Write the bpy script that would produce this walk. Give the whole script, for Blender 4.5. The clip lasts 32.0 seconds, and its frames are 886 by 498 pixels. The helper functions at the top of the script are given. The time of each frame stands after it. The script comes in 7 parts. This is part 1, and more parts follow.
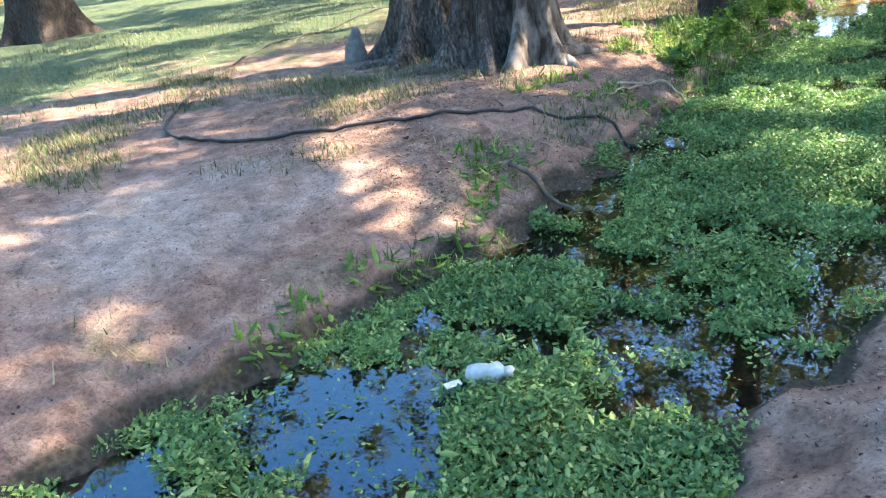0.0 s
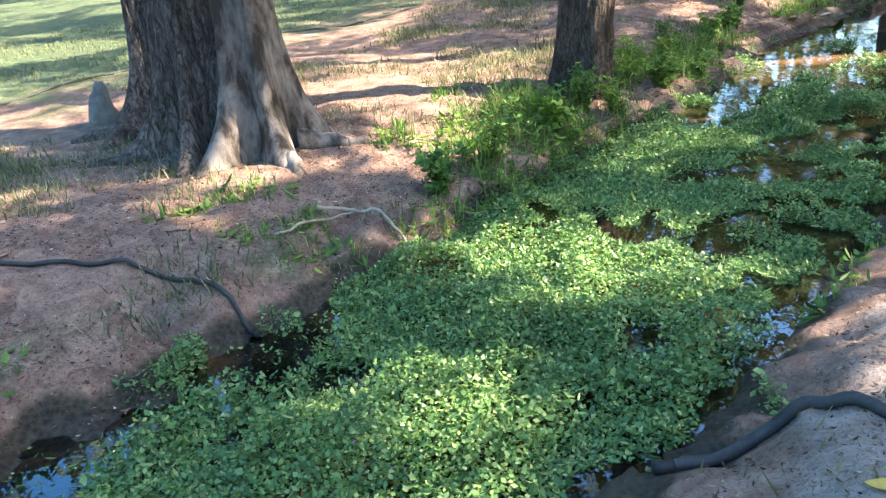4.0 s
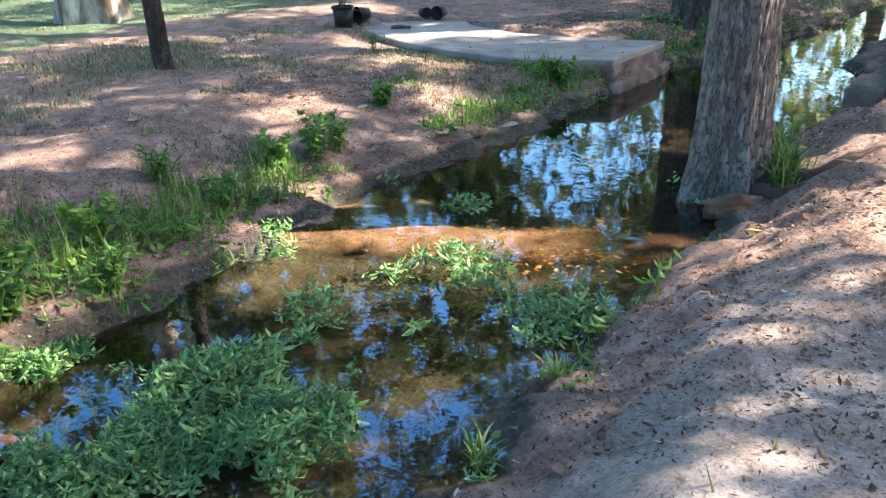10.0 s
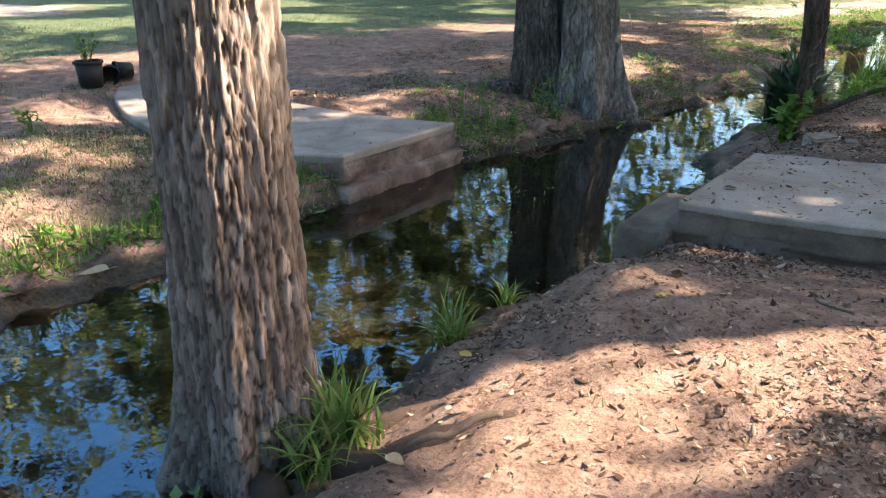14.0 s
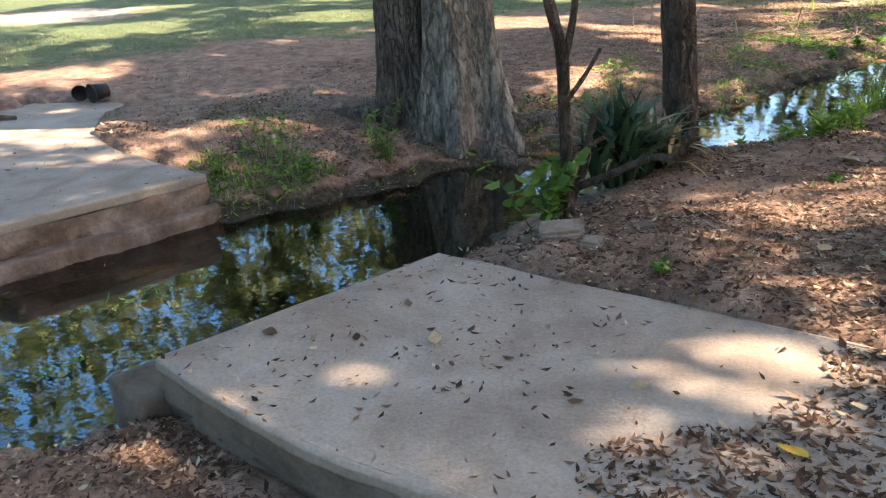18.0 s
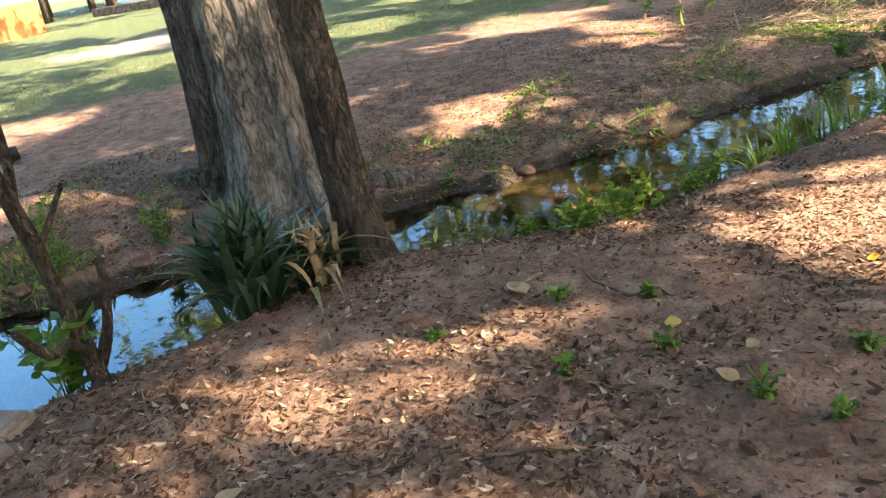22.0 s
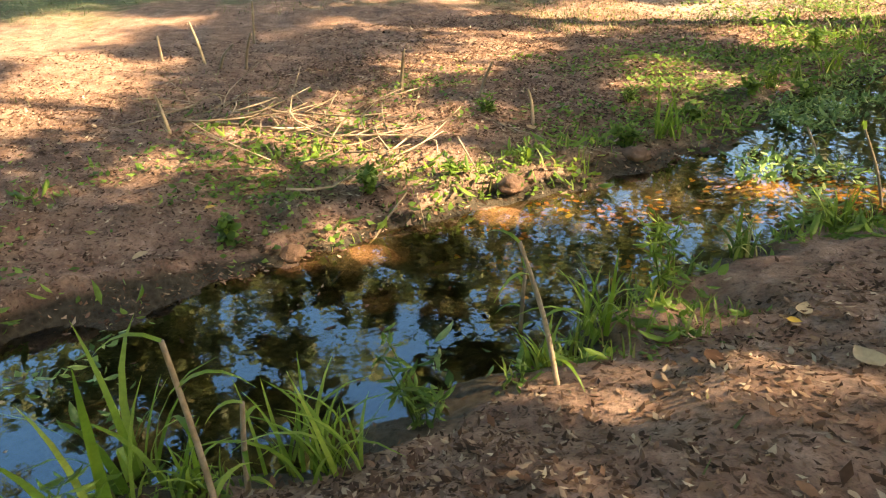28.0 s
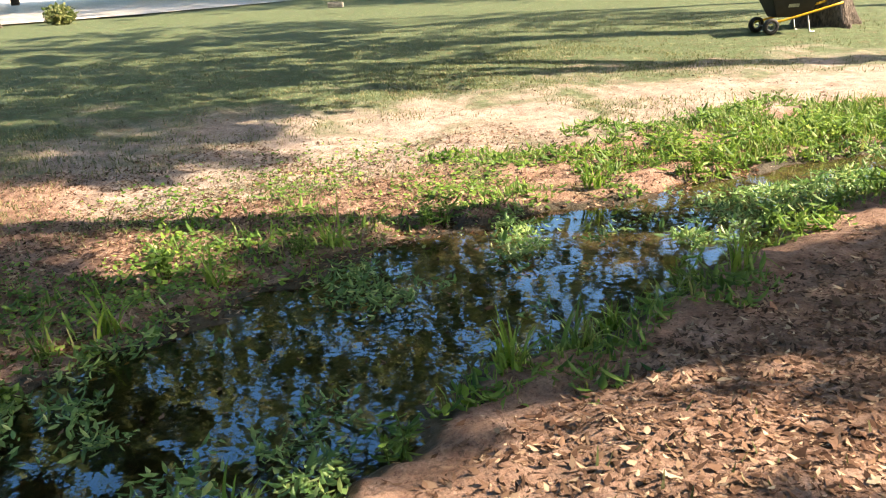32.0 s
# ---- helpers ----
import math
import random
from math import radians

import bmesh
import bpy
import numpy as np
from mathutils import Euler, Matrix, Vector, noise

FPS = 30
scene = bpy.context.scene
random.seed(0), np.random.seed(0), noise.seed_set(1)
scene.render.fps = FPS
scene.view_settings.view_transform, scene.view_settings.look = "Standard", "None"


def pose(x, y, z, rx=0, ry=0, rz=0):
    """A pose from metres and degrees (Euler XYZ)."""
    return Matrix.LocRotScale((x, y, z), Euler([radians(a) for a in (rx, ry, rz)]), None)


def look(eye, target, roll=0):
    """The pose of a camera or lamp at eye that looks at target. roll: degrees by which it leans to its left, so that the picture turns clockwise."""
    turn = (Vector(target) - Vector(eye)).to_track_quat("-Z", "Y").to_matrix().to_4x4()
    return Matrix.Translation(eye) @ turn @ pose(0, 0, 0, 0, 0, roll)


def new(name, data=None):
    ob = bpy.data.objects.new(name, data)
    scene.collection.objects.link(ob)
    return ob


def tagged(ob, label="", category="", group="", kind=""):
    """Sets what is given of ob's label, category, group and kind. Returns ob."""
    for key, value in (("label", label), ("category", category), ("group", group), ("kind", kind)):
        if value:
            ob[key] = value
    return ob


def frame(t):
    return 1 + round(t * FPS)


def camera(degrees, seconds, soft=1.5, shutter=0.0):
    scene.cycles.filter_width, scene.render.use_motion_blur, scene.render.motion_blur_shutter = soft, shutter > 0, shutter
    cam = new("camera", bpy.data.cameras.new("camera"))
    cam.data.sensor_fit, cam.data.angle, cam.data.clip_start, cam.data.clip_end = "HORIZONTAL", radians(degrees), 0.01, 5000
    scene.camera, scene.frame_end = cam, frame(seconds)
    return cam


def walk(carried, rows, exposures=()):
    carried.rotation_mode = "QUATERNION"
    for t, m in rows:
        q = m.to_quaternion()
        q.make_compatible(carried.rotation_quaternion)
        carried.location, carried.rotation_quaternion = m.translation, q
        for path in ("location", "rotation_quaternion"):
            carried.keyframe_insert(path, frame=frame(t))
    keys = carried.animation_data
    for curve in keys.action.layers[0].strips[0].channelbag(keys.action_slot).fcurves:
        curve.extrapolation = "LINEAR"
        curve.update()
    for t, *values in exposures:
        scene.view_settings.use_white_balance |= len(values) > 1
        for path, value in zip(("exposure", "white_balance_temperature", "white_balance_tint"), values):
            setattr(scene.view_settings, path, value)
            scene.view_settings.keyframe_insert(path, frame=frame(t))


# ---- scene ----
cam = camera(59.5, 32.0, soft=1.2)
PATH = [
    (0.0, (0.000, 0.000, 1.406), (-0.169, 2.747, 0.213), -7.84),
    (0.5, (0.309, 0.294, 1.417), (0.197, 3.058, 0.256), -6.81),
    (1.0, (0.652, 0.587, 1.429), (0.566, 3.375, 0.325), -6.25),
    (1.5, (0.970, 0.866, 1.421), (0.881, 3.665, 0.345), -6.07),
    (2.0, (1.281, 1.172, 1.401), (1.140, 3.967, 0.320), -6.37),
    (2.5, (1.572, 1.461, 1.378), (1.215, 4.201, 0.209), -6.92),
    (4.5, (2.804, 2.743, 1.434), (2.435, 5.463, 0.224), -6.19),
    (5.0, (3.061, 3.055, 1.431), (2.735, 5.793, 0.251), -5.71),
    (5.5, (3.320, 3.369, 1.430), (3.018, 6.116, 0.264), -5.63),
    (6.0, (3.615, 3.709, 1.435), (3.352, 6.461, 0.269), -7.97),
    (6.5, (3.885, 4.055, 1.427), (3.746, 6.785, 0.192), -7.06),
    (7.0, (4.092, 4.399, 1.414), (3.964, 7.117, 0.151), -3.01),
    (7.5, (4.339, 4.753, 1.412), (4.250, 7.506, 0.223), -4.34),
    (8.0, (4.591, 5.090, 1.412), (4.625, 7.861, 0.264), -5.37),
    (8.5, (4.850, 5.420, 1.405), (4.960, 8.200, 0.283), -6.17),
    (9.0, (5.109, 5.753, 1.395), (5.199, 8.528, 0.258), -6.32),
    (9.5, (5.403, 6.090, 1.388), (5.410, 8.842, 0.194), -5.31),
    (10.0, (5.668, 6.421, 1.386), (5.628, 9.168, 0.181), -1.58),
    (10.5, (5.940, 6.749, 1.395), (5.830, 9.531, 0.279), -0.89),
    (11.0, (6.236, 7.067, 1.414), (6.066, 9.895, 0.430), -2.47),
    (11.5, (6.546, 7.353, 1.416), (6.363, 10.203, 0.497), -2.70),
    (12.0, (6.865, 7.659, 1.399), (6.731, 10.499, 0.440), -1.59),
    (12.5, (7.203, 7.998, 1.394), (7.145, 10.805, 0.337), -1.39),
    (13.0, (7.525, 8.314, 1.401), (7.499, 11.100, 0.290), -1.59),
    (13.5, (7.841, 8.605, 1.404), (7.797, 11.390, 0.290), -0.19),
    (14.0, (8.179, 8.902, 1.395), (8.096, 11.687, 0.283), -0.43),
    (14.5, (8.511, 9.180, 1.390), (8.296, 11.964, 0.294), -2.63),
    (16.5, (9.930, 10.228, 1.412), (9.302, 12.918, 0.242), -2.81),
    (17.0, (10.262, 10.462, 1.405), (9.591, 13.136, 0.222), -1.72),
    (17.5, (10.622, 10.684, 1.402), (9.895, 13.343, 0.220), -1.78),
    (18.0, (11.022, 10.913, 1.419), (10.240, 13.568, 0.260), -3.93),
    (18.5, (11.438, 11.160, 1.416), (10.630, 13.813, 0.273), -7.82),
    (19.0, (11.791, 11.389, 1.406), (10.985, 14.017, 0.204), -10.28),
    (19.5, (12.103, 11.610, 1.374), (11.247, 14.187, 0.099), -8.51),
    (20.0, (12.389, 11.875, 1.366), (11.446, 14.412, 0.072), -7.95),
    (20.5, (12.644, 12.092, 1.361), (11.683, 14.608, 0.040), -6.82),
    (21.0, (12.865, 12.304, 1.389), (11.744, 14.840, 0.244), -4.33),
    (21.5, (13.084, 12.612, 1.408), (11.735, 15.066, 0.330), -7.13),
    (22.0, (13.267, 13.025, 1.437), (11.800, 15.374, 0.285), -11.24),
    (22.5, (13.475, 13.427, 1.464), (11.832, 15.646, 0.290), -13.54),
    (23.0, (13.621, 13.816, 1.452), (11.995, 16.042, 0.267), -9.60),
    (23.5, (13.740, 14.207, 1.428), (12.125, 16.403, 0.176), -5.56),
    (24.0, (13.865, 14.631, 1.421), (12.225, 16.772, 0.108), -6.28),
    (24.5, (13.985, 15.089, 1.389), (12.348, 17.196, 0.017), -7.42),
    (25.0, (14.102, 15.572, 1.354), (12.546, 17.714, -0.056), -7.07),
    (25.5, (14.194, 16.029, 1.336), (12.697, 18.217, -0.068), -4.48),
    (27.5, (14.831, 17.968, 1.182), (13.629, 20.352, -0.185), -3.30),
    (28.0, (15.025, 18.392, 1.154), (13.921, 20.828, -0.206), -3.74),
    (28.5, (15.260, 18.798, 1.148), (14.266, 21.301, -0.175), -3.78),
    (29.0, (15.535, 19.204, 1.144), (14.696, 21.786, -0.133), -3.85),
    (29.5, (15.814, 19.605, 1.149), (15.081, 22.238, -0.087), -2.71),
    (30.0, (16.091, 19.972, 1.158), (15.378, 22.643, -0.007), -1.46),
    (30.5, (16.432, 20.348, 1.171), (15.768, 23.053, 0.058), -2.68),
    (31.0, (16.800, 20.687, 1.198), (16.249, 23.431, 0.119), -3.57),
    (31.5, (17.150, 21.044, 1.205), (16.640, 23.807, 0.153), -2.70),
    (32.0, (17.514, 21.358, 1.207), (16.985, 24.123, 0.171), -2.98),
]
walk(cam, [(t, look(eye, target, roll)) for t, eye, target, roll in PATH],
     exposures=[(0, 3.35, 8000, 10), (5, 3.35, 7800, 10), (8, 3.4, 7200, 8), (11, 3.15, 7000, 8), (12.2, 3.0, 8600, 16), (14, 3.05, 8200, 12), (17, 3.4, 8700, 12), (19, 3.15, 9400, 18), (20, 3.35, 9200, 13), (22, 3.3, 10000, 14.5), (25, 3.25, 13200, 16.5), (28, 3.2, 14600, 16), (30, 2.95, 11200, 16), (32, 2.6, 9400, 14)])

# ---- world and sun ----
SUN_EL, SUN_AZ = radians(38), radians(7)          # azimuth measured from +x towards +y
sky_world = bpy.data.worlds.new("sky")
scene.world = sky_world
sky_world.use_nodes = True
wn = sky_world.node_tree.nodes
sky_tex = wn.new("ShaderNodeTexSky")
sky_tex.sky_type, sky_tex.sun_disc = "NISHITA", False
sky_tex.sun_elevation, sky_tex.sun_rotation = SUN_EL, radians(90) - SUN_AZ
sky_tex.air_density, sky_tex.dust_density, sky_tex.ozone_density = 1.0, 1.6, 3.0
wn["Background"].inputs["Strength"].default_value = 0.13
sky_deep = wn.new("ShaderNodeHueSaturation")
sky_deep.inputs["Saturation"].default_value = 1.35
sky_world.node_tree.links.new(sky_tex.outputs[0], sky_deep.inputs["Color"])
sky_world.node_tree.links.new(sky_deep.outputs[0], wn["Background"].inputs["Color"])
sun_data = bpy.data.lights.new("sun", "SUN")
sun_data.energy, sun_data.angle, sun_data.color = 3.1, radians(0.55), (1.0, 0.955, 0.91)
sun = new("sun", sun_data)
toward = Vector((math.cos(SUN_EL) * math.cos(SUN_AZ), math.cos(SUN_EL) * math.sin(SUN_AZ), math.sin(SUN_EL)))
sun.matrix_world = look(toward * 60, (0, 0, 0))

# ---- materials ----
def material(name):
    m = bpy.data.materials.new(name)
    m.use_nodes = True
    return m, m.node_tree.nodes, m.node_tree.links, m.node_tree.nodes["Principled BSDF"]


def ramp(nodes, stops):
    r = nodes.new("ShaderNodeValToRGB")
    while len(r.color_ramp.elements) < len(stops):
        r.color_ramp.elements.new(0.5)
    for e, (p, c) in zip(r.color_ramp.elements, stops):
        e.position, e.color = p, (*c, 1)
    return r


def noise_tex(nodes, links, scale, detail=6, rough=0.6, stretch=(1, 1, 1), coords="Object", warp=0.0):
    co, mp, n = nodes.new("ShaderNodeTexCoord"), nodes.new("ShaderNodeMapping"), nodes.new("ShaderNodeTexNoise")
    mp.inputs["Scale"].default_value = stretch
    n.inputs["Scale"].default_value, n.inputs["Detail"].default_value, n.inputs["Roughness"].default_value = scale, detail, rough
    n.inputs["Distortion"].default_value = warp
    links.new(co.outputs[coords], mp.inputs["Vector"])
    links.new(mp.outputs["Vector"], n.inputs["Vector"])
    return n


def mixed(nodes, links, a, b, fac, kind="MIX"):
    m = nodes.new("ShaderNodeMix")
    m.data_type, m.blend_type = "RGBA", kind
    for src, slot in ((fac, 0), (a, 6), (b, 7)):
        if isinstance(src, (int, float)):
            m.inputs[slot].default_value = src
        elif isinstance(src, tuple):
            m.inputs[slot].default_value = (*src, 1)
        else:
            links.new(src, m.inputs[slot])
    return m.outputs[2]


def bump(nodes, links, height, strength, distance, shader, chain=None):
    b = nodes.new("ShaderNodeBump")
    b.inputs["Strength"].default_value, b.inputs["Distance"].default_value = strength, distance
    links.new(height, b.inputs["Height"])
    if chain:
        links.new(chain, b.inputs["Normal"])
    links.new(b.outputs[0], shader.inputs["Normal"])
    return b.outputs[0]


def mottled(name, stops, scale=4.0, fine=40.0, rough=0.85, relief=0.01, stretch=(1, 1, 1), metal=0.0, vary="", shade=0.25, gloss=0.3):
    """A surface with patches (scale) and grain (fine), optionally varied from piece to piece."""
    m, nodes, links, p = material(name)
    big = noise_tex(nodes, links, scale, 5, 0.6, stretch, warp=0.4)
    small = noise_tex(nodes, links, fine, 4, 0.7, stretch)
    col = ramp(nodes, stops)
    links.new(big.outputs[0], col.inputs[0])
    grain = ramp(nodes, ((0.3, (1 - shade,) * 3), (0.7, (1 + shade * 0.3,) * 3)))
    links.new(small.outputs[0], grain.inputs[0])
    out = mixed(nodes, links, col.outputs[0], grain.outputs[0], 1.0, "MULTIPLY")
    if vary:
        g = nodes.new("ShaderNodeNewGeometry" if vary == "island" else "ShaderNodeObjectInfo")
        hsv = nodes.new("ShaderNodeHueSaturation")
        lo = nodes.new("ShaderNodeMapRange")
        lo.inputs["To Min"].default_value, lo.inputs["To Max"].default_value = 0.65, 1.3
        links.new(g.outputs["Random Per Island" if vary == "island" else "Random"], lo.inputs["Value"])
        links.new(lo.outputs[0], hsv.inputs["Value"])
        links.new(out, hsv.inputs["Color"])
        out = hsv.outputs[0]
    links.new(out, p.inputs["Base Color"])
    p.inputs["Roughness"].default_value, p.inputs["Metallic"].default_value = rough, metal
    p.inputs["Specular IOR Level"].default_value = gloss
    if relief:
        n1 = bump(nodes, links, big.outputs[0], 0.6, relief * 2, p)
        bump(nodes, links, small.outputs[0], 0.7, relief, p, n1)
    return m


def leafy(name, stops, translucent=0.35, rough=0.5, gloss=0.3):
    """Leaves: every leaf its own tint, some light shining through."""
    m, nodes, links, p = material(name)
    geo, col = nodes.new("ShaderNodeNewGeometry"), ramp(nodes, stops)
    own, both = nodes.new("ShaderNodeObjectInfo"), nodes.new("ShaderNodeMath")
    both.operation = "ADD"
    links.new(geo.outputs["Random Per Island"], both.inputs[0])
    links.new(own.outputs["Random"], both.inputs[1])
    wrap = nodes.new("ShaderNodeMath")
    wrap.operation = "FRACT"
    links.new(both.outputs[0], wrap.inputs[0])
    links.new(wrap.outputs[0], col.inputs[0])
    big = noise_tex(nodes, links, 1.3, 3)
    patch = ramp(nodes, ((0.35, (0.8, 0.85, 0.8)), (0.65, (1.15, 1.1, 1.0))))
    links.new(big.outputs[0], patch.inputs[0])
    vein = noise_tex(nodes, links, 60, 3)
    tint = ramp(nodes, ((0.3, (0.82,) * 3), (0.7, (1.1,) * 3)))
    links.new(vein.outputs[0], tint.inputs[0])
    out = mixed(nodes, links, mixed(nodes, links, col.outputs[0], patch.outputs[0], 1.0, "MULTIPLY"), tint.outputs[0], 1.0, "MULTIPLY")
    links.new(out, p.inputs["Base Color"])
    p.inputs["Roughness"].default_value = rough
    p.inputs["Specular IOR Level"].default_value = gloss
    tr, mx = nodes.new("ShaderNodeBsdfTranslucent"), nodes.new("ShaderNodeMixShader")
    links.new(out, tr.inputs["Color"])
    mx.inputs[0].default_value = translucent
    links.new(p.outputs[0], mx.inputs[1])
    links.new(tr.outputs[0], mx.inputs[2])
    links.new(mx.outputs[0], nodes["Material Output"].inputs["Surface"])
    return m


def bark(name, dark, mid, pale, ridge=0.03, scale=9.0, moss=0.0, tall=0.12):
    m, nodes, links, p = material(name)
    grooves = noise_tex(nodes, links, scale, 8, 0.65, (1, 1, tall), warp=0.3)
    patches = noise_tex(nodes, links, 1.6, 4, 0.6, (1, 1, 0.5))
    fine = noise_tex(nodes, links, 70, 4, 0.7, (1, 1, 0.3))
    c = ramp(nodes, ((0.4, dark), (0.5, mid), (0.61, pale)))
    links.new(grooves.outputs[0], c.inputs[0])
    tone = ramp(nodes, ((0.34, (0.5, 0.48, 0.47)), (0.64, (1.2, 1.17, 1.14))))
    links.new(patches.outputs[0], tone.inputs[0])
    out = mixed(nodes, links, c.outputs[0], tone.outputs[0], 1.0, "MULTIPLY")
    if moss:
        mk = ramp(nodes, ((0.55, (0, 0, 0)), (0.72, (moss,) * 3)))
        links.new(patches.outputs[0], mk.inputs[0])
        out = mixed(nodes, links, out, (0.06, 0.085, 0.03), mk.outputs[0])
    links.new(out, p.inputs["Base Color"])
    p.inputs["Roughness"].default_value, p.inputs["Specular IOR Level"].default_value = 0.9, 0.15
    n1 = bump(nodes, links, grooves.outputs[0], 0.9, ridge, p)
    bump(nodes, links, fine.outputs[0], 0.6, 0.006, p, n1)
    return m


def ground_material():
    """Trodden reddish soil, dry dust, thin lawn and wet mud, by the zones of the terrain."""
    m, nodes, links, p = material("soil_and_lawn")
    zone = nodes.new("ShaderNodeVertexColor")
    zone.layer_name = "zone"
    sep = nodes.new("ShaderNodeSeparateColor")
    links.new(zone.outputs[0], sep.inputs[0])
    big = noise_tex(nodes, links, 0.9, 6, 0.62, warp=0.6)
    mid = noise_tex(nodes, links, 6.0, 6, 0.65, warp=0.5)
    fine = noise_tex(nodes, links, 70.0, 6, 0.8)
    crumb = nodes.new("ShaderNodeTexVoronoi")
    crumb.inputs["Scale"].default_value = 38
    co = nodes.new("ShaderNodeTexCoord")
    links.new(co.outputs["Object"], crumb.inputs["Vector"])
    soil = ramp(nodes, ((0.28, (0.1, 0.054, 0.04)), (0.46, (0.2, 0.114, 0.084)), (0.6, (0.3, 0.185, 0.142)), (0.75, (0.4, 0.275, 0.22))))
    links.new(mid.outputs[0], soil.inputs[0])
    dust = ramp(nodes, ((0.28, (0.19, 0.145, 0.122)), (0.52, (0.32, 0.258, 0.225)), (0.75, (0.45, 0.38, 0.34))))
    links.new(mid.outputs[0], dust.inputs[0])
    lawn = ramp(nodes, ((0.3, (0.14, 0.105, 0.055)), (0.42, (0.055, 0.078, 0.03)), (0.56, (0.048, 0.095, 0.036)), (0.72, (0.24, 0.23, 0.125))))
    links.new(mid.outputs[0], lawn.inputs[0])
    mud = ramp(nodes, ((0.3, (0.012, 0.01, 0.006)), (0.58, (0.03, 0.022, 0.011)), (0.75, (0.1, 0.06, 0.028))))
    links.new(mid.outputs[0], mud.inputs[0])

    def edge(channel, lo, hi, wobble):
        add = nodes.new("ShaderNodeMath")
        add.operation = "MULTIPLY_ADD"
        links.new(big.outputs[0] if wobble > 0.5 else mid.outputs[0], add.inputs[0])
        add.inputs[1].default_value = wobble
        links.new(sep.outputs[channel], add.inputs[2])
        r = nodes.new("ShaderNodeMapRange")
        r.interpolation_type = "SMOOTHSTEP"
        r.inputs["From Min"].default_value, r.inputs["From Max"].default_value = lo + wobble * 0.5, hi + wobble * 0.5
        links.new(add.outputs[0], r.inputs["Value"])
        return r.outputs[0]
    c = mixed(nodes, links, soil.outputs[0], dust.outputs[0], edge(2, 0.3, 0.75, 0.9))
    c = mixed(nodes, links, c, lawn.outputs[0], edge(0, 0.3, 0.7, 1.5))
    c = mixed(nodes, links, c, mud.outputs[0], edge(1, 0.35, 0.7, 0.3))
    grain = ramp(nodes, ((0.25, (0.42,) * 3), (0.5, (0.98,) * 3), (0.75, (1.35,) * 3)))
    links.new(fine.outputs[0], grain.inputs[0])
    bits = noise_tex(nodes, links, 42.0, 4, 0.6, (1, 1, 1), warp=1.4)
    specks = ramp(nodes, ((0.36, (0.42, 0.38, 0.36)), (0.45, (1, 1, 1)), (0.62, (1, 1, 1)), (0.7, (1.4, 1.35, 1.3))))
    links.new(bits.outputs[0], specks.inputs[0])
    c = mixed(nodes, links, c, specks.outputs[0], 0.85, "MULTIPLY")
    c = mixed(nodes, links, c, grain.outputs[0], 1.0, "MULTIPLY")
    pale = mixed(nodes, links, c, (0.46, 0.42, 0.36), crumb.outputs["Distance"])
    c = mixed(nodes, links, c, pale, 0.12)
    links.new(c, p.inputs["Base Color"])
    wet = nodes.new("ShaderNodeMapRange")
    wet.inputs["To Min"].default_value, wet.inputs["To Max"].default_value = 0.95, 0.5
    links.new(sep.outputs[1], wet.inputs["Value"])
    links.new(wet.outputs[0], p.inputs["Roughness"])
    p.inputs["Specular IOR Level"].default_value = 0.2
    n1 = bump(nodes, links, mid.outputs[0], 0.4, 0.025, p)
    n2 = bump(nodes, links, fine.outputs[0], 0.8, 0.012, p, n1)
    bump(nodes, links, crumb.outputs["Distance"], 0.35, 0.01, p, n2)
    return m


def water_material():
    m, nodes, links, p = material("clear_brown_water")
    p.inputs["Base Color"].default_value = (0.42, 0.33, 0.17, 1)
    p.inputs["Transmission Weight"].default_value = 1
    # raised IOR and blue specular tint paint in a stronger, bluer sky reflection
    p.inputs["Roughness"].default_value, p.inputs["IOR"].default_value = 0.0, 1.9
    p.inputs["Specular Tint"].default_value = (0.78, 0.88, 1.0, 1)
    rip = noise_tex(nodes, links, 5.0, 3, 0.5)
    fine = noise_tex(nodes, links, 22.0, 2, 0.5)
    n1 = bump(nodes, links, rip.outputs[0], 0.06, 0.02, p)
    bump(nodes, links, fine.outputs[0], 0.03, 0.006, p, n1)
    return m


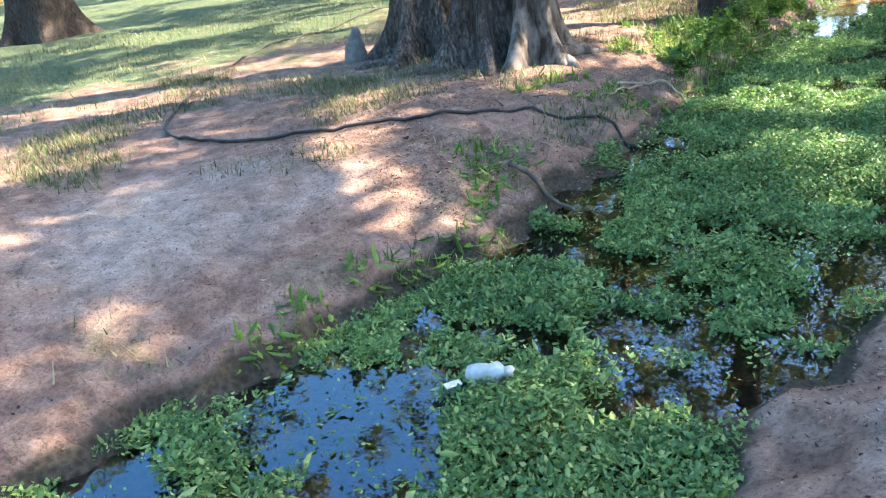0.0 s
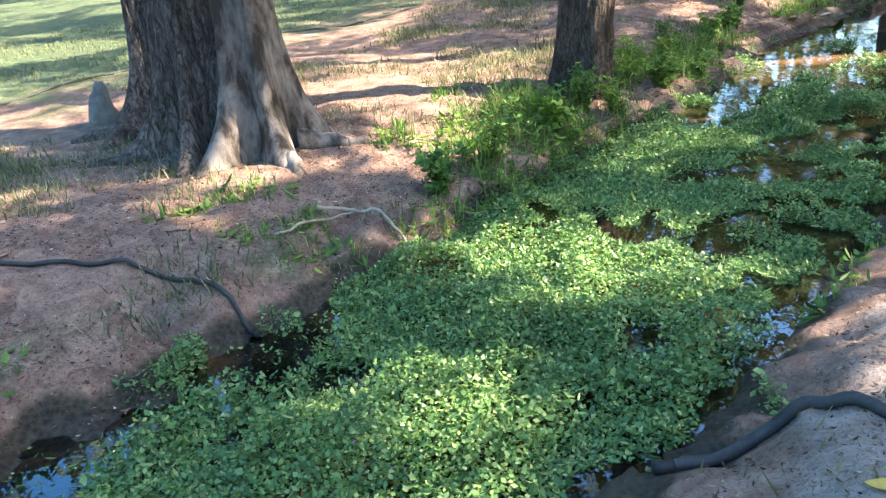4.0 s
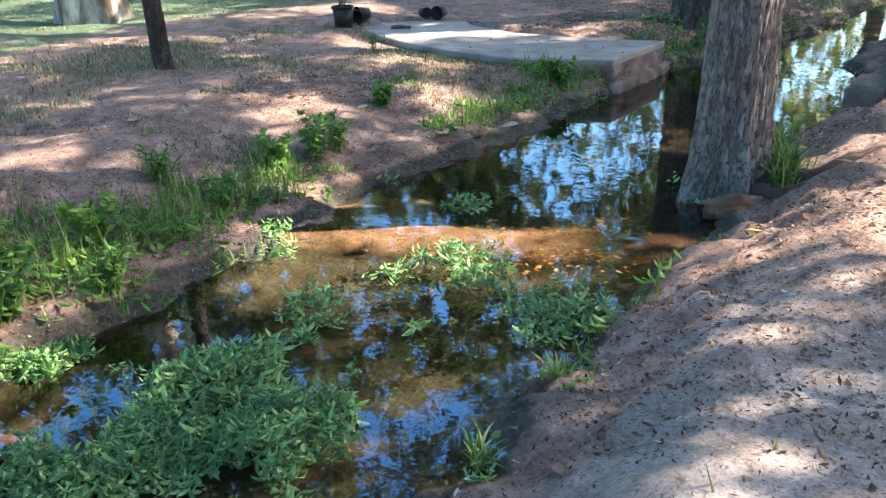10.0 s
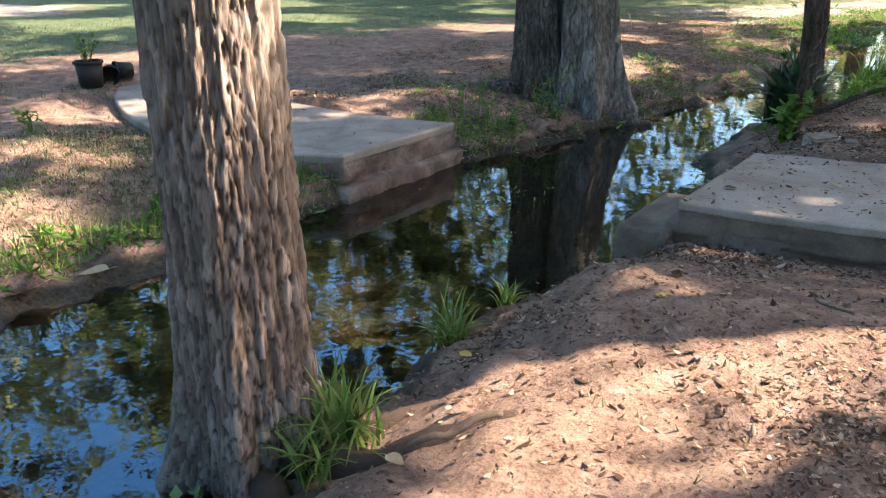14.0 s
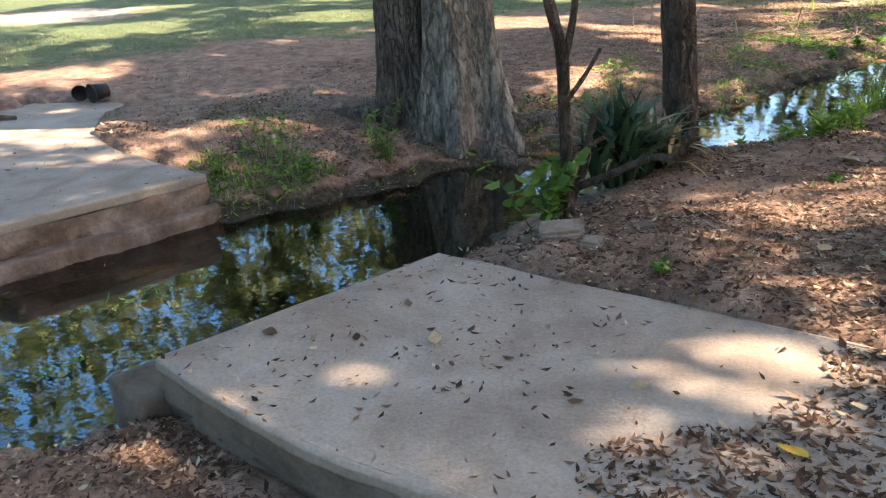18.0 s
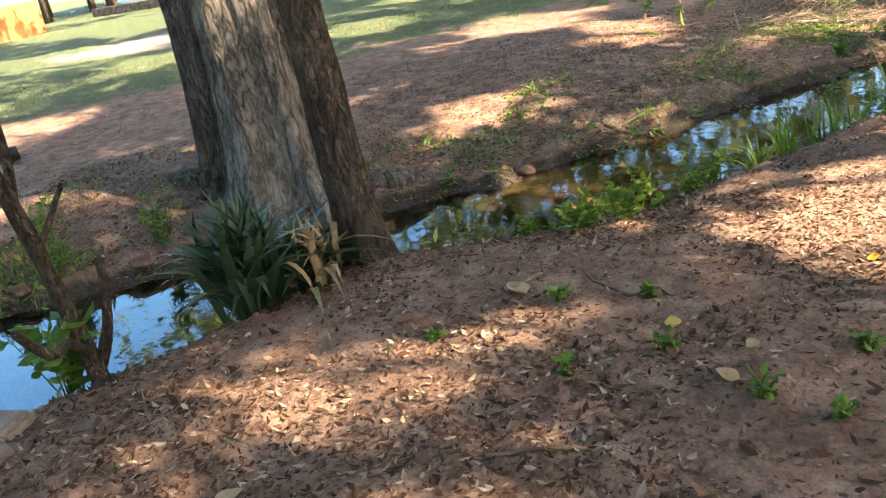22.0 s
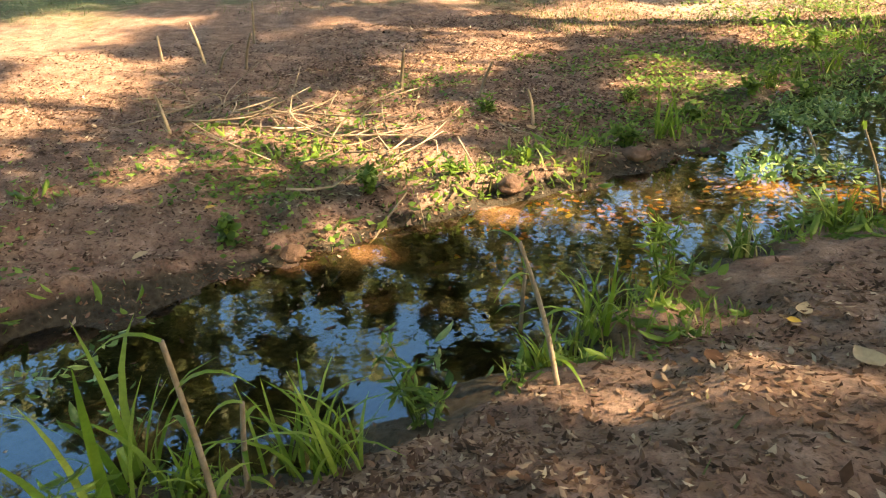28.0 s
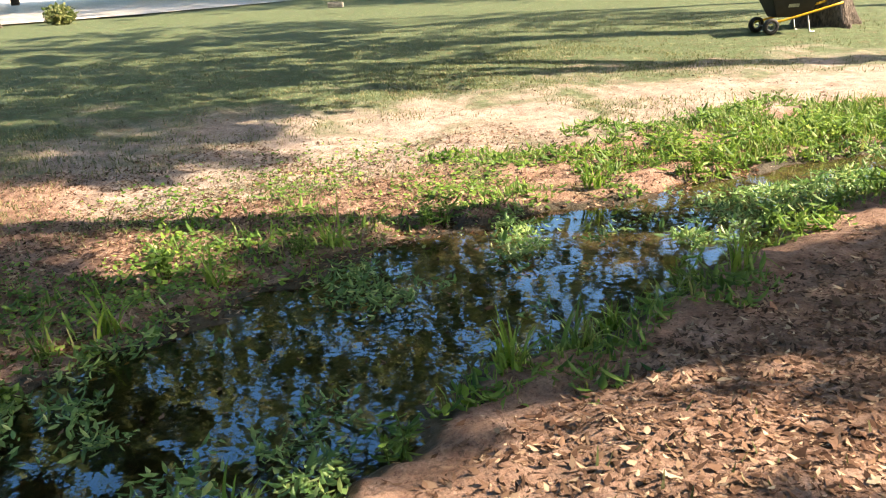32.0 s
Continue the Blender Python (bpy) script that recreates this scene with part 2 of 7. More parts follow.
def plated_bark(name, dark, mid, pale, scale=11.0, tall=0.3, depth=0.035):
    """Bark broken into rough upright plates with dark cracks between them."""
    m, nodes, links, p = material(name)
    wob = noise_tex(nodes, links, 7.0, 4, 0.6, (1, 1, 0.5))
    co, mp, vor = nodes.new("ShaderNodeTexCoord"), nodes.new("ShaderNodeMapping"), nodes.new("ShaderNodeTexVoronoi")
    mp.inputs["Scale"].default_value = (1, 1, tall)
    links.new(co.outputs["Object"], mp.inputs["Vector"])
    bent = nodes.new("ShaderNodeVectorMath")
    bent.operation = "MULTIPLY_ADD"
    links.new(wob.outputs["Color"], bent.inputs[0])
    bent.inputs[1].default_value = (0.2, 0.2, 0.2)
    links.new(mp.outputs["Vector"], bent.inputs[2])
    vor.feature = "DISTANCE_TO_EDGE"
    vor.inputs["Scale"].default_value = scale
    links.new(bent.outputs[0], vor.inputs["Vector"])
    crack = ramp(nodes, ((0.0, (0, 0, 0)), (0.035, (0.45, 0.45, 0.45)), (0.16, (1, 1, 1))))
    links.new(vor.outputs["Distance"], crack.inputs[0])
    fibre = noise_tex(nodes, links, 30, 7, 0.68, (1, 1, 0.3), warp=0.6)
    patches = noise_tex(nodes, links, 3.0, 5, 0.65, (1, 1, 0.6))
    face = ramp(nodes, ((0.3, mid), (0.66, pale)))
    links.new(patches.outputs[0], face.inputs[0])
    streak = ramp(nodes, ((0.36, (0.38,) * 3), (0.6, (1.2,) * 3)))
    links.new(fibre.outputs[0], streak.inputs[0])
    c = mixed(nodes, links, face.outputs[0], streak.outputs[0], 1.0, "MULTIPLY")
    c = mixed(nodes, links, mixed(nodes, links, dark, c, 0.45), c, crack.outputs[0])
    links.new(c, p.inputs["Base Color"])
    p.inputs["Roughness"].default_value, p.inputs["Specular IOR Level"].default_value = 0.9, 0.15
    n1 = bump(nodes, links, crack.outputs[0], 1.0, depth, p)
    n2 = bump(nodes, links, fibre.outputs[0], 1.0, 0.03, p, n1)
    bump(nodes, links, patches.outputs[0], 0.6, 0.03, p, n2)
    return m


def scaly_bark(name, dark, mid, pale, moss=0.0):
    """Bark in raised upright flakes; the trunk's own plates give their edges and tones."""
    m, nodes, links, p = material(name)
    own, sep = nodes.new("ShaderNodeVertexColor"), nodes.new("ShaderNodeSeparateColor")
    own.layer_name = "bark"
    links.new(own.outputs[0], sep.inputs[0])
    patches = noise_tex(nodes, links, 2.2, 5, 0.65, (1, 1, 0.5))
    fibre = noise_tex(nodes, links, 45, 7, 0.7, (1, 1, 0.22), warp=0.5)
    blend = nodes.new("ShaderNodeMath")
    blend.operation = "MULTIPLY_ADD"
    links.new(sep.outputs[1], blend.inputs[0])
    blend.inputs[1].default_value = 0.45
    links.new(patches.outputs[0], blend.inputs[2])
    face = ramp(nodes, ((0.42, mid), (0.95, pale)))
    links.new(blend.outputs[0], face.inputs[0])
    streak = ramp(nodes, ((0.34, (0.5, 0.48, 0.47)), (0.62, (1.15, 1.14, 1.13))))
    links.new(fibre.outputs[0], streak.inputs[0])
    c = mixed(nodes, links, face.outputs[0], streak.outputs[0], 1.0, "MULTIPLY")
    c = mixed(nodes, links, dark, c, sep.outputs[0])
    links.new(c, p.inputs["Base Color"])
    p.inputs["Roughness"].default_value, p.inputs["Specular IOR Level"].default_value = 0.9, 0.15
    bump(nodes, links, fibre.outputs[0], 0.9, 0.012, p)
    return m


SOIL, WATER = ground_material(), water_material()
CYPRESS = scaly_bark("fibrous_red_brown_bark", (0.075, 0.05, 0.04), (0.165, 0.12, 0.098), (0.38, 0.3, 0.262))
GREY_BARK = plated_bark("dark_grey_flaky_bark", (0.03, 0.024, 0.02), (0.1, 0.08, 0.068), (0.24, 0.2, 0.175), 20.0, 0.35, 0.016)
SMOOTH_BARK = bark("smooth_pale_grey_bark", (0.05, 0.042, 0.036), (0.15, 0.13, 0.115), (0.27, 0.24, 0.215), 0.012, 8.0, tall=0.4)
FLUTED_BARK = plated_bark("grey_fluted_bark", (0.05, 0.04, 0.034), (0.17, 0.147, 0.128), (0.4, 0.355, 0.315), 9.0, 0.28, 0.02)
DARK_BARK = plated_bark("dark_furrowed_bark", (0.018, 0.014, 0.012), (0.075, 0.058, 0.048), (0.16, 0.125, 0.105), 40.0, 0.16, 0.014)
PALE_BARK = bark("pale_peeling_bark", (0.12, 0.085, 0.06), (0.36, 0.29, 0.23), (0.62, 0.55, 0.48), 0.015, 4.0, tall=0.25)
TWIG = mottled("dry_grey_brown_wood", ((0.3, (0.07, 0.048, 0.035)), (0.6, (0.16, 0.115, 0.085)), (0.8, (0.28, 0.22, 0.17))), 9, 90, 0.9, 0.002, (1, 1, 1))
PALE_TWIG = mottled("bleached_dry_sticks", ((0.3, (0.2, 0.15, 0.1)), (0.6, (0.37, 0.3, 0.22)), (0.8, (0.5, 0.43, 0.34))), 9, 90, 0.9, 0.002, vary="object")
CONCRETE = mottled("weathered_grey_brown_concrete", ((0.25, (0.2, 0.15, 0.122)), (0.5, (0.325, 0.262, 0.222)), (0.75, (0.43, 0.365, 0.322))), 2.6, 75, 0.9, 0.004)
SIDE_CONCRETE = mottled("brown_grey_cast_concrete", ((0.25, (0.09, 0.062, 0.047)), (0.5, (0.19, 0.14, 0.11)), (0.75, (0.27, 0.21, 0.17))), 3.5, 60, 0.93, 0.006)
OLD_CONCRETE = mottled("stained_rough_concrete", ((0.25, (0.07, 0.044, 0.034)), (0.5, (0.2, 0.135, 0.108)), (0.75, (0.4, 0.3, 0.255))), 4.0, 45, 0.95, 0.014)
BLACK_PLASTIC = mottled("black_nursery_plastic", ((0.3, (0.012, 0.012, 0.013)), (0.7, (0.03, 0.03, 0.032))), 6, 60, 0.55, 0.001)
HOSE = mottled("dusty_black_rubber", ((0.3, (0.02, 0.02, 0.022)), (0.7, (0.07, 0.068, 0.066))), 8, 60, 0.65, 0.001)
POTTING = mottled("dark_potting_soil", ((0.3, (0.02, 0.014, 0.01)), (0.7, (0.07, 0.05, 0.035))), 20, 90, 0.95, 0.006)
STONE = mottled("grey_lichened_stone", ((0.3, (0.14, 0.125, 0.11)), (0.55, (0.27, 0.25, 0.22)), (0.75, (0.38, 0.35, 0.31))), 7, 70, 0.9, 0.008)
BRICK = mottled("worn_pinkish_grey_brick", ((0.3, (0.14, 0.1, 0.08)), (0.55, (0.23, 0.18, 0.15)), (0.75, (0.32, 0.26, 0.23))), 9, 70, 0.92, 0.005, vary="object")
WHITE_PLASTIC = mottled("dirty_white_plastic", ((0.3, (0.5, 0.48, 0.46)), (0.7, (0.78, 0.76, 0.75))), 12, 60, 0.4, 0.001)
YELLOW_PAINT = mottled("yellow_painted_steel", ((0.3, (0.55, 0.3, 0.02)), (0.7, (0.72, 0.42, 0.03))), 7, 60, 0.45, 0.0005)
STEEL = mottled("dull_grey_steel", ((0.3, (0.3, 0.3, 0.3)), (0.7, (0.5, 0.5, 0.5))), 9, 60, 0.4, 0.0005, metal=0.9)
BLUE_PAINT = mottled("faded_blue_sheet", ((0.3, (0.09, 0.22, 0.5)), (0.7, (0.16, 0.34, 0.66))), 3, 30, 0.5, 0.001)
WHITE_PAINT = mottled("white_painted_sheet", ((0.3, (0.68, 0.68, 0.66)), (0.7, (0.82, 0.81, 0.79))), 3, 30, 0.5, 0.001)
ORANGE_PAINT = mottled("faded_orange_boards", ((0.3, (0.5, 0.15, 0.06)), (0.7, (0.62, 0.22, 0.09))), 3, 30, 0.6, 0.001)
ROOF_GREY = mottled("grey_metal_roof", ((0.3, (0.2, 0.2, 0.21)), (0.7, (0.34, 0.34, 0.35))), 3, 30, 0.6, 0.001)
GRAVEL = mottled("pale_dry_gravel", ((0.3, (0.42, 0.38, 0.32)), (0.55, (0.58, 0.53, 0.46)), (0.75, (0.68, 0.64, 0.57))), 2, 40, 0.95, 0.01)
PINK = mottled("pink_petals", ((0.3, (0.6, 0.08, 0.3)), (0.7, (0.8, 0.16, 0.45))), 20, 80, 0.6, 0.0)

CRESS = leafy("watercress_leaves", ((0.0, (0.055, 0.14, 0.05)), (0.45, (0.13, 0.27, 0.09)), (0.8, (0.23, 0.38, 0.135)), (1.0, (0.42, 0.52, 0.22))), 0.4, 0.42, 0.4)
WEED = leafy("fresh_green_weeds", ((0.0, (0.055, 0.13, 0.03)), (0.5, (0.115, 0.24, 0.05)), (1.0, (0.22, 0.37, 0.09))), 0.4)
LIME = leafy("light_green_leaves", ((0.0, (0.1, 0.21, 0.03)), (0.5, (0.17, 0.31, 0.05)), (1.0, (0.3, 0.42, 0.09))), 0.4)
BLADE = leafy("grass_blades", ((0.0, (0.08, 0.15, 0.035)), (0.5, (0.15, 0.26, 0.06)), (0.85, (0.25, 0.34, 0.1)), (1.0, (0.4, 0.37, 0.17))), 0.4)
DRYGRASS = leafy("thin_dry_lawn", ((0.0, (0.07, 0.1, 0.04)), (0.5, (0.125, 0.155, 0.065)), (0.8, (0.23, 0.225, 0.12)), (1.0, (0.37, 0.33, 0.21))), 0.3)
STRAP = leafy("dark_strap_leaves", ((0.0, (0.016, 0.05, 0.028)), (0.6, (0.035, 0.09, 0.05)), (0.92, (0.08, 0.14, 0.08)), (1.0, (0.3, 0.3, 0.17))), 0.2, 0.32, 0.6)
CROWN = leafy("tree_leaves", ((0.0, (0.07, 0.11, 0.035)), (0.5, (0.15, 0.19, 0.075)), (0.85, (0.25, 0.27, 0.12)), (1.0, (0.36, 0.34, 0.18))), 0.45)
LITTER = leafy("brown_fallen_leaves", ((0.0, (0.035, 0.019, 0.014)), (0.42, (0.1, 0.054, 0.04)), (0.76, (0.21, 0.128, 0.096)), (0.93, (0.38, 0.27, 0.21)), (1.0, (0.52, 0.43, 0.34))), 0.08, 0.8, 0.15)
SUNKEN = leafy("orange_sunken_leaves", ((0.0, (0.2, 0.075, 0.025)), (0.45, (0.4, 0.175, 0.06)), (0.8, (0.46, 0.26, 0.1)), (0.93, (0.5, 0.36, 0.07)), (1.0, (0.2, 0.28, 0.07))), 0.15, 0.5)
YELLOW_LEAF = leafy("yellow_fallen_leaf", ((0.0, (0.6, 0.36, 0.06)), (1.0, (0.66, 0.46, 0.14))), 0.15, 0.6)
TAN_LEAF = leafy("pale_tan_fallen_leaf", ((0.0, (0.38, 0.26, 0.16)), (1.0, (0.5, 0.38, 0.26))), 0.12, 0.7)

# ---- mesh helpers ----


def mesh_of(name, verts, faces, mat, smooth=False):
    """A mesh from an (n, 3) array and an (m, k) array of corners."""
    verts, faces = np.asarray(verts, np.float32), np.asarray(faces, np.int32)
    me = bpy.data.meshes.new(name)
    n, k = faces.shape
    me.vertices.add(len(verts))
    me.vertices.foreach_set("co", verts.ravel())
    me.loops.add(n * k)
    me.loops.foreach_set("vertex_index", faces.ravel())
    me.polygons.add(n)
    me.polygons.foreach_set("loop_start", np.arange(n, dtype=np.int32) * k)
    me.polygons.foreach_set("loop_total", np.full(n, k, np.int32))
    if smooth:
        me.polygons.foreach_set("use_smooth", np.ones(n, bool))
    me.materials.append(mat)
    me.update(calc_edges=True)
    me.validate()
    return me


def placed(name, me, parent=None, label="", at=None):
    ob = new(name, me)
    if parent:
        ob.parent = parent
    if at is not None:
        ob.matrix_basis = at
    return tagged(ob, label)


def part(name, bm, mat, parent, label="", smooth=False):
    """Links a bmesh as one mesh object under a thing or a part."""
    me = bpy.data.meshes.new(name)
    bm.to_mesh(me)
    bm.free()
    me.materials.append(mat)
    if smooth:
        me.polygons.foreach_set("use_smooth", np.ones(len(me.polygons), bool))
    return placed(name, me, parent, label)


def thing(name, label, category, at=None, group="", kind=""):
    ob = new(name)
    if at is not None:
        ob.matrix_basis = at
    return tagged(ob, label, category, group, kind)


def smooth01(a):
    a = np.clip(a, 0, 1)
    return a * a * (3 - 2 * a)


def lattice(x, y, seed):
    h = np.sin(x * 127.1 + y * 311.7 + seed * 74.7) * 43758.5453
    return h - np.floor(h)


def value_noise(x, y, seed=0.0):
    x, y = np.asarray(x, float), np.asarray(y, float)
    xi, yi = np.floor(x), np.floor(y)
    fx, fy = smooth01(x - xi), smooth01(y - yi)
    a, b = lattice(xi, yi, seed), lattice(xi + 1, yi, seed)
    c, d = lattice(xi, yi + 1, seed), lattice(xi + 1, yi + 1, seed)
    return (a * (1 - fx) + b * fx) * (1 - fy) + (c * (1 - fx) + d * fx) * fy


def fractal(x, y, seed=0.0, octaves=4):
    total, amp = 0, 0.5
    for i in range(octaves):
        total = total + amp * value_noise(x * 2 ** i, y * 2 ** i, seed + 13.7 * i)
        amp *= 0.5
    return np.clip((total / (1 - 0.5 ** octaves) - 0.5) * 1.9 + 0.5, 0, 1)


# ---- the stream's two edges and the terrain ----
WATER_Z = -0.36
LEFT = np.array([(-9, -4.5), (-4, 0.3), (-1.6, 2.35), (-1.15, 2.8), (-0.6, 3.35), (-0.05, 3.85), (0.65, 4.85), (1.15, 5.5), (1.65, 6.2), (2.15, 6.9), (2.6, 7.55),
                 (3.35, 8.55), (3.9, 9.35), (4.3, 9.95), (4.72, 10.75), (5.0, 11.3), (5.6, 11.95), (6.2, 12.7), (6.65, 13.2), (7.3, 14.2), (8.1, 15.25), (8.65, 15.58),
                 (9.1, 16.0), (9.4, 16.5), (9.9, 16.85), (10.35, 17.35), (10.8, 17.75), (11.2, 18.2), (11.6, 18.65), (12.1, 19.2), (12.56, 19.9), (13.0, 20.5),
                 (13.45, 21.15), (13.95, 21.65), (14.5, 22.2), (14.9, 22.9), (15.25, 23.7), (15.7, 24.45), (16.2, 25.2), (16.6, 25.7), (17.2, 26.15), (18.0, 26.65), (19, 27.4), (21, 28.6), (26, 31.0)])
RIGHT = np.array([(-7, -6.5), (-2, -1.0), (0.55, 1.9), (0.9, 2.3), (1.45, 2.8), (1.95, 3.4), (2.7, 4.3), (3.4, 5.15), (3.82, 5.75), (4.25, 6.34), (4.73, 6.95), (5.3, 7.9),
                  (5.62, 8.4), (5.96, 8.95), (6.31, 9.45), (6.75, 10.05), (7.1, 10.5), (7.55, 11.2), (7.97, 11.9), (8.3, 12.45), (8.7, 12.86), (9.1, 13.15), (9.55, 13.6),
                  (9.9, 14.5), (10.16, 15.25), (10.4, 15.7), (10.87, 16.4), (11.4, 16.65), (11.75, 16.9), (12.15, 17.4), (12.47, 17.76), (13.04, 18.6), (13.5, 19.35),
                  (13.99, 19.85), (14.4, 20.43), (14.87, 21.22), (15.25, 21.7), (15.75, 22.0), (16.29, 22.67), (16.75, 23.3), (17.2, 24.15), (17.6, 24.5), (17.95, 24.96),
                  (18.41, 25.62), (18.85, 26.2), (19.7, 27.0), (21.6, 28.0), (27, 30.2)])
ALONG, ACROSS = np.array((0.634, 0.7733)), np.array((0.7733, -0.634))


def offside(x, y, line):
    """Distance to a line, positive to its left; worked out in blocks."""
    x, y = np.ravel(x), np.ravel(y)
    out = np.empty(len(x))
    a, b = line[:-1], line[1:]
    ab = b - a
    for i in range(0, len(x), 20000):
        p = np.stack([x[i:i + 20000], y[i:i + 20000]], -1)[:, None]
        k = np.clip(((p - a) * ab).sum(-1) / (ab ** 2).sum(-1), 0, 1)
        d = p - a - k[..., None] * ab
        r = np.hypot(d[..., 0], d[..., 1])
        j = r.argmin(1)
        q = np.arange(len(j))
        side = ab[j, 0] * d[q, j, 1] - ab[j, 1] * d[q, j, 0]
        out[i:i + 20000] = np.where(side > 0, 1, -1) * r[q, j]
    return out


def banks(x, y):
    """Distances outside the left and the right edge; both negative in the stream."""
    shape = np.shape(x)
    wob = (value_noise(np.ravel(x) * 4.2, np.ravel(y) * 4.2, 3) - 0.5) * 0.2 + (value_noise(np.ravel(x) * 13, np.ravel(y) * 13, 5) - 0.5) * 0.1
    return (offside(x, y, LEFT) + wob).reshape(shape), (-offside(x, y, RIGHT) + wob).reshape(shape)


def inside(x, y, poly):
    hit = np.zeros(np.shape(x), bool)
    for (ax, ay), (bx, by) in zip(poly, poly[1:] + poly[:1]):
        if ay != by:
            hit ^= ((ay > y) != (by > y)) & (x < (bx - ax) * (y - ay) / (by - ay) + ax)
    return hit


def sampled(points, steps=6):
    """A smooth line through points."""
    p = np.array([points[0], *points, points[-1]], float)
    t = np.linspace(0, 1, steps, endpoint=False)[:, None]
    runs = [0.5 * (2 * b + (c - a) * t + (2 * a - 5 * b + 4 * c - d) * t ** 2 + (3 * b - a - 3 * c + d) * t ** 3)
            for a, b, c, d in zip(p, p[1:], p[2:], p[3:])]
    return np.concatenate([*runs, p[-1:]])


SLAB_LEFT = ([tuple(p) for p in sampled([(7.31, 14.27), (6.5, 14.42), (5.75, 14.98), (5.15, 15.72), (4.75, 16.4), (4.5, 17.05)], 5)]
             + [tuple(p) for p in sampled([(4.75, 17.55), (5.8, 17.56), (5.98, 17.05), (6.3, 16.52), (6.85, 15.98), (7.45, 15.62), (8.09, 15.33)], 4)])
SLAB_RIGHT = ([tuple(p) for p in sampled([(10.1, 13.97), (10.7, 13.75), (11.35, 13.52), (11.9, 13.3), (12.4, 13.04), (13.1, 12.8)], 4)]
              + [tuple(p) for p in sampled([(12.9, 11.3), (12.1, 11.85), (11.5, 12.13), (10.9, 12.32), (10.4, 12.45), (10.0, 12.58), (9.33, 12.93)], 4)])


def sand_bar(v, dr):
    """The sandy bar that lies slantwise across the stream."""
    return smooth01(1.3 - np.abs(v - 12.45 + 0.55 * np.clip(-dr, 0, 2.4)) / 0.3)


SHOALS = [(13.24, 19.74, 0.2), (14.1, 20.94, 0.13), (13.25, 20.78, 0.12), (14.98, 22.2, 0.2), (13.5, 21.0, 0.12), (13.94, 21.5, 0.14), (14.3, 21.5, 0.1), (15.6, 22.9, 0.2), (4.8, 8.06, 0.12), (4.8, 10.7, 0.25), (5.1, 11.05, 0.2), (5.4, 11.2, 0.15), (6.5, 11.9, 0.15), (11.9, 18.3, 0.3), (12.4, 18.9, 0.25), (11.4, 17.5, 0.25), (3.95, 8.7, 0.2)]


def shoal(x, y):
    """Sandy humps that rise close to the surface."""
    best = np.zeros(np.shape(x))
    for px, py, r in SHOALS:
        best = np.maximum(best, smooth01(1.5 - np.hypot(x - px, (y - py) * 1.4) / r))
    return best


FRONT_RIGHT = sampled([(9.2, 13.0), (9.33, 12.93), (10.0, 12.58), (10.4, 12.45), (10.9, 12.32), (11.5, 12.13), (12.1, 11.85)], 4)


def height(x, y):
    x, y = np.asarray(x, float), np.asarray(y, float)
    shape = x.shape
    x, y = x.ravel(), y.ravel()
    dl, dr = banks(x, y)
    v = x * ALONG[0] + y * ALONG[1]
    hl = np.interp(v, (0, 8, 15, 20, 24, 26.5, 28.5, 32, 60), (0.0, 0.02, 0.03, -0.02, -0.12, -0.26, -0.315, -0.325, -0.2))
    hr = np.interp(v, (0, 5, 14, 18, 22, 25, 28, 60), (-0.08, -0.04, 0.0, 0.06, 0.05, -0.06, -0.15, -0.1))
    lip = np.interp(v, (0, 7, 12, 24, 27, 40), (0.13, 0.13, 0.08, 0.09, 0.02, 0.015))
    hl = hl + 0.14 * smooth01((v - 25) / 4) * smooth01((dl - 2.5) / 5)
    left = WATER_Z + lip * smooth01(dl / 0.16) + (hl - WATER_Z - lip) * smooth01((dl + 0.1) / 1.7)
    reach = np.interp(v, (0, 8, 14, 22, 26, 40), (0.9, 0.8, 0.9, 0.9, 1.2, 1.5))
    right = WATER_Z + 0.05 * smooth01(dr / 0.15) + (hr - WATER_Z - 0.05) * smooth01((dr + 0.05) / reach)
    depth = np.maximum(dl, dr)
    bar = np.maximum(sand_bar(v, dr), 0.95 * shoal(x, y))
    bed = WATER_Z - (0.22 - 0.208 * bar) * smooth01(-depth / 0.35) - 0.05 * (1 - 0.75 * bar) * fractal(x * 2, y * 2, 8) * smooth01(-depth / 0.3)
    z = np.where(dl > 0, left, np.where(dr > 0, right, bed))
    land = smooth01(np.maximum(dl, dr) / 0.5)
    z = z + land * ((fractal(x * 0.5, y * 0.5, 1) - 0.5) * np.interp(v, (22, 27), (0.1, 0.03)) + (fractal(x * 2.3, y * 2.3, 2) - 0.5) * 0.035)
    z = z + smooth01(np.maximum(dl, dr) / 0.1) * (fractal(x * 9, y * 9, 4, 3) - 0.5) * 0.025
    shore = np.maximum(smooth01(1 - np.abs(dl - 0.22) / 0.3), 0.5 * smooth01(1 - np.abs(dr - 0.2) / 0.3))
    z = z + shore * (fractal(x * 4.5, y * 4.5, 6, 4) - 0.45) * 0.13
    # hollows beside and under the two concrete slabs
    near = -offside(x, y, FRONT_RIGHT)
    z = np.where((dr > 0) & (near > -0.3) & (near < 1.2) & (x > 9.0) & (x < 12.2), np.minimum(z, -0.15 + 0.17 * np.clip(near, 0, 2)), z)
    near = -offside(x, y, np.array(SLAB_LEFT[:20]))
    z = np.where((dl > 0) & (np.abs(near) < 0.8) & (x > 4.4) & (y < 17), np.minimum(z, -0.11 + 0.15 * np.abs(near)), z)
    for poly, top in ((SLAB_LEFT, -0.03), (SLAB_RIGHT, 0.07)):
        z = np.where(inside(x, y, poly), np.minimum(z, top - 0.1), z)
    return z.reshape(shape)


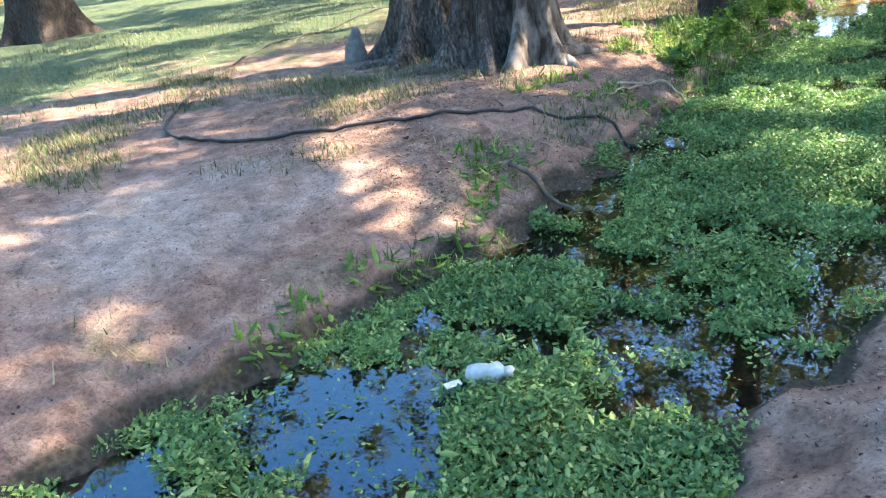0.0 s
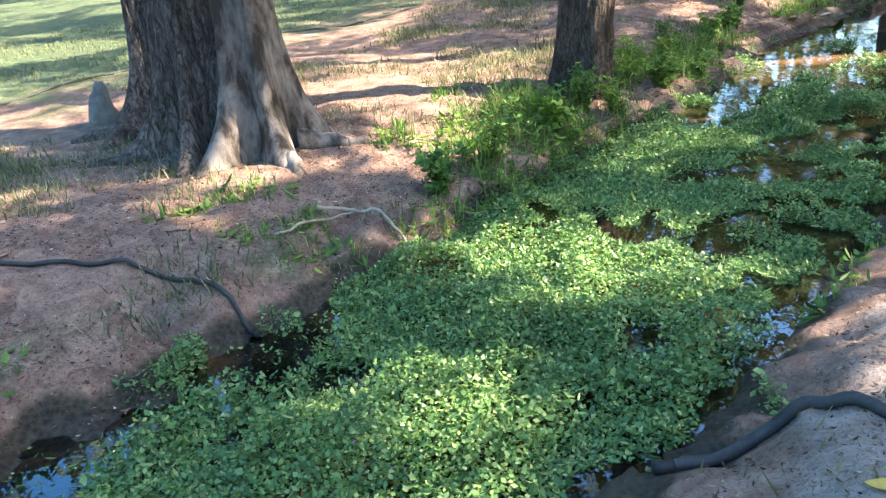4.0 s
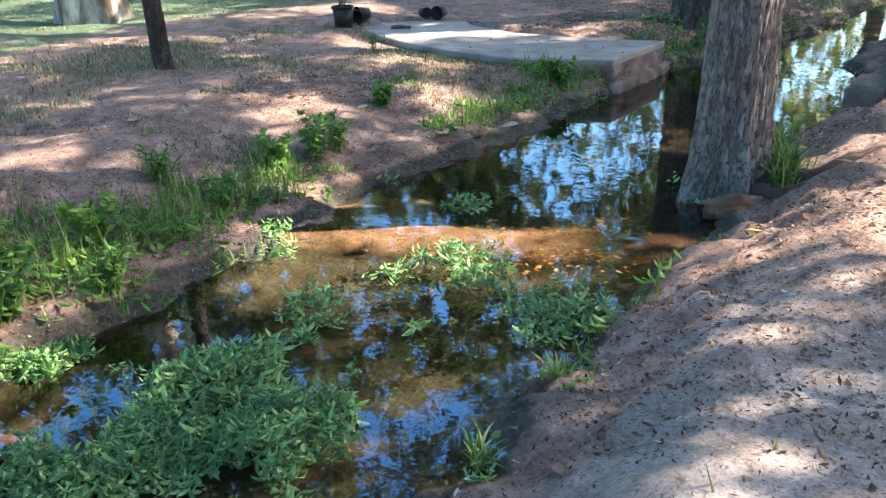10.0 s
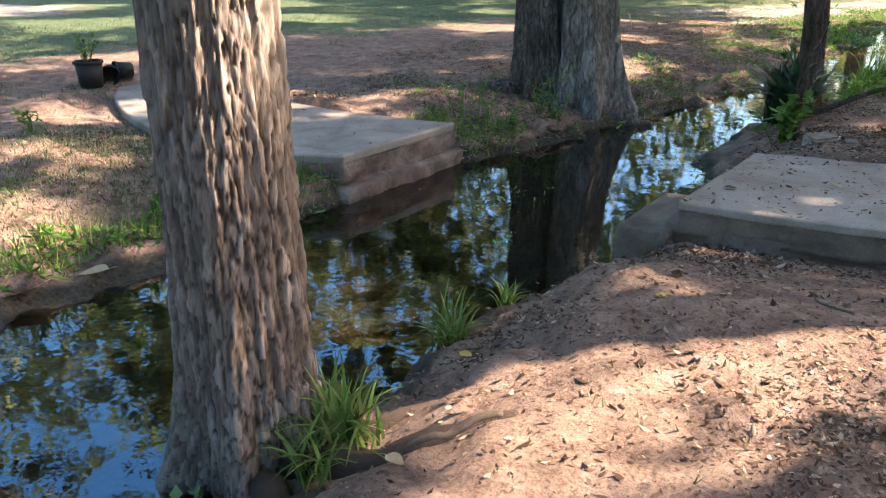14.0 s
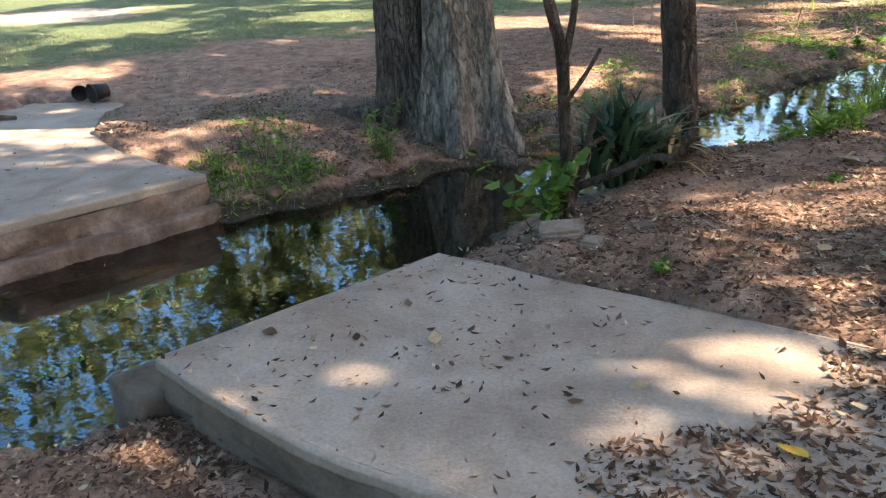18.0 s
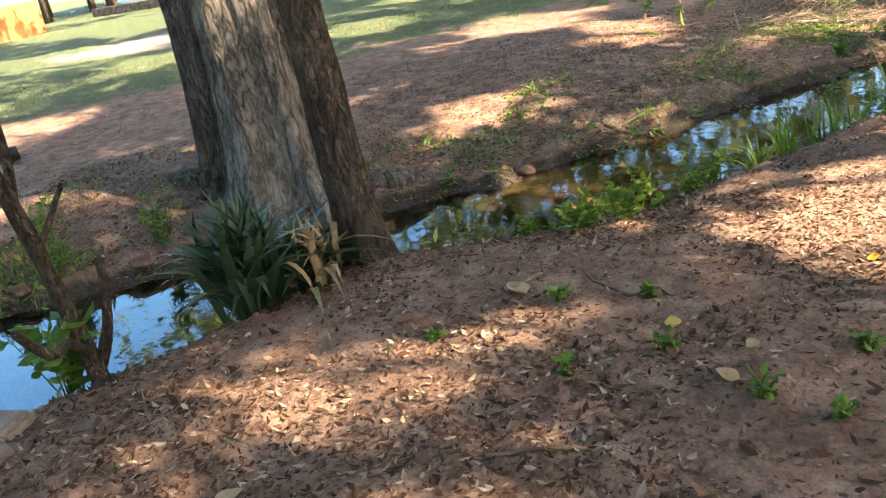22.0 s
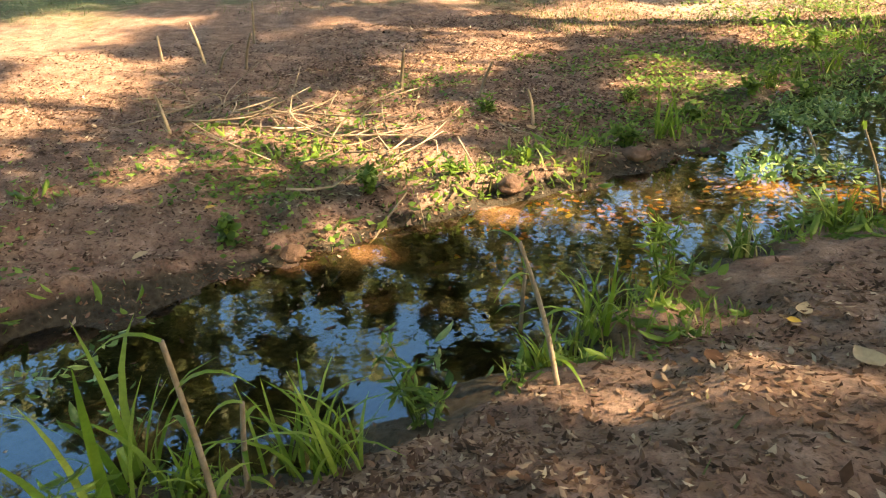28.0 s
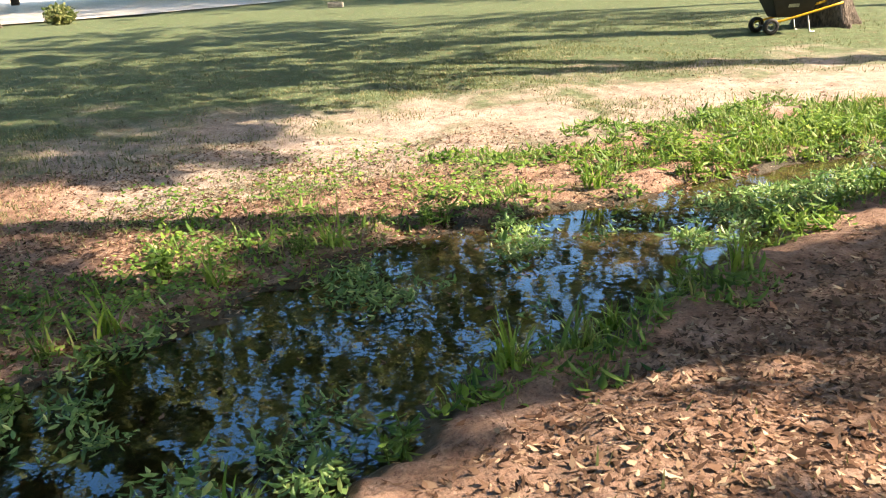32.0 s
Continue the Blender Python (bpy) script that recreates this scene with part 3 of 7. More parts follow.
def zones(x, y):
    """How much lawn, wet mud and grey trodden dust lies at a place; one dust patch paints in a sunlit strip."""
    dl, dr = banks(x, y)
    v, u = x * ALONG[0] + y * ALONG[1], x * ACROSS[0] + y * ACROSS[1]
    far = np.maximum(dl, 0)
    lawn = np.clip((far - np.interp(v, (0, 6, 10, 20, 26, 29, 34), (5.5, 3.2, 3.8, 4.6, 4.5, 1.0, 0.2))) / np.interp(v, (26, 29), (4, 7)), 0, 1)
    lawn = np.maximum(lawn, 0.35 * (dl > 0) * smooth01(1 - np.abs(far - 0.4) / 0.8))
    lawn = np.maximum(lawn, np.clip((dr - 5) / 4, 0, 0.8))
    lawn = np.where(dl > 0, np.maximum(lawn, 0.3 * smooth01((v - 27) / 4) * smooth01(dl / 1.2)), lawn)
    mud = np.where((dl < 0) & (dr < 0), 1.0, smooth01(1 - np.maximum(dl, dr) / 0.22))
    mud = np.where((dl < 0) & (dr < 0), 1 - 0.97 * np.maximum(sand_bar(v, dr), shoal(x, y)), mud)
    dust = np.where(dr > 0, np.interp(v, (0, 8, 11, 12.6, 17, 24, 30), (0.6, 0.85, 0.6, 0.2, 0.1, 0.15, 0.15)) * smooth01(dr / 0.6),
                    smooth01(1 - np.hypot((u + 4.2) / 2.2, (v - 2.2) / 2.8)) * 0.65)
    dust = np.where(dl > 0, np.maximum(dust, 0.75 * smooth01((v - 27.5) / 2.5) * smooth01((dl - 0.8) / 1.2)), dust)
    # pale ground colour that paints in the sunlit strip of dry lawn
    bare = smooth01(1.3 - np.hypot((x + 3.2) / 3.6, (y - 27) / 3.0))
    dust, lawn = np.maximum(dust, 0.9 * bare), lawn * (1 - 0.7 * bare)
    return lawn, mud, dust


def spread(fine_from, fine_to, step, reach, grow):
    """Grid lines: even in the middle, wider and wider towards both ends."""
    core = list(np.arange(fine_from, fine_to, step))
    up, down, s = [core[-1] + step], [core[0] - step], step
    while up[-1] < reach:
        s *= grow
        up.append(up[-1] + s)
        down.append(down[-1] - s)
    return np.array(down[::-1] + core + up)


GRID = []


def surface(x, y):
    """The height of the built ground sheet, between its grid points."""
    us, vs, z = GRID
    u, v = x * ACROSS[0] + y * ACROSS[1], x * ALONG[0] + y * ALONG[1]
    i = np.clip(np.searchsorted(us, u) - 1, 0, len(us) - 2)
    j = np.clip(np.searchsorted(vs, v) - 1, 0, len(vs) - 2)
    a, b = (u - us[i]) / (us[i + 1] - us[i]), (v - vs[j]) / (vs[j + 1] - vs[j])
    return (z[j, i] * (1 - a) + z[j, i + 1] * a) * (1 - b) + (z[j + 1, i] * (1 - a) + z[j + 1, i + 1] * a) * b


def build_ground():
    us, vs = spread(-5.0, 2.2, 0.052, 260, 1.13), spread(1.0, 35.5, 0.062, 300, 1.15)
    u, v = np.meshgrid(us, vs)
    x, y = u * ACROSS[0] + v * ALONG[0], u * ACROSS[1] + v * ALONG[1]
    z = height(x, y)
    GRID.extend((us, vs, z))
    nu, nv = len(us), len(vs)
    idx = np.arange(nu * nv).reshape(nv, nu)
    quads = np.stack([idx[:-1, :-1], idx[:-1, 1:], idx[1:, 1:], idx[1:, :-1]], -1).reshape(-1, 4)
    me = mesh_of("ground", np.stack([x, y, z], -1).reshape(-1, 3), quads, SOIL, True)
    lawn, mud, dust = zones(x.ravel(), y.ravel())
    col = me.color_attributes.new("zone", "FLOAT_COLOR", "POINT")
    col.data.foreach_set("color", np.stack([lawn, mud, dust, np.ones(len(lawn))], -1).astype(np.float32).ravel())
    tagged(placed("ground", me), "reddish brown trodden soil with thin lawn and muddy stream bed", "ground", kind="structure")


def build_water():
    """One flat sheet that lies in the bed between the banks."""
    n = 60
    runs = []
    for line, shift in ((LEFT, -0.45), (RIGHT, 0.45)):
        d = np.r_[0, np.cumsum(np.hypot(*np.diff(line, axis=0).T))]
        k = np.linspace(0, d[-1], n)
        p = np.stack([np.interp(k, d, line[:, 0]), np.interp(k, d, line[:, 1])], -1)
        runs.append(p + shift * ACROSS)
    verts = np.concatenate([np.c_[r, np.full(n, WATER_Z)] for r in runs])
    i = np.arange(n - 1)
    ob = placed("water", mesh_of("water", verts, np.stack([i, i + n, i + n + 1, i + 1], -1), WATER))
    ob.visible_shadow = False
    tagged(ob, "still shallow brownish stream water reflecting trees and sky", "water", kind="structure")


build_ground()
build_water()

# ---- shapes used again and again ----
def tube(points, radii, seg=8, wobble=0.0, seed=0, caps=True):
    """A round tube along points; returns verts and quads."""
    p = np.asarray(points, float)
    r = np.broadcast_to(np.asarray(radii, float), (len(p),))
    d = np.gradient(p, axis=0)
    d /= np.linalg.norm(d, axis=1)[:, None] + 1e-9
    ref = np.where(np.abs(d[:, 2:]) > 0.85, np.array([[1.0, 0, 0]]), np.array([[0, 0, 1.0]]))
    a = np.cross(d, ref)
    a /= np.linalg.norm(a, axis=1)[:, None] + 1e-9
    for i in range(1, len(a)):
        if a[i] @ a[i - 1] < 0:
            a[i] = -a[i]
    b = np.cross(d, a)
    th = np.arange(seg) * 2 * math.pi / seg
    rr = r[:, None] * (1 + wobble * (value_noise(th[None] * 1.3 + seed, np.arange(len(p))[:, None] * 0.7, seed) - 0.5) * 2)
    ring = p[:, None] + rr[..., None] * (a[:, None] * np.cos(th)[None, :, None] + b[:, None] * np.sin(th)[None, :, None])
    verts = ring.reshape(-1, 3)
    i, j = np.meshgrid(np.arange(len(p) - 1), np.arange(seg), indexing="ij")
    k = (j + 1) % seg
    quads = np.stack([i * seg + j, i * seg + k, (i + 1) * seg + k, (i + 1) * seg + j], -1).reshape(-1, 4)
    if caps:
        n = len(verts)
        verts = np.concatenate([verts, p[:1], p[-1:]])
        j = np.arange(0, seg, 2)
        k, m = (j + 1) % seg, (j + 2) % seg
        last = (len(p) - 1) * seg
        quads = np.concatenate([quads, np.stack([np.full(len(j), n), m, k, j], -1), np.stack([np.full(len(j), n + 1), last + j, last + k, last + m], -1)])
    return verts, quads


def joined(pieces):
    vs, fs, n = [], [], 0
    for v, f in pieces:
        vs.append(v)
        fs.append(f + n)
        n += len(v)
    return np.concatenate(vs), np.concatenate(fs)


def strewn(shape_v, shape_f, places, ax, ay, az):
    """Copies of one small shape, each with its own axes, as one set of verts and faces."""
    v = places[:, None] + shape_v[None, :, 0, None] * ax[:, None] + shape_v[None, :, 1, None] * ay[:, None] + shape_v[None, :, 2, None] * az[:, None]
    f = shape_f[None] + (np.arange(len(places)) * len(shape_v))[:, None, None]
    return v.reshape(-1, 3), f.reshape(-1, shape_f.shape[1])


OVAL = (np.array([(0, 0, 0), (-0.3, 0.3, 0.1), (-0.24, 0.72, 0.08), (0, 1, -0.06), (0.24, 0.72, 0.08), (0.3, 0.3, 0.1)]), np.array([(0, 3, 2, 1), (0, 5, 4, 3)]))
LANCE = (np.array([(0, 0, 0), (-0.12, 0.35, 0.04), (-0.09, 0.7, 0.03), (0, 1, -0.1), (0.09, 0.7, 0.03), (0.12, 0.35, 0.04)]), np.array([(0, 3, 2, 1), (0, 5, 4, 3)]))
FLAKE = (np.array([(0, 0, 0.0), (0.3, 0.42, 0.2), (0.05, 1, 0.02), (-0.27, 0.55, 0.16)]), np.array([(0, 1, 2, 3)]))
PETAL = (np.array([(0, 0, 0.0), (0.34, 0.5, 0.12), (0, 1, -0.02), (-0.34, 0.5, 0.12)]), np.array([(0, 1, 2, 3)]))
CURL = (np.array([(0, 0, 0.0), (-0.34, 0.35, 0.16), (-0.26, 0.75, 0.22), (0, 1, 0.1), (0.26, 0.75, 0.2), (0.34, 0.35, 0.12)]), np.array([(0, 3, 2, 1), (0, 5, 4, 3)]))
SPEAR = (np.array([(-0.5, 0, 0), (0.5, 0, 0), (0.12, 0.3, 0.9), (-0.12, 0.3, 0.9)]), np.array([(0, 1, 2, 3)]))
BLADE_SHAPE = (np.array([(-0.5, 0, 0), (0.5, 0, 0), (0.4, 0.1, 0.5), (-0.4, 0.1, 0.5), (0.12, 0.38, 0.9), (-0.12, 0.38, 0.9)]), np.array([(0, 1, 2, 3), (3, 2, 4, 5)]))


def turned(n, tilt, gen, size, flat=True):
    """Random axes for n leaves: turned about z and leant by up to tilt radians; size is an array."""
    th, le, ro = gen.uniform(0, 2 * math.pi, n), gen.normal(0, tilt, n), gen.normal(0, tilt, n)
    ay = np.stack([np.cos(th) * np.cos(le), np.sin(th) * np.cos(le), np.sin(le)], -1)
    side = np.stack([-np.sin(th) * np.cos(ro), np.cos(th) * np.cos(ro), np.sin(ro)], -1)
    az = np.cross(side, ay)
    az /= np.linalg.norm(az, axis=1)[:, None] + 1e-9
    ax = np.cross(ay, az)
    s = np.asarray(size)[:, None]
    return ax * s, ay * s, az * s


def stuff(name, pieces, mat, label, category):
    v, f = joined(pieces)
    return tagged(placed(name, mesh_of(name, v, f, mat)), label, category, kind="stuff")


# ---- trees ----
# sun spots on the ground (x, y, radius); crown clumps that would shade them are left out
SUN_SPOTS_UP = [(1.35, 7.65, 0.1), (-0.8, 5.54, 0.05), (-0.72, 4.68, 0.08), (-0.46, 4.11, 0.05), (-1.29, 5.0, 0.0), (-4.17, 8.4, 0.5), (-3.5, 9.9, 0.4), (-3.55, 7.62, 0.4), (2.63, 6.37, 0.3), (2.36, 4.65, 0.35), (3.49, 6.42, 0.25),
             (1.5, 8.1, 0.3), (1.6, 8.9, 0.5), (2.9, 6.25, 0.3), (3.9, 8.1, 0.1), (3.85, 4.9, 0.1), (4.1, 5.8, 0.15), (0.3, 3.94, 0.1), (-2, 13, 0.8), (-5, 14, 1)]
SUN_SPOTS_MID = [(6.84, 8.76, 0.05), (6.37, 7.9, -0.05), (8.31, 10.86, 0.2), (6.16, 7.35, -0.12), (5.66, 10.6, 0.35), (6.35, 10.5, 0.35), (5.2, 10.5, 0.3), (8.1, 10.45, 0.1), (7.5, 9.84, 0.2), (7.92, 9.8, 0.0), (4.71, 11.5, 0.0),
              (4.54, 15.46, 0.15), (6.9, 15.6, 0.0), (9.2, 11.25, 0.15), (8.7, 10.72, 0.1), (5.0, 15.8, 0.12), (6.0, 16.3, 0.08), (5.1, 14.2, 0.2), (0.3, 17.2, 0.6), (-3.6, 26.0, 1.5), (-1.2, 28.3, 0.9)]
SUN_SPOTS_LATE = [(11.31, 14.05, -0.08), (12.15, 14.2, -0.08), (12.7, 14.15, -0.1), (12.05, 13.0, 0.05), (12.5, 13.7, -0.1), (6.2, 10.95, 0.1), (5.2, 10.85, 0.1), (11.03, 13.03, 0.08), (11.45, 13.42, 0.08), (11.86, 14.63, 0.0), (11.26, 14.45, 0.05), (13.0, 16.28, 0.25), (13.27, 16.62, 0.35), (13.61, 17.02, 0.3), (13.23, 16.12, 0.25), (13.6, 16.3, 0.35), (13.9, 17.5, 0.4), (8.31, 19.36, 0.18),
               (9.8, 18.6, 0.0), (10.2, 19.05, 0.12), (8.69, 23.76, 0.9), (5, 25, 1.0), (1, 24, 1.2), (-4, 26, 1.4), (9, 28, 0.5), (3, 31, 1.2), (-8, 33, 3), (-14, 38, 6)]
SUN_SPOTS_END = [(12.95, 23.9, 0.4), (12.27, 21.22, 0.15), (12.82, 21.95, 0.25), (13.29, 22.07, 0.1), (15.07, 25.6, 0.3), (10.8, 21.72, 0.4), (16.98, 28.87, 2.0), (15.42, 26.68, 0.4), (13.66, 25.9, 0.5), (14.52, 23.69, 0.3), (16.64, 22.43, 0.2), (16.34, 21.91, 0.15), (15.45, 22.2, 0.1),
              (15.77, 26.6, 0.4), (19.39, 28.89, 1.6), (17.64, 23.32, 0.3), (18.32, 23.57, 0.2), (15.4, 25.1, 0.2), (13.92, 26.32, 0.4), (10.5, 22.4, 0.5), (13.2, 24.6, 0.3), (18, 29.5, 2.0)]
SUN_SPOTS_MID += [(5.5, 10.92, 0.3), (4.9, 10.83, 0.25), (8.72, 11.41, 0.15), (9.44, 11.4, 0.2), (8.77, 11.0, 0.15)]
SUN_SPOTS_MORE = [(15.25, 22.15), (15.73, 22.25), (14.1, 21.7), (14.5, 21.65), (15.44, 24.17), (17.2, 25.05), (1.47, 8.47), (-2.26, 16.05), (3.81, 4.79), (2.82, 5.66), (6.43, 7.96), (8.41, 11.29), (4.38, 12.05), (5.71, 12.67), (2.66, 11.34), (9.47, 22.76), (10.25, 18.95), (13.16, 16.98), (11.24, 14.66), (12.07, 18.93),
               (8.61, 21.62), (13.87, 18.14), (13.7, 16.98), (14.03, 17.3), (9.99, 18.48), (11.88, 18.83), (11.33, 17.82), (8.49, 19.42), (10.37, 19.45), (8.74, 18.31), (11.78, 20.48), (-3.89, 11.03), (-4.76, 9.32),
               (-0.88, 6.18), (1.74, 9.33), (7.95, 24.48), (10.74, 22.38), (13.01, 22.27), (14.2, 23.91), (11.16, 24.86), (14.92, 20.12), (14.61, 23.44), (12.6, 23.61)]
SUN_SPOTS = [(x, y, 0.02 + 0.12 * ((i * 7) % 5) / 4) for i, (x, y) in enumerate(SUN_SPOTS_MORE)]
SUN_SPOTS += SUN_SPOTS_UP + SUN_SPOTS_MID + SUN_SPOTS_LATE + SUN_SPOTS_END
# random extra sun spots cut into the shade over the far lawn
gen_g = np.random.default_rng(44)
SUN_SPOTS += [(-12 + 19 * a, 17 + 19 * b, 0.35 + 0.8 * c * c) for a, b, c in gen_g.uniform(0, 1, (12, 3)) if a < 0.95]


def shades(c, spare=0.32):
    """Whether a clump at c throws its shadow clear of the sun spots."""
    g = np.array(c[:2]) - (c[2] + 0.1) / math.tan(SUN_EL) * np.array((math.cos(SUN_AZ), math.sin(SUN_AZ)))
    return all(math.hypot(g[0] - x, g[1] - y) > r + spare for x, y, r in SUN_SPOTS)


def trunk_shape(base, top, r0, r1, flare=0.5, lobes=5, lobe=0.25, rise=0.5, seg=32, rings=36, seed=1, ridge=0.03, bend=(0, 0), sink=0.25, plates=None):
    """A fluted trunk: wide lobed roots that run into a rough column; plates (width, height, depth) break its bark up."""
    base, top = np.array(base, float), np.array(top, float)
    k = np.linspace(0, 1, rings) ** 1.7
    h = np.linalg.norm(top - base)
    line = base + (top - base) * k[:, None] + np.c_[np.sin(k * math.pi)[:, None] * np.array(bend)[None], np.zeros(rings)]
    line[0, 2] -= sink
    th = np.arange(seg) * 2 * math.pi / seg
    z = k * h
    foot = np.exp(-z / rise)[:, None]
    lob = (0.5 + 0.5 * np.cos(th * lobes + seed + 0.6 * np.sin(th * 2 + seed * 2)))[None]
    spur = lob ** 1.6 * (0.55 + 0.9 * value_noise(np.cos(th) * 2 + 7, np.sin(th) * 2 + seed, seed + 4))[None]
    rad = (r0 + (r1 - r0) * k)[:, None] * (1 + flare * foot * (0.22 + 1.15 * spur) + lobe * 0.35 * (lob - 0.5))
    rough = value_noise(np.cos(th)[None] * 10 + 20, np.sin(th)[None] * 10 + z[:, None] * 1.6, seed) - 0.5
    rough = rough + 0.6 * (value_noise(np.cos(th)[None] * 22 + 50, np.sin(th)[None] * 22 + z[:, None] * 5.0, seed + 2) - 0.5)
    rad = rad + ridge * 2 * rough * (0.6 + r0)
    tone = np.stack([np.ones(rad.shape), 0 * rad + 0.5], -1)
    if plates:
        wide, tall, deep = plates
        cols = max(6, int(round(2 * math.pi * r0 * 1.1 / wide)))
        a = (th / (2 * math.pi) * cols)[None] + 0 * z[:, None] + 1.6 * (value_noise(np.cos(th)[None] * 5, np.sin(th)[None] * 5 + z[:, None] * 4, seed + 9) - 0.5)
        a = a + 0.8 * (value_noise(np.cos(th)[None] * 16, np.sin(th)[None] * 16 + z[:, None] * 24, seed + 11) - 0.5)
        b = (z / tall)[:, None] + 0.9 * (value_noise(np.cos(th)[None] * 14, np.sin(th)[None] * 14 + z[:, None] * 9, seed + 12) - 0.5)
        ci, cj = np.floor(a), np.floor(b)
        near = np.full((3,) + a.shape, 9.0)
        for di in (-1, 0, 1):
            for dj in (-1, 0, 1):
                q, w = (ci + di) % cols, cj + dj
                d = np.hypot(ci + di + 0.15 + 0.7 * lattice(q, w, seed) - a, w + lattice(q, w, seed + 5) - b)
                pick = lattice(q, w, seed + 8)
                second = np.where(d < near[0], near[0], np.minimum(near[1], d))
                near[2] = np.where(d < near[0], pick, near[2])
                near[0], near[1] = np.minimum(near[0], d), second
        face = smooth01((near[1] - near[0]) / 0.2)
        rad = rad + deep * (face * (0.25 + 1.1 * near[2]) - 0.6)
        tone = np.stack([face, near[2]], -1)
    ring = line[:, None] + np.stack([np.cos(th)[None] * rad, np.sin(th)[None] * rad, 0 * rad], -1)
    i, j = np.meshgrid(np.arange(rings - 1), np.arange(seg), indexing="ij")
    kk = (j + 1) % seg
    quads = np.stack([i * seg + j, i * seg + kk, (i + 1) * seg + kk, (i + 1) * seg + j], -1).reshape(-1, 4)
    return ring.reshape(-1, 3), quads, line, tone.reshape(-1, 2)


def crown_of(tree, start, centre, size, clumps, leaves, gen, mat_wood, leaf=0.13):
    """Limbs from the trunk's top into the crown, and clumps of leaves about their ends; any that shade a sun spot are
    left out.
    """
    ends, clumps, leaves = [], int(clumps * 1.55), int(leaves * 0.52)
    for _ in range(clumps * 3):
        p = gen.uniform(-1, 1, 3)
        c = np.array(centre) + p * np.array(size)
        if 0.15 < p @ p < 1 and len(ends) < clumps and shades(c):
            ends.append(c)
    clumps = len(ends)
    ends = np.array(ends)
    for i in range(min(7, clumps)):
        e = ends[i * len(ends) // 7]
        s = np.array(start) + (0, 0, -0.12 * i)
        mid = s + (e - s) * 0.5 + (0, 0, 0.25 * np.linalg.norm(e - s) * 0.4)
        line = sampled([s, mid, e], 5)
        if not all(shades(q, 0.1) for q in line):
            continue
        pieces = [tube(line, np.linspace(0.1, 0.02, len(line)), 7, 0.1, i)]
        for q in range(4):
            t = ends[(i * len(ends) // 7 + q + 1) % len(ends)]
            a = line[4 + q]
            if np.linalg.norm(t - a) < 4.5:
                pieces.append(tube(sampled([a, (a + t) / 2 + (0, 0, 0.2), t], 3), np.linspace(0.04, 0.01, 7), 5))
        placed("limb", mesh_of("limb", *joined(pieces), mat_wood, True), tree)
    n = clumps * leaves
    ball = gen.normal(0, 1, (n, 3))
    ball *= gen.uniform(0.15, 1, (n, 1)) ** 0.6 / np.linalg.norm(ball, axis=1)[:, None]
    at = np.repeat(ends, leaves, 0) + ball * np.array((0.42, 0.42, 0.3)) * gen.uniform(0.55, 1.3, (clumps, 1)).repeat(leaves, 0)
    ax, ay, az = turned(n, 0.7, gen, gen.uniform(0.7, 1.4, n) * leaf)
    placed("crown", mesh_of("crown", *strewn(*PETAL, at, ax, ay, az), CROWN), tree)


def tree(label, base, r0, high, mat, crown_at=None, crown_size=(3, 3, 1.8), clumps=46, leaves=70, seed=1, stems=None, name="tree", category="tree", leaf=0.13, lean=(0, 0), tall=None, **shape):
    gen = np.random.default_rng(seed)
    base = np.array(base, float)
    t = thing(name, label, category)
    stems = stems or [((0, 0), 1.0, lean)]
    tops = []
    for i, ((dx, dy), scale, (lx, ly), *own) in enumerate(stems):
        foot = base + (dx, dy, 0)
        top = foot + (lx * high, ly * high, high)
        wear, text = own or (mat, "")
        v, f, line, tone = trunk_shape(foot, top, r0 * scale, r0 * scale * 0.55, seed=seed + i * 3, **shape)
        me = mesh_of("trunk", v, f, wear, True)
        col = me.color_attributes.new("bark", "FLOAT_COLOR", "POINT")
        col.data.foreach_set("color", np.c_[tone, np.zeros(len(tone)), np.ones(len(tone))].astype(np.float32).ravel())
        placed("trunk", me, t, text)
        tops.append(top)
    if crown_at is not None:
        crown_of(t, tops[0], crown_at, crown_size, clumps, leaves, gen, mat, leaf)
    return t

# ---- trees ----
def gz(x, y):
    return float(height(np.array([x]), np.array([y]))[0])


# crowns lie out of view; several are widened or shifted to shade the lawn
old_tree = tree("old multi-stemmed tree with grey fluted trunks and spreading roots", (0.35, 7.65, gz(0.35, 7.65)), 0.4, 5.5, GREY_BARK, (-0.5, 10.0, 9.2), (5.2, 5.0, 3.0), 150, 100, 11,
     stems=[((0.31, -0.1), 0.5, (-0.012, 0.0), SMOOTH_BARK, "smooth pale grey stem"), ((-0.16, 0.05), 0.54, (-0.006, 0.01), GREY_BARK, "dark flaky stem"), ((-0.74, 0.9), 0.64, (-0.03, 0.03), GREY_BARK, "dark flaky stem")], flare=1.25, lobes=5, lobe=0.4, rise=0.34, ridge=0.016, seg=96, rings=90)
tree("upright tree with dark furrowed bark beside the overgrown bank", (2.92, 9.12, gz(2.92, 9.12)), 0.235, 6.0, DARK_BARK, (3.0, 9.5, 8.8), (4.2, 4.2, 3.0), 130, 100, 12, flare=0.3, lobes=5, lobe=0.06, rise=0.25, ridge=0.02, lean=(0.1, 0.0), seg=72, rings=70)
tree("slim dark young tree leaning a little on the leafy bank", (2.93, 13.95, gz(2.93, 13.95)), 0.085, 5.5, DARK_BARK, (3.4, 15.2, 8.2), (4.0, 4.0, 2.6), 100, 100, 13, flare=0.25, lobes=4, lobe=0.1, rise=0.15, ridge=0.015, lean=(-0.05, 0.02), seg=20)
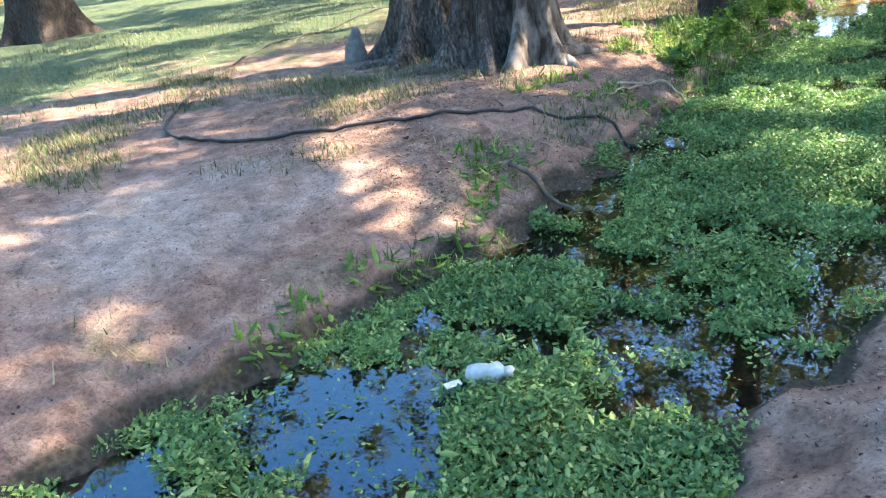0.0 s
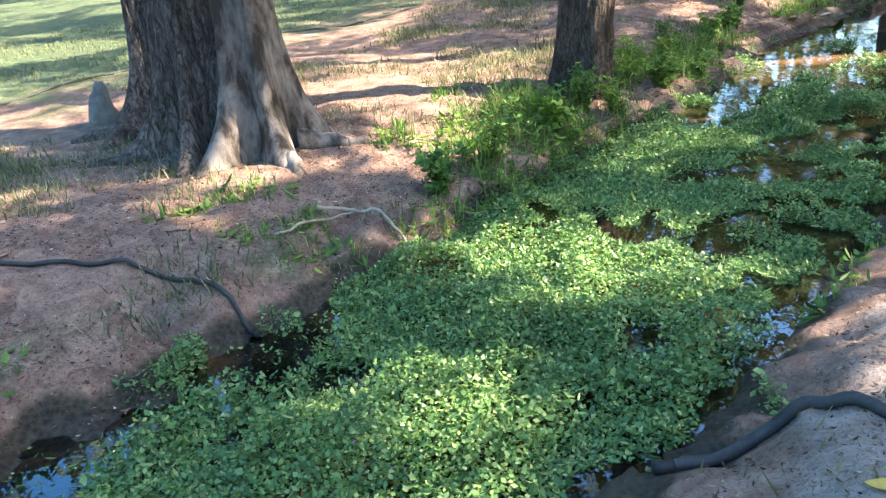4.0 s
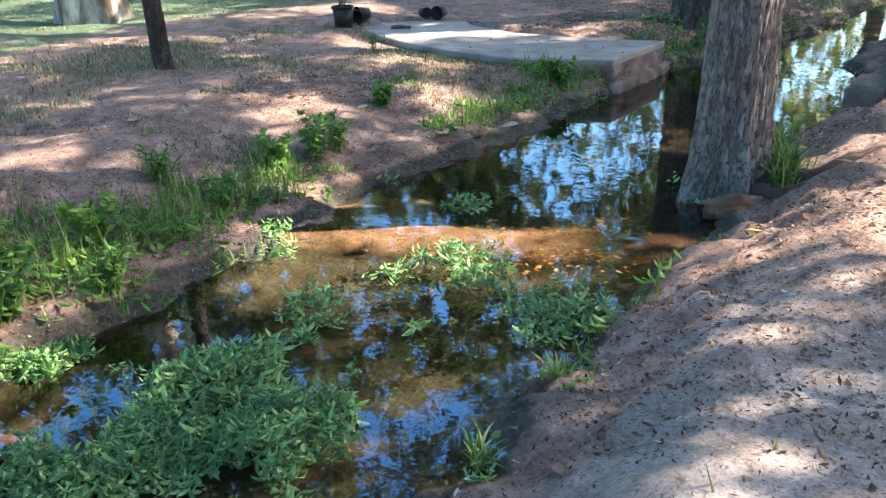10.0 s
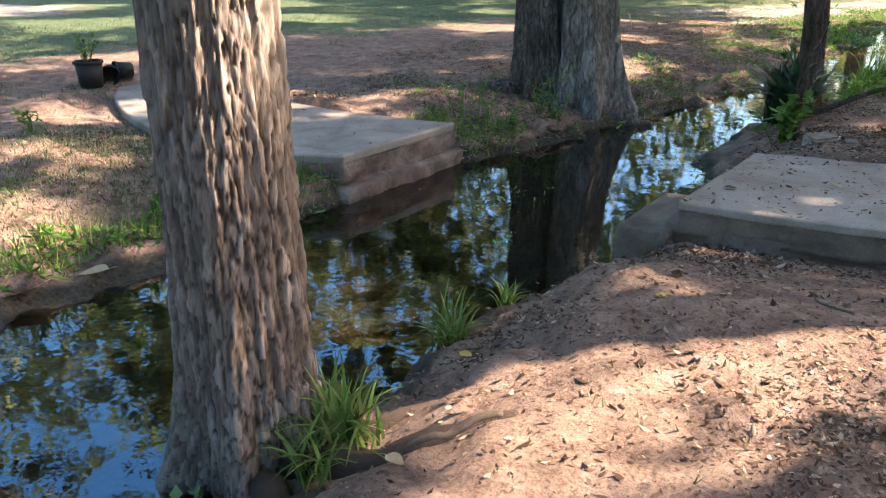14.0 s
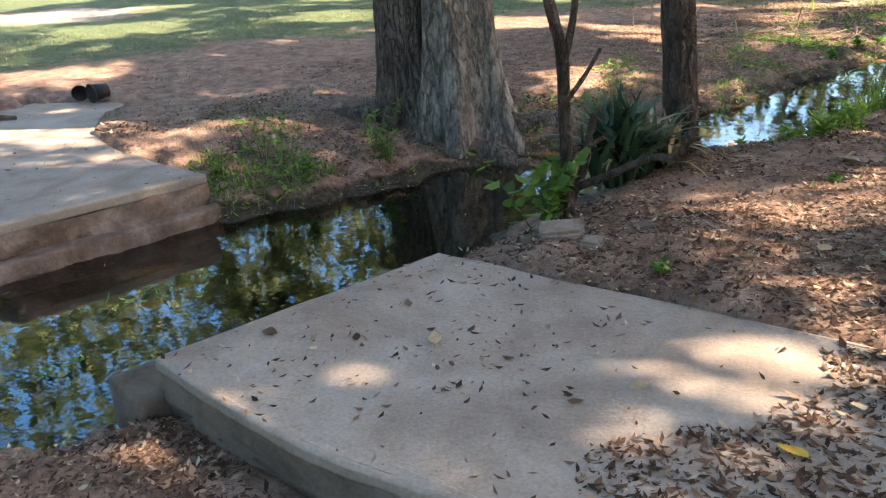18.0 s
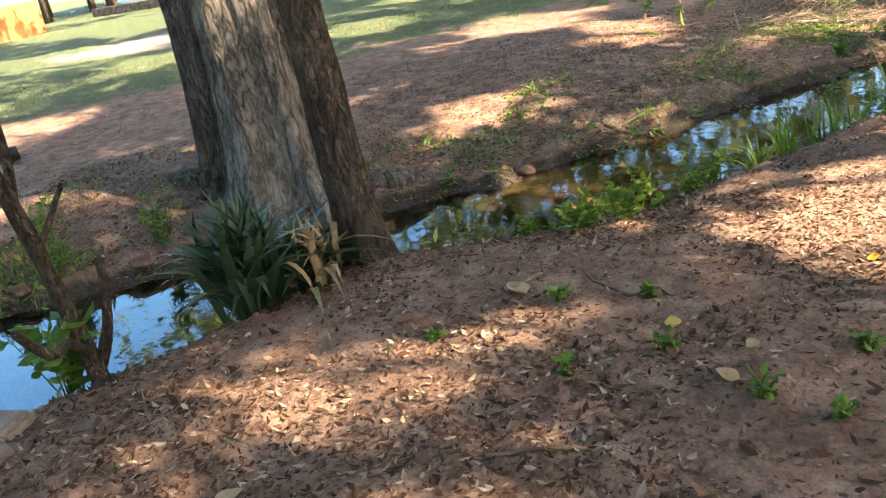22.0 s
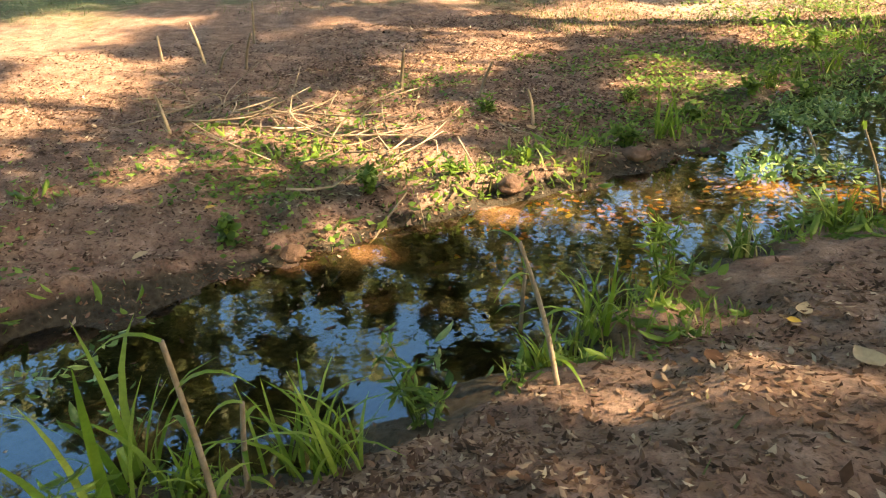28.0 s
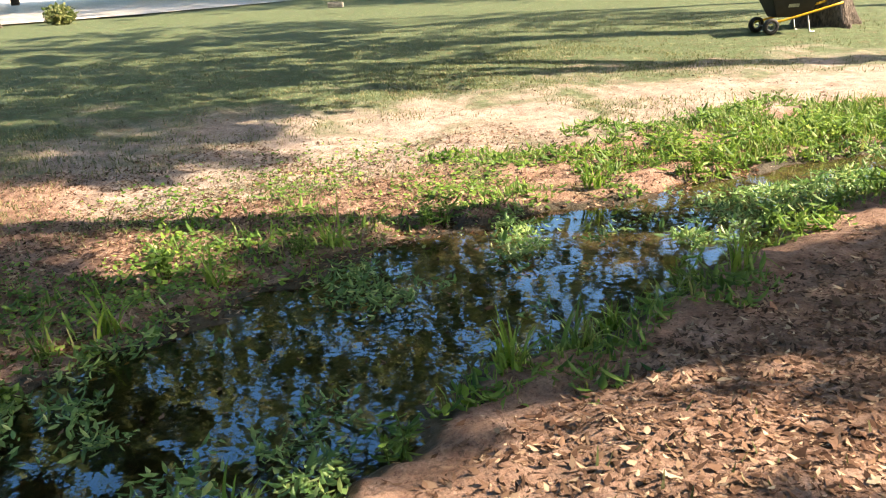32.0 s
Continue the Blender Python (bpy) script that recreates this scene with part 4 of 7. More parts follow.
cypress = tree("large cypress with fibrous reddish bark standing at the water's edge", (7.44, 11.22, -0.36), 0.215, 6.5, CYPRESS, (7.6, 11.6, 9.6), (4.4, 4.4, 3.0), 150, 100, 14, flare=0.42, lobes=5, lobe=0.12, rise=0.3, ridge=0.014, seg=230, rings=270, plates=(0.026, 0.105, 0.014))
broad_tree = tree("broad old tree with grey fluted twin trunk on the far bank", (9.24, 17.2, -0.25), 0.43, 6.0, GREY_BARK, (12.0, 21.4, 9.6), (8.0, 6.4, 3.4), 370, 100, 15,
     stems=[((0.22, -0.02), 0.68, (-0.032, 0.0), FLUTED_BARK, "pale grey fluted stem"), ((-0.26, 0.1), 0.56, (-0.035, 0.01))], flare=0.5, lobes=6, lobe=0.5, rise=0.42, ridge=0.02, seg=96, rings=90)
tree("big pale-barked tree with a deep cleft on the lawn", (0.45, 18.2, gz(0.45, 18.2)), 0.4, 5.5, PALE_BARK, (1.6, 21, 9.2), (6.0, 5.4, 3.6), 160, 100, 16,
     stems=[((0.16, 0), 0.72, (0.0, 0)), ((-0.2, 0.05), 0.66, (-0.02, 0))], flare=0.3, lobes=4, lobe=0.4, rise=0.4, ridge=0.015)
bend_tree = tree("slender leaning tree with dark bark among strap leaves at the bend", (11.16, 15.72, gz(11.16, 15.72)), 0.1, 5.0, DARK_BARK, (10.4, 16.5, 7.0), (2.2, 2.2, 1.4), 30, 70, 17, flare=0.35, lobes=4, lobe=0.12, rise=0.2, ridge=0.02, lean=(-0.055, 0.03), seg=28)
tree("large tree with a dark flared base on the grass", (-8.4, 16.2, gz(-8.4, 16.2)), 0.55, 5.0, DARK_BARK, (-8, 17, 8.2), (3.6, 3.6, 2.0), 44, 60, 18, flare=0.6, lobes=5, lobe=0.2, rise=0.5, ridge=0.02)
tree("grey tree beside the parked garden cart", (21.65, 36.5, gz(21.65, 36.5)), 0.36, 5.5, GREY_BARK, (21.5, 36, 9.5), (6.0, 5.0, 4.0), 110, 90, 19, leaf=0.2, flare=0.5, lobes=5, lobe=0.2, rise=0.35, ridge=0.02)
tree("dark tree with wide flared foot at the far lawn edge", (-3.3, 46.0, gz(-3.3, 46)), 0.55, 6.0, DARK_BARK, (-3.3, 46, 9), (4.5, 4.5, 2.4), 44, 60, 20, flare=0.8, lobes=4, lobe=0.15, rise=0.7, ridge=0.02)
tree("tree standing in the distance on the far lawn", (2.0, 36.0, gz(2.0, 36)), 0.3, 6.0, DARK_BARK, (2.6, 34, 10.5), (7.0, 6.0, 5.5), 200, 90, 21, leaf=0.33, flare=0.5, lobes=4, lobe=0.15, rise=0.4, ridge=0.02)
tree("tree standing in the distance on the far lawn", (-9.5, 40.0, gz(-9.5, 40)), 0.3, 6.0, DARK_BARK, (-9.5, 40, 9.0), (5.0, 5.0, 4.0), 70, 90, 22, leaf=0.22, flare=0.5, lobes=4, lobe=0.15, rise=0.4, ridge=0.02)
# unseen trees added behind and beside the walk to throw the dappled shade
SHADE_NEAR = [(9.4, 4.6, 9.4, 5.4, 7.4, 2.8, 2.6, 56), (22.5, 14.5, 22.6, 15.3, 8, 2.8, 2.4, 50), (27.5, 29.2, 17, 30, 9.8, 6, 5, 210), (24.6, 33.2, 13.5, 34.5, 11, 6, 5, 210),
         (9.6, 1.8, 9.6, 2.6, 7.6, 3.2, 3.2, 60), (13.8, 4.8, 13.2, 5.6, 7.8, 3.2, 3, 60), (11.4, 6.4, 10.9, 7.2, 7.8, 3, 2.8, 50), (16.6, 8.4, 16.4, 9.6, 7.8, 3.4, 3.2, 130),
         (15.4, 12.4, 14.8, 14.2, 7.8, 3, 3.2, 120), (19.8, 12.8, 19.8, 14.0, 7.8, 3.4, 3.2, 120), (18.9, 18, 18.0, 18.2, 8, 3.2, 3, 110)]
SHADE_FAR = [(29.5, 23.2, 27, 23.5, 7.8, 2.2, 1.6, 16), (27, 43.5, 20.5, 41, 10.5, 5, 5, 110), (23.4, 17.2, 23, 18.2, 7.8, 3.2, 3, 60), (25.8, 21.4, 25.4, 21.8, 7.8, 3.2, 3, 110), (30.5, 25.5, 28.3, 25.2, 8.2, 2.6, 1.8, 70), (24.6, 20.0, 20.6, 21.8, 8.4, 3.2, 2.8, 90), (28, 31, 23.2, 30, 7.4, 3.4, 2.6, 40), (28.5, 41, 27.5, 40.5, 10, 6, 5, 90),
         (17, 2.5, 16.8, 2.4, 8.2, 3.6, 3, 40), (27, 33.5, 26, 33, 13.5, 4.5, 4, 80), (27.5, 24, 26.5, 24, 14.5, 4.5, 3.4, 70), (29, 28, 28.5, 28.5, 14, 4.5, 3.4, 60),
         (24.8, 25, 24.4, 25.5, 7.8, 3, 1.7, 40), (25.4, 23.8, 20, 22.1, 11, 2.6, 1.5, 64)]
for i, (x, y, cx, cy, cz, sx, sy, count) in enumerate(SHADE_NEAR + SHADE_FAR):
    count = int(count * 1.4) if count < 70 else count
    tree("leafy tree added out of view to throw shade", (x, y, gz(x, y)), 0.32, 5.5, GREY_BARK, (cx, cy, cz), (sx, sy, 2.6), count, 110, 31 + i, flare=0.5, lobes=4, lobe=0.15, rise=0.4, leaf=0.17)
tree("tall straight tree beyond the lower bend", (22.6, 26.75, gz(22.6, 26.75)), 0.2, 9.0, GREY_BARK, (22.4, 27.6, 12.5), (4.2, 3.6, 2.6), 46, 110, 45, flare=0.3, lobes=4, lobe=0.1, rise=0.3, leaf=0.16)


def root(owner, points, r0, r1, mat):
    """A surface root that dives into the soil at its end."""
    p = sampled(points, 5)
    p = np.c_[p, np.maximum(height(p[:, 0], p[:, 1]), WATER_Z - 0.05) + np.linspace(r0 * 0.15, -r1 * 0.7, len(p))]
    placed("root", mesh_of("root", *tube(p, np.linspace(r0, r1, len(p)), 10, 0.2, r0 * 99), mat, True), owner)


for pts, r0, r1 in (([(7.6, 11.1), (7.8, 10.98), (8.02, 10.93), (8.35, 11.0)], 0.09, 0.02), ([(7.6, 11.2), (7.85, 11.2), (8.1, 11.28)], 0.07, 0.02), ([(7.5, 11.0), (7.62, 10.85), (7.8, 10.78)], 0.07, 0.025), ([(7.3, 11.05), (7.2, 10.92), (7.22, 10.8)], 0.05, 0.02)):
    root(cypress, pts, r0, r1, CYPRESS)
for pts, r0, r1 in (([(0.9, 7.5), (1.15, 7.55), (1.4, 7.6)], 0.1, 0.03), ([(0.75, 7.35), (0.95, 7.15), (1.0, 7.0)], 0.09, 0.03), ([(0.1, 7.4), (0.0, 7.15), (-0.05, 7.0)], 0.09, 0.03), ([(-0.1, 7.55), (-0.4, 7.4), (-0.6, 7.35)], 0.1, 0.03), ([(-0.5, 8.3), (-0.9, 8.15), (-1.15, 8.1)], 0.12, 0.04)):
    root(old_tree, pts, r0, r1, SMOOTH_BARK if pts[0][0] > 0.5 else GREY_BARK)
for pts, r0, r1 in (([(9.7, 16.9), (10.0, 16.75), (10.2, 16.85)], 0.14, 0.05), ([(8.8, 17.2), (8.5, 17.1), (8.3, 17.15)], 0.13, 0.05), ([(9.8, 17.3), (10.2, 17.5), (10.4, 17.7)], 0.15, 0.05)):
    root(broad_tree, pts, r0, r1, GREY_BARK)


def hanging_branch():
    gen = np.random.default_rng(77)
    line = sampled([(10.6, 16.7, 5.2), (11.3, 17.6, 4.4), (11.85, 18.0, 2.6), (12.0, 18.1, 1.5), (12.02, 18.1, 0.85)], 6)
    branch = placed("branch", mesh_of("branch", *tube(line, np.linspace(0.03, 0.004, len(line)), 6), DARK_BARK, True), bend_tree)
    at = np.repeat(line[12:], 40, 0)
    at = at + gen.normal(0, 1, at.shape) * (0.16, 0.16, 0.1)
    placed("foliage", mesh_of("foliage", *strewn(*LANCE, at, *turned(len(at), 0.6, gen, gen.uniform(0.08, 0.15, len(at)))), LIME), branch)


hanging_branch()


def far_woods():
    """A belt of crowns and undergrowth that closes the view on all sides."""
    gen = np.random.default_rng(5)
    n = 5200
    a = gen.uniform(0, 2 * math.pi, n)
    r = gen.uniform(44, 70, n)
    z = 0.8 + gen.uniform(0, 1, n) ** 1.1 * 31
    dense = fractal(np.cos(a) * 5 + 9, np.sin(a) * 5 + z * 0.16, 71, 3) < np.interp(z, (0, 8, 14, 32), (0.95, 0.8, 0.6, 0.5))
    dense |= (np.cos(a - 1.75) > 0.7) & (fractal(np.cos(a) * 9 + 3, np.sin(a) * 9 + z * 0.2, 73, 3) < 0.7)
    dense &= (z > 3.6) | (np.cos(a - 2.1) < 0.87)
    c = np.stack([5 + np.cos(a) * r, 15 + np.sin(a) * r, z], -1)
    dense &= (z < 14) | (a < 2.41) | (a > 2.85) | ((z > 26.8) & (a < 2.54))
    dense &= np.hypot(c[:, 0] - 1.26 * z - 6, c[:, 1] - 0.15 * z - 16) > 34
    c = c[dense]
    n = len(c)
    per = 28
    at = np.repeat(c, per, 0) + gen.normal(0, 1, (n * per, 3)) * (1.2, 1.2, 0.9)
    ax, ay, az = turned(n * per, 0.7, gen, gen.uniform(0.6, 1.3, n * per))
    stuff("far_woods", [strewn(*PETAL, at, ax, ay, az)], CROWN, "belt of distant sunlit trees and shrubs around the park", "woods")
    v, f = joined([tube([(x, y, -0.3), (x + 0.2, y, 4), (x, y + 0.2, 9)], (0.3, 0.22, 0.1), 6) for x, y in c[:60, :2]])
    tagged(placed("far_trunks", mesh_of("far_trunks", v, f, DARK_BARK)), "distant dark tree trunks among the shrubs", "trunks", kind="stuff")


far_woods()

# ---- concrete landings ----
def prism(poly, z0, z1, chip=0.0, seed=0, rounding=0.02):
    """A slab over a polygon with slightly worn edges."""
    bm = bmesh.new()
    gen = np.random.default_rng(seed)
    ring = [bm.verts.new((x + gen.normal(0, chip), y + gen.normal(0, chip), z1 + gen.normal(0, chip * 0.4))) for x, y in poly]
    face = bm.faces.new(ring)
    face.normal_update()
    if face.normal.z < 0:
        face.normal_flip()
    low = bmesh.ops.extrude_face_region(bm, geom=[face])
    for v in low["geom"]:
        if isinstance(v, bmesh.types.BMVert):
            v.co.z = z0
    bmesh.ops.recalc_face_normals(bm, faces=bm.faces)
    edges = [e for e in bm.edges if e.verts[0].co.z > (z0 + z1) / 2 and e.verts[1].co.z > (z0 + z1) / 2 and len(e.link_faces) == 2]
    bmesh.ops.bevel(bm, geom=edges, offset=rounding, segments=2, affect="EDGES")
    return bm


def worn_slab(poly, z0, z1, seed, out=0.0, rough=0.012, lip=0.018):
    """A cast slab over a polygon: a rounded upper edge and sides that crumble a little, more towards the foot."""
    p = np.array(poly + poly[:1], float)
    d = np.r_[0, np.cumsum(np.hypot(*np.diff(p, axis=0).T))]
    k = np.arange(0, d[-1], 0.045)
    q = np.stack([np.interp(k, d, p[:, 0]), np.interp(k, d, p[:, 1])], -1)
    way = np.roll(q, -1, 0) - np.roll(q, 1, 0)
    side = np.stack([way[:, 1], -way[:, 0]], -1) / (np.linalg.norm(way, axis=1)[:, None] + 1e-9)
    area = (p[:-1, 0] * p[1:, 1] - p[1:, 0] * p[:-1, 1]).sum()
    side = side if area > 0 else -side
    depth = z1 - z0
    levels = [(-1.6 * lip, 0.0), (-0.5 * lip, 0.12 * lip), (-0.1 * lip, 0.6 * lip)] + [(0.0, f * depth) for f in (0.2, 0.35, 0.5, 0.65, 0.8, 1.0)]
    bm = bmesh.new()
    rings = []
    for off, down in levels:
        wear = rough * (fractal(q[:, 0] * 5 + down * 9, q[:, 1] * 5 + down * 14, seed, 4) - 0.62) * (0.4 + 1.6 * min(1, down / depth)) * 2
        at = q + side * (out + off + wear)[:, None] if np.ndim(wear) else q
        dz = (fractal(q[:, 0] * 3, q[:, 1] * 3, seed + 1, 3) - 0.5) * 0.008
        rings.append([bm.verts.new((x, y, z1 - down + h)) for (x, y), h in zip(at, dz)])
    n = len(q)
    for a, b in zip(rings, rings[1:]):
        for m in range(n):
            bm.faces.new((a[m], b[m], b[(m + 1) % n], a[(m + 1) % n])).smooth = True
    bm.faces.new(rings[0])
    bm.faces.new(rings[-1][::-1])
    bmesh.ops.recalc_face_normals(bm, faces=bm.faces)
    return bm


landing = thing("concrete_landing", "broken concrete footbridge landing with a flared end on the leafy bank", "concrete slab", group="footbridge landings")
part("top_slab", worn_slab(SLAB_LEFT, -0.1, -0.03, 1, rough=0.004), CONCRETE, landing)
part("body", worn_slab(SLAB_LEFT, -0.36, -0.101, 21, out=0.003, rough=0.03, lip=0.004), OLD_CONCRETE, landing, "brown stained crumbling side of the slab")
part("footing", worn_slab([(7.33, 14.22), (8.13, 15.3), (8.0, 15.55), (7.1, 15.3), (6.9, 14.5)], -0.62, -0.25, 2, out=0.05, rough=0.05, lip=0.03), OLD_CONCRETE, landing, "crumbling stained concrete footing")
landing2 = thing("concrete_landing", "smooth concrete footbridge landing strewn with leaves, edge over the stream", "concrete slab", group="footbridge landings")
part("top_slab", worn_slab(SLAB_RIGHT, 0.02, 0.07, 4, rough=0.003, lip=0.014), CONCRETE, landing2)
part("body", worn_slab(SLAB_RIGHT, -0.12, 0.019, 24, out=-0.006, rough=0.008, lip=0.005), SIDE_CONCRETE, landing2, "brownish grey side of the slab")
part("footing", worn_slab([(9.3, 12.98), (9.72, 12.74), (10.35, 12.51), (11.2, 12.28), (11.9, 12.1), (12.0, 12.7), (10.3, 13.75), (10.06, 13.98)], -0.6, -0.06, 5, out=0.02, rough=0.03, lip=0.012), SIDE_CONCRETE, landing2, "rough poured footing")
part("toe_block", worn_slab([(9.02, 13.02), (9.27, 12.86), (9.72, 13.5), (9.45, 13.62)], -0.55, -0.09, 6, rough=0.02, lip=0.03), SIDE_CONCRETE, landing2)


def block(name, label, category, size, at, mat, group="", seed=0):
    bm = bmesh.new()
    bmesh.ops.create_cube(bm, size=1)
    bmesh.ops.scale(bm, vec=size, verts=bm.verts)
    bmesh.ops.bevel(bm, geom=bm.edges[:], offset=min(size) * 0.14, segments=2, affect="EDGES")
    gen = np.random.default_rng(seed)
    for v in bm.verts:
        v.co += Vector(gen.normal(0, min(size) * 0.03, 3))
    ob = part(name, bm, mat, None)
    ob.matrix_basis = at
    return tagged(ob, label, category, group)


for i, (x, y, sx, sy, sz, rz) in enumerate([(10.62, 14.18, 0.2, 0.15, 0.1, 8), (10.77, 14.07, 0.1, 0.1, 0.09, -15), (10.97, 14.26, 0.1, 0.08, 0.07, 30), (10.5, 14.36, 0.18, 0.1, 0.07, 40)]):
    block("brick", "worn pinkish concrete brick half sunk in leaf litter", "brick", (sx, sy, sz), pose(x, y, gz(x, y) - sz * 0.25, 4, -3, rz), BRICK, "bricks by the bank", i)


def stone(name, label, size, at, mat=STONE, seed=0, point=0.0):
    gen = np.random.default_rng(seed)
    bm = bmesh.new()
    bmesh.ops.create_icosphere(bm, subdivisions=3, radius=1)
    for v in bm.verts:
        n = noise.noise(v.co * 1.7 + Vector((seed * 3.1, 0, 0))) * 0.3 + noise.noise(v.co * 5 + Vector((seed, 0, 0))) * 0.08
        v.co *= 1 + n
        if point:
            k = max(0, v.co.z)
            v.co.x *= 1 - point * k
            v.co.y *= 1 - point * k
        v.co.x, v.co.y, v.co.z = v.co.x * size[0], v.co.y * size[1], v.co.z * size[2]
    ob = part(name, bm, mat, None, smooth=True)
    ob.matrix_basis = at
    return tagged(ob, label, "stone")


SOIL_CLOD = mottled("muddy_red_clod", ((0.3, (0.09, 0.05, 0.035)), (0.55, (0.2, 0.12, 0.085)), (0.75, (0.3, 0.2, 0.15))), 9, 70, 0.92, 0.01)
stone("standing_stone", "pointed grey stone standing beside the old tree", (0.13, 0.11, 0.27), pose(-1.2, 8.75, gz(-1.2, 8.75) + 0.1, 4, 6, 20), STONE, 2, 0.5)
for i, (x, y, s) in enumerate([(11.0, 18.0, 0.09), (10.85, 17.95, 0.07), (13.2, 20.85, 0.09), (8.4, 15.62, 0.1), (9.0, 16.1, 0.1), (13.9, 21.75, 0.1), (15.9, 21.1, 0.06), (14.4, 22.3, 0.1)]):
    stone("bank_stone", "reddish muddy clod at the water's edge", (s * 0.8, s * 0.6, s * 0.4), pose(x, y, max(gz(x, y), WATER_Z - 0.04) + s * 0.15, 0, 0, i * 50), SOIL_CLOD, 10 + i)

# ---- hose, roots and sticks ----
def on_ground(points, lift):
    p = sampled(points, 8)
    z = height(p[:, 0], p[:, 1])
    return np.c_[p[:, :2], np.maximum(z, WATER_Z) + lift]


hose_line = on_ground([(0.9, 14.8), (0.0, 13.6), (-1.3, 13.1), (-2.3, 11.2), (-2.75, 9.0), (-2.75, 7.3), (-2.55, 6.3), (-2.1, 5.8), (-1.2, 5.55), (-0.5, 5.6), (0.25, 5.75), (0.75, 5.72), (1.15, 5.52)], 0.018)
def hose(line, radius, label):
    """A hose with a ribbed collar at its open end."""
    h = thing("hose", label, "hose")
    placed("tube", mesh_of("tube", *tube(line, radius, 10), HOSE, True), h)
    end, back = line[-1], line[-2]
    way = (end - back) / np.linalg.norm(end - back)
    collar = np.array([end - way * 0.06, end - way * 0.05, end - way * 0.03, end - way * 0.02, end + way * 0.012])
    placed("collar", mesh_of("collar", *tube(collar, radius * np.array((1.1, 1.3, 1.12, 1.3, 1.25)), 10), BLACK_PLASTIC, True), h, "black ribbed end collar")


hose(hose_line, 0.0125, "long dusty black hose lying in a loop on the soil")
hose(on_ground([(3.75, 4.0), (3.6, 4.36), (3.48, 4.53), (3.35, 4.6), (3.2, 4.58), (3.05, 4.52), (2.85, 4.5)], 0.025), 0.022, "short bent piece of black hose half buried in the path")


def stick(points, r0, r1, label="dry grey stick lying on the soil", mat=TWIG, group="", lift=0.0):
    p = sampled(points, 4)
    if len(points[0]) == 2:
        p = on_ground(points, r0 * 0.6 + lift)
    return tagged(placed("stick", mesh_of("stick", *tube(p, np.linspace(r0, r1, len(p)), 7, 0.15, r0 * 1000), mat, True)), label, "stick", group)


stick([(0.2, 4.75), (0.35, 4.62), (0.5, 4.42), (0.55, 4.3)], 0.018, 0.01, "thick dry stick poking down the bank to the water", lift=0.03)
stick([(1.2, 6.55), (1.45, 6.55), (1.65, 6.45), (1.79, 6.34), (1.8, 6.2)], 0.012, 0.006, "forked pale dry branch on the edge of the bank", PALE_TWIG, lift=0.03)
stick([(1.1, 6.15), (1.3, 6.4), (1.45, 6.55)], 0.01, 0.005, "forked pale dry branch on the edge of the bank", PALE_TWIG, lift=0.03)
stick([(12.0, 15.45), (12.1, 15.6)], 0.012, 0.008, "short pale stick on the leafy bank", PALE_TWIG)
stick([(12.35, 14.5), (12.6, 14.62)], 0.01, 0.006)
stick([(11.6, 14.0), (12.0, 14.15), (12.3, 14.18)], 0.01, 0.005)
stick([(7.75, 10.95), (8.05, 10.92), (8.3, 10.98)], 0.02, 0.012, "exposed root end beside the cypress")
stick([(4.0, 5.2), (4.3, 5.45)], 0.008, 0.004)
stick([(6.9, 7.9), (7.2, 8.1)], 0.008, 0.004)


def brush_pile():
    gen = np.random.default_rng(3)
    pile = thing("brush_pile", "heap of bleached dry branches lying on the sunlit bank", "brush pile")
    for i in range(60):
        x, y = 12.55 + gen.normal(0, 0.5), 21.95 + gen.normal(0, 0.33)
        a, ln, up = gen.normal(0.5, 1.1), gen.uniform(0.18, 0.55), abs(gen.normal(0, 0.1))
        d = np.array((math.cos(a), math.sin(a)))
        pts = []
        for k in (-0.5, 0, 0.5):
            q = np.array((x, y)) + d * ln * k + gen.normal(0, 0.09, 2)
            pts.append((*q, gz(*q) + 0.02 + abs(gen.normal(0, 0.03)) + up * (k + 0.5)))
        line = sampled(pts, 3)
        placed("branch", mesh_of("branch", *tube(line, np.linspace(gen.uniform(0.003, 0.008), 0.002, len(line)), 6), PALE_TWIG, True), pile)
    for x, y, lx, ly, h in [(11.1, 23.0, -0.08, 0, 0.3), (11.45, 23.0, 0.1, 0, 0.26), (12.8, 22.8, 0.05, 0, 0.28), (10.85, 23.95, 0.03, 0.05, 0.6), (11.3, 22.9, 0.2, -0.05, 0.18), (11.95, 21.6, -0.05, 0, 0.22), (13.3, 22.9, 0.1, 0, 0.22), (13.75, 22.6, -0.05, 0.05, 0.2), (10.6, 23.1, 0.0, 0.0, 0.2)]:
        z = gz(x, y)
        line = sampled([(x, y, z - 0.03), (x + lx * 0.5, y + ly, z + h * 0.55), (x + lx, y + ly, z + h)], 3)
        placed("stub", mesh_of("stub", *tube(line, np.linspace(0.013, 0.007, len(line)), 6), PALE_TWIG, True), pile)


brush_pile()

# ---- nursery pots ----
def revolved(profile, seg=24, seed=0):
    """A shape turned about z from (radius, height) pairs."""
    n = len(profile)
    th = np.arange(seg) * 2 * math.pi / seg
    v = np.array([[(r * math.cos(a), r * math.sin(a), z) for a in th] for r, z in profile]).reshape(-1, 3)
    i, j = np.meshgrid(np.arange(n - 1), np.arange(seg), indexing="ij")
    k = (j + 1) % seg
    return v, np.stack([i * seg + j, i * seg + k, (i + 1) * seg + k, (i + 1) * seg + j], -1).reshape(-1, 4)


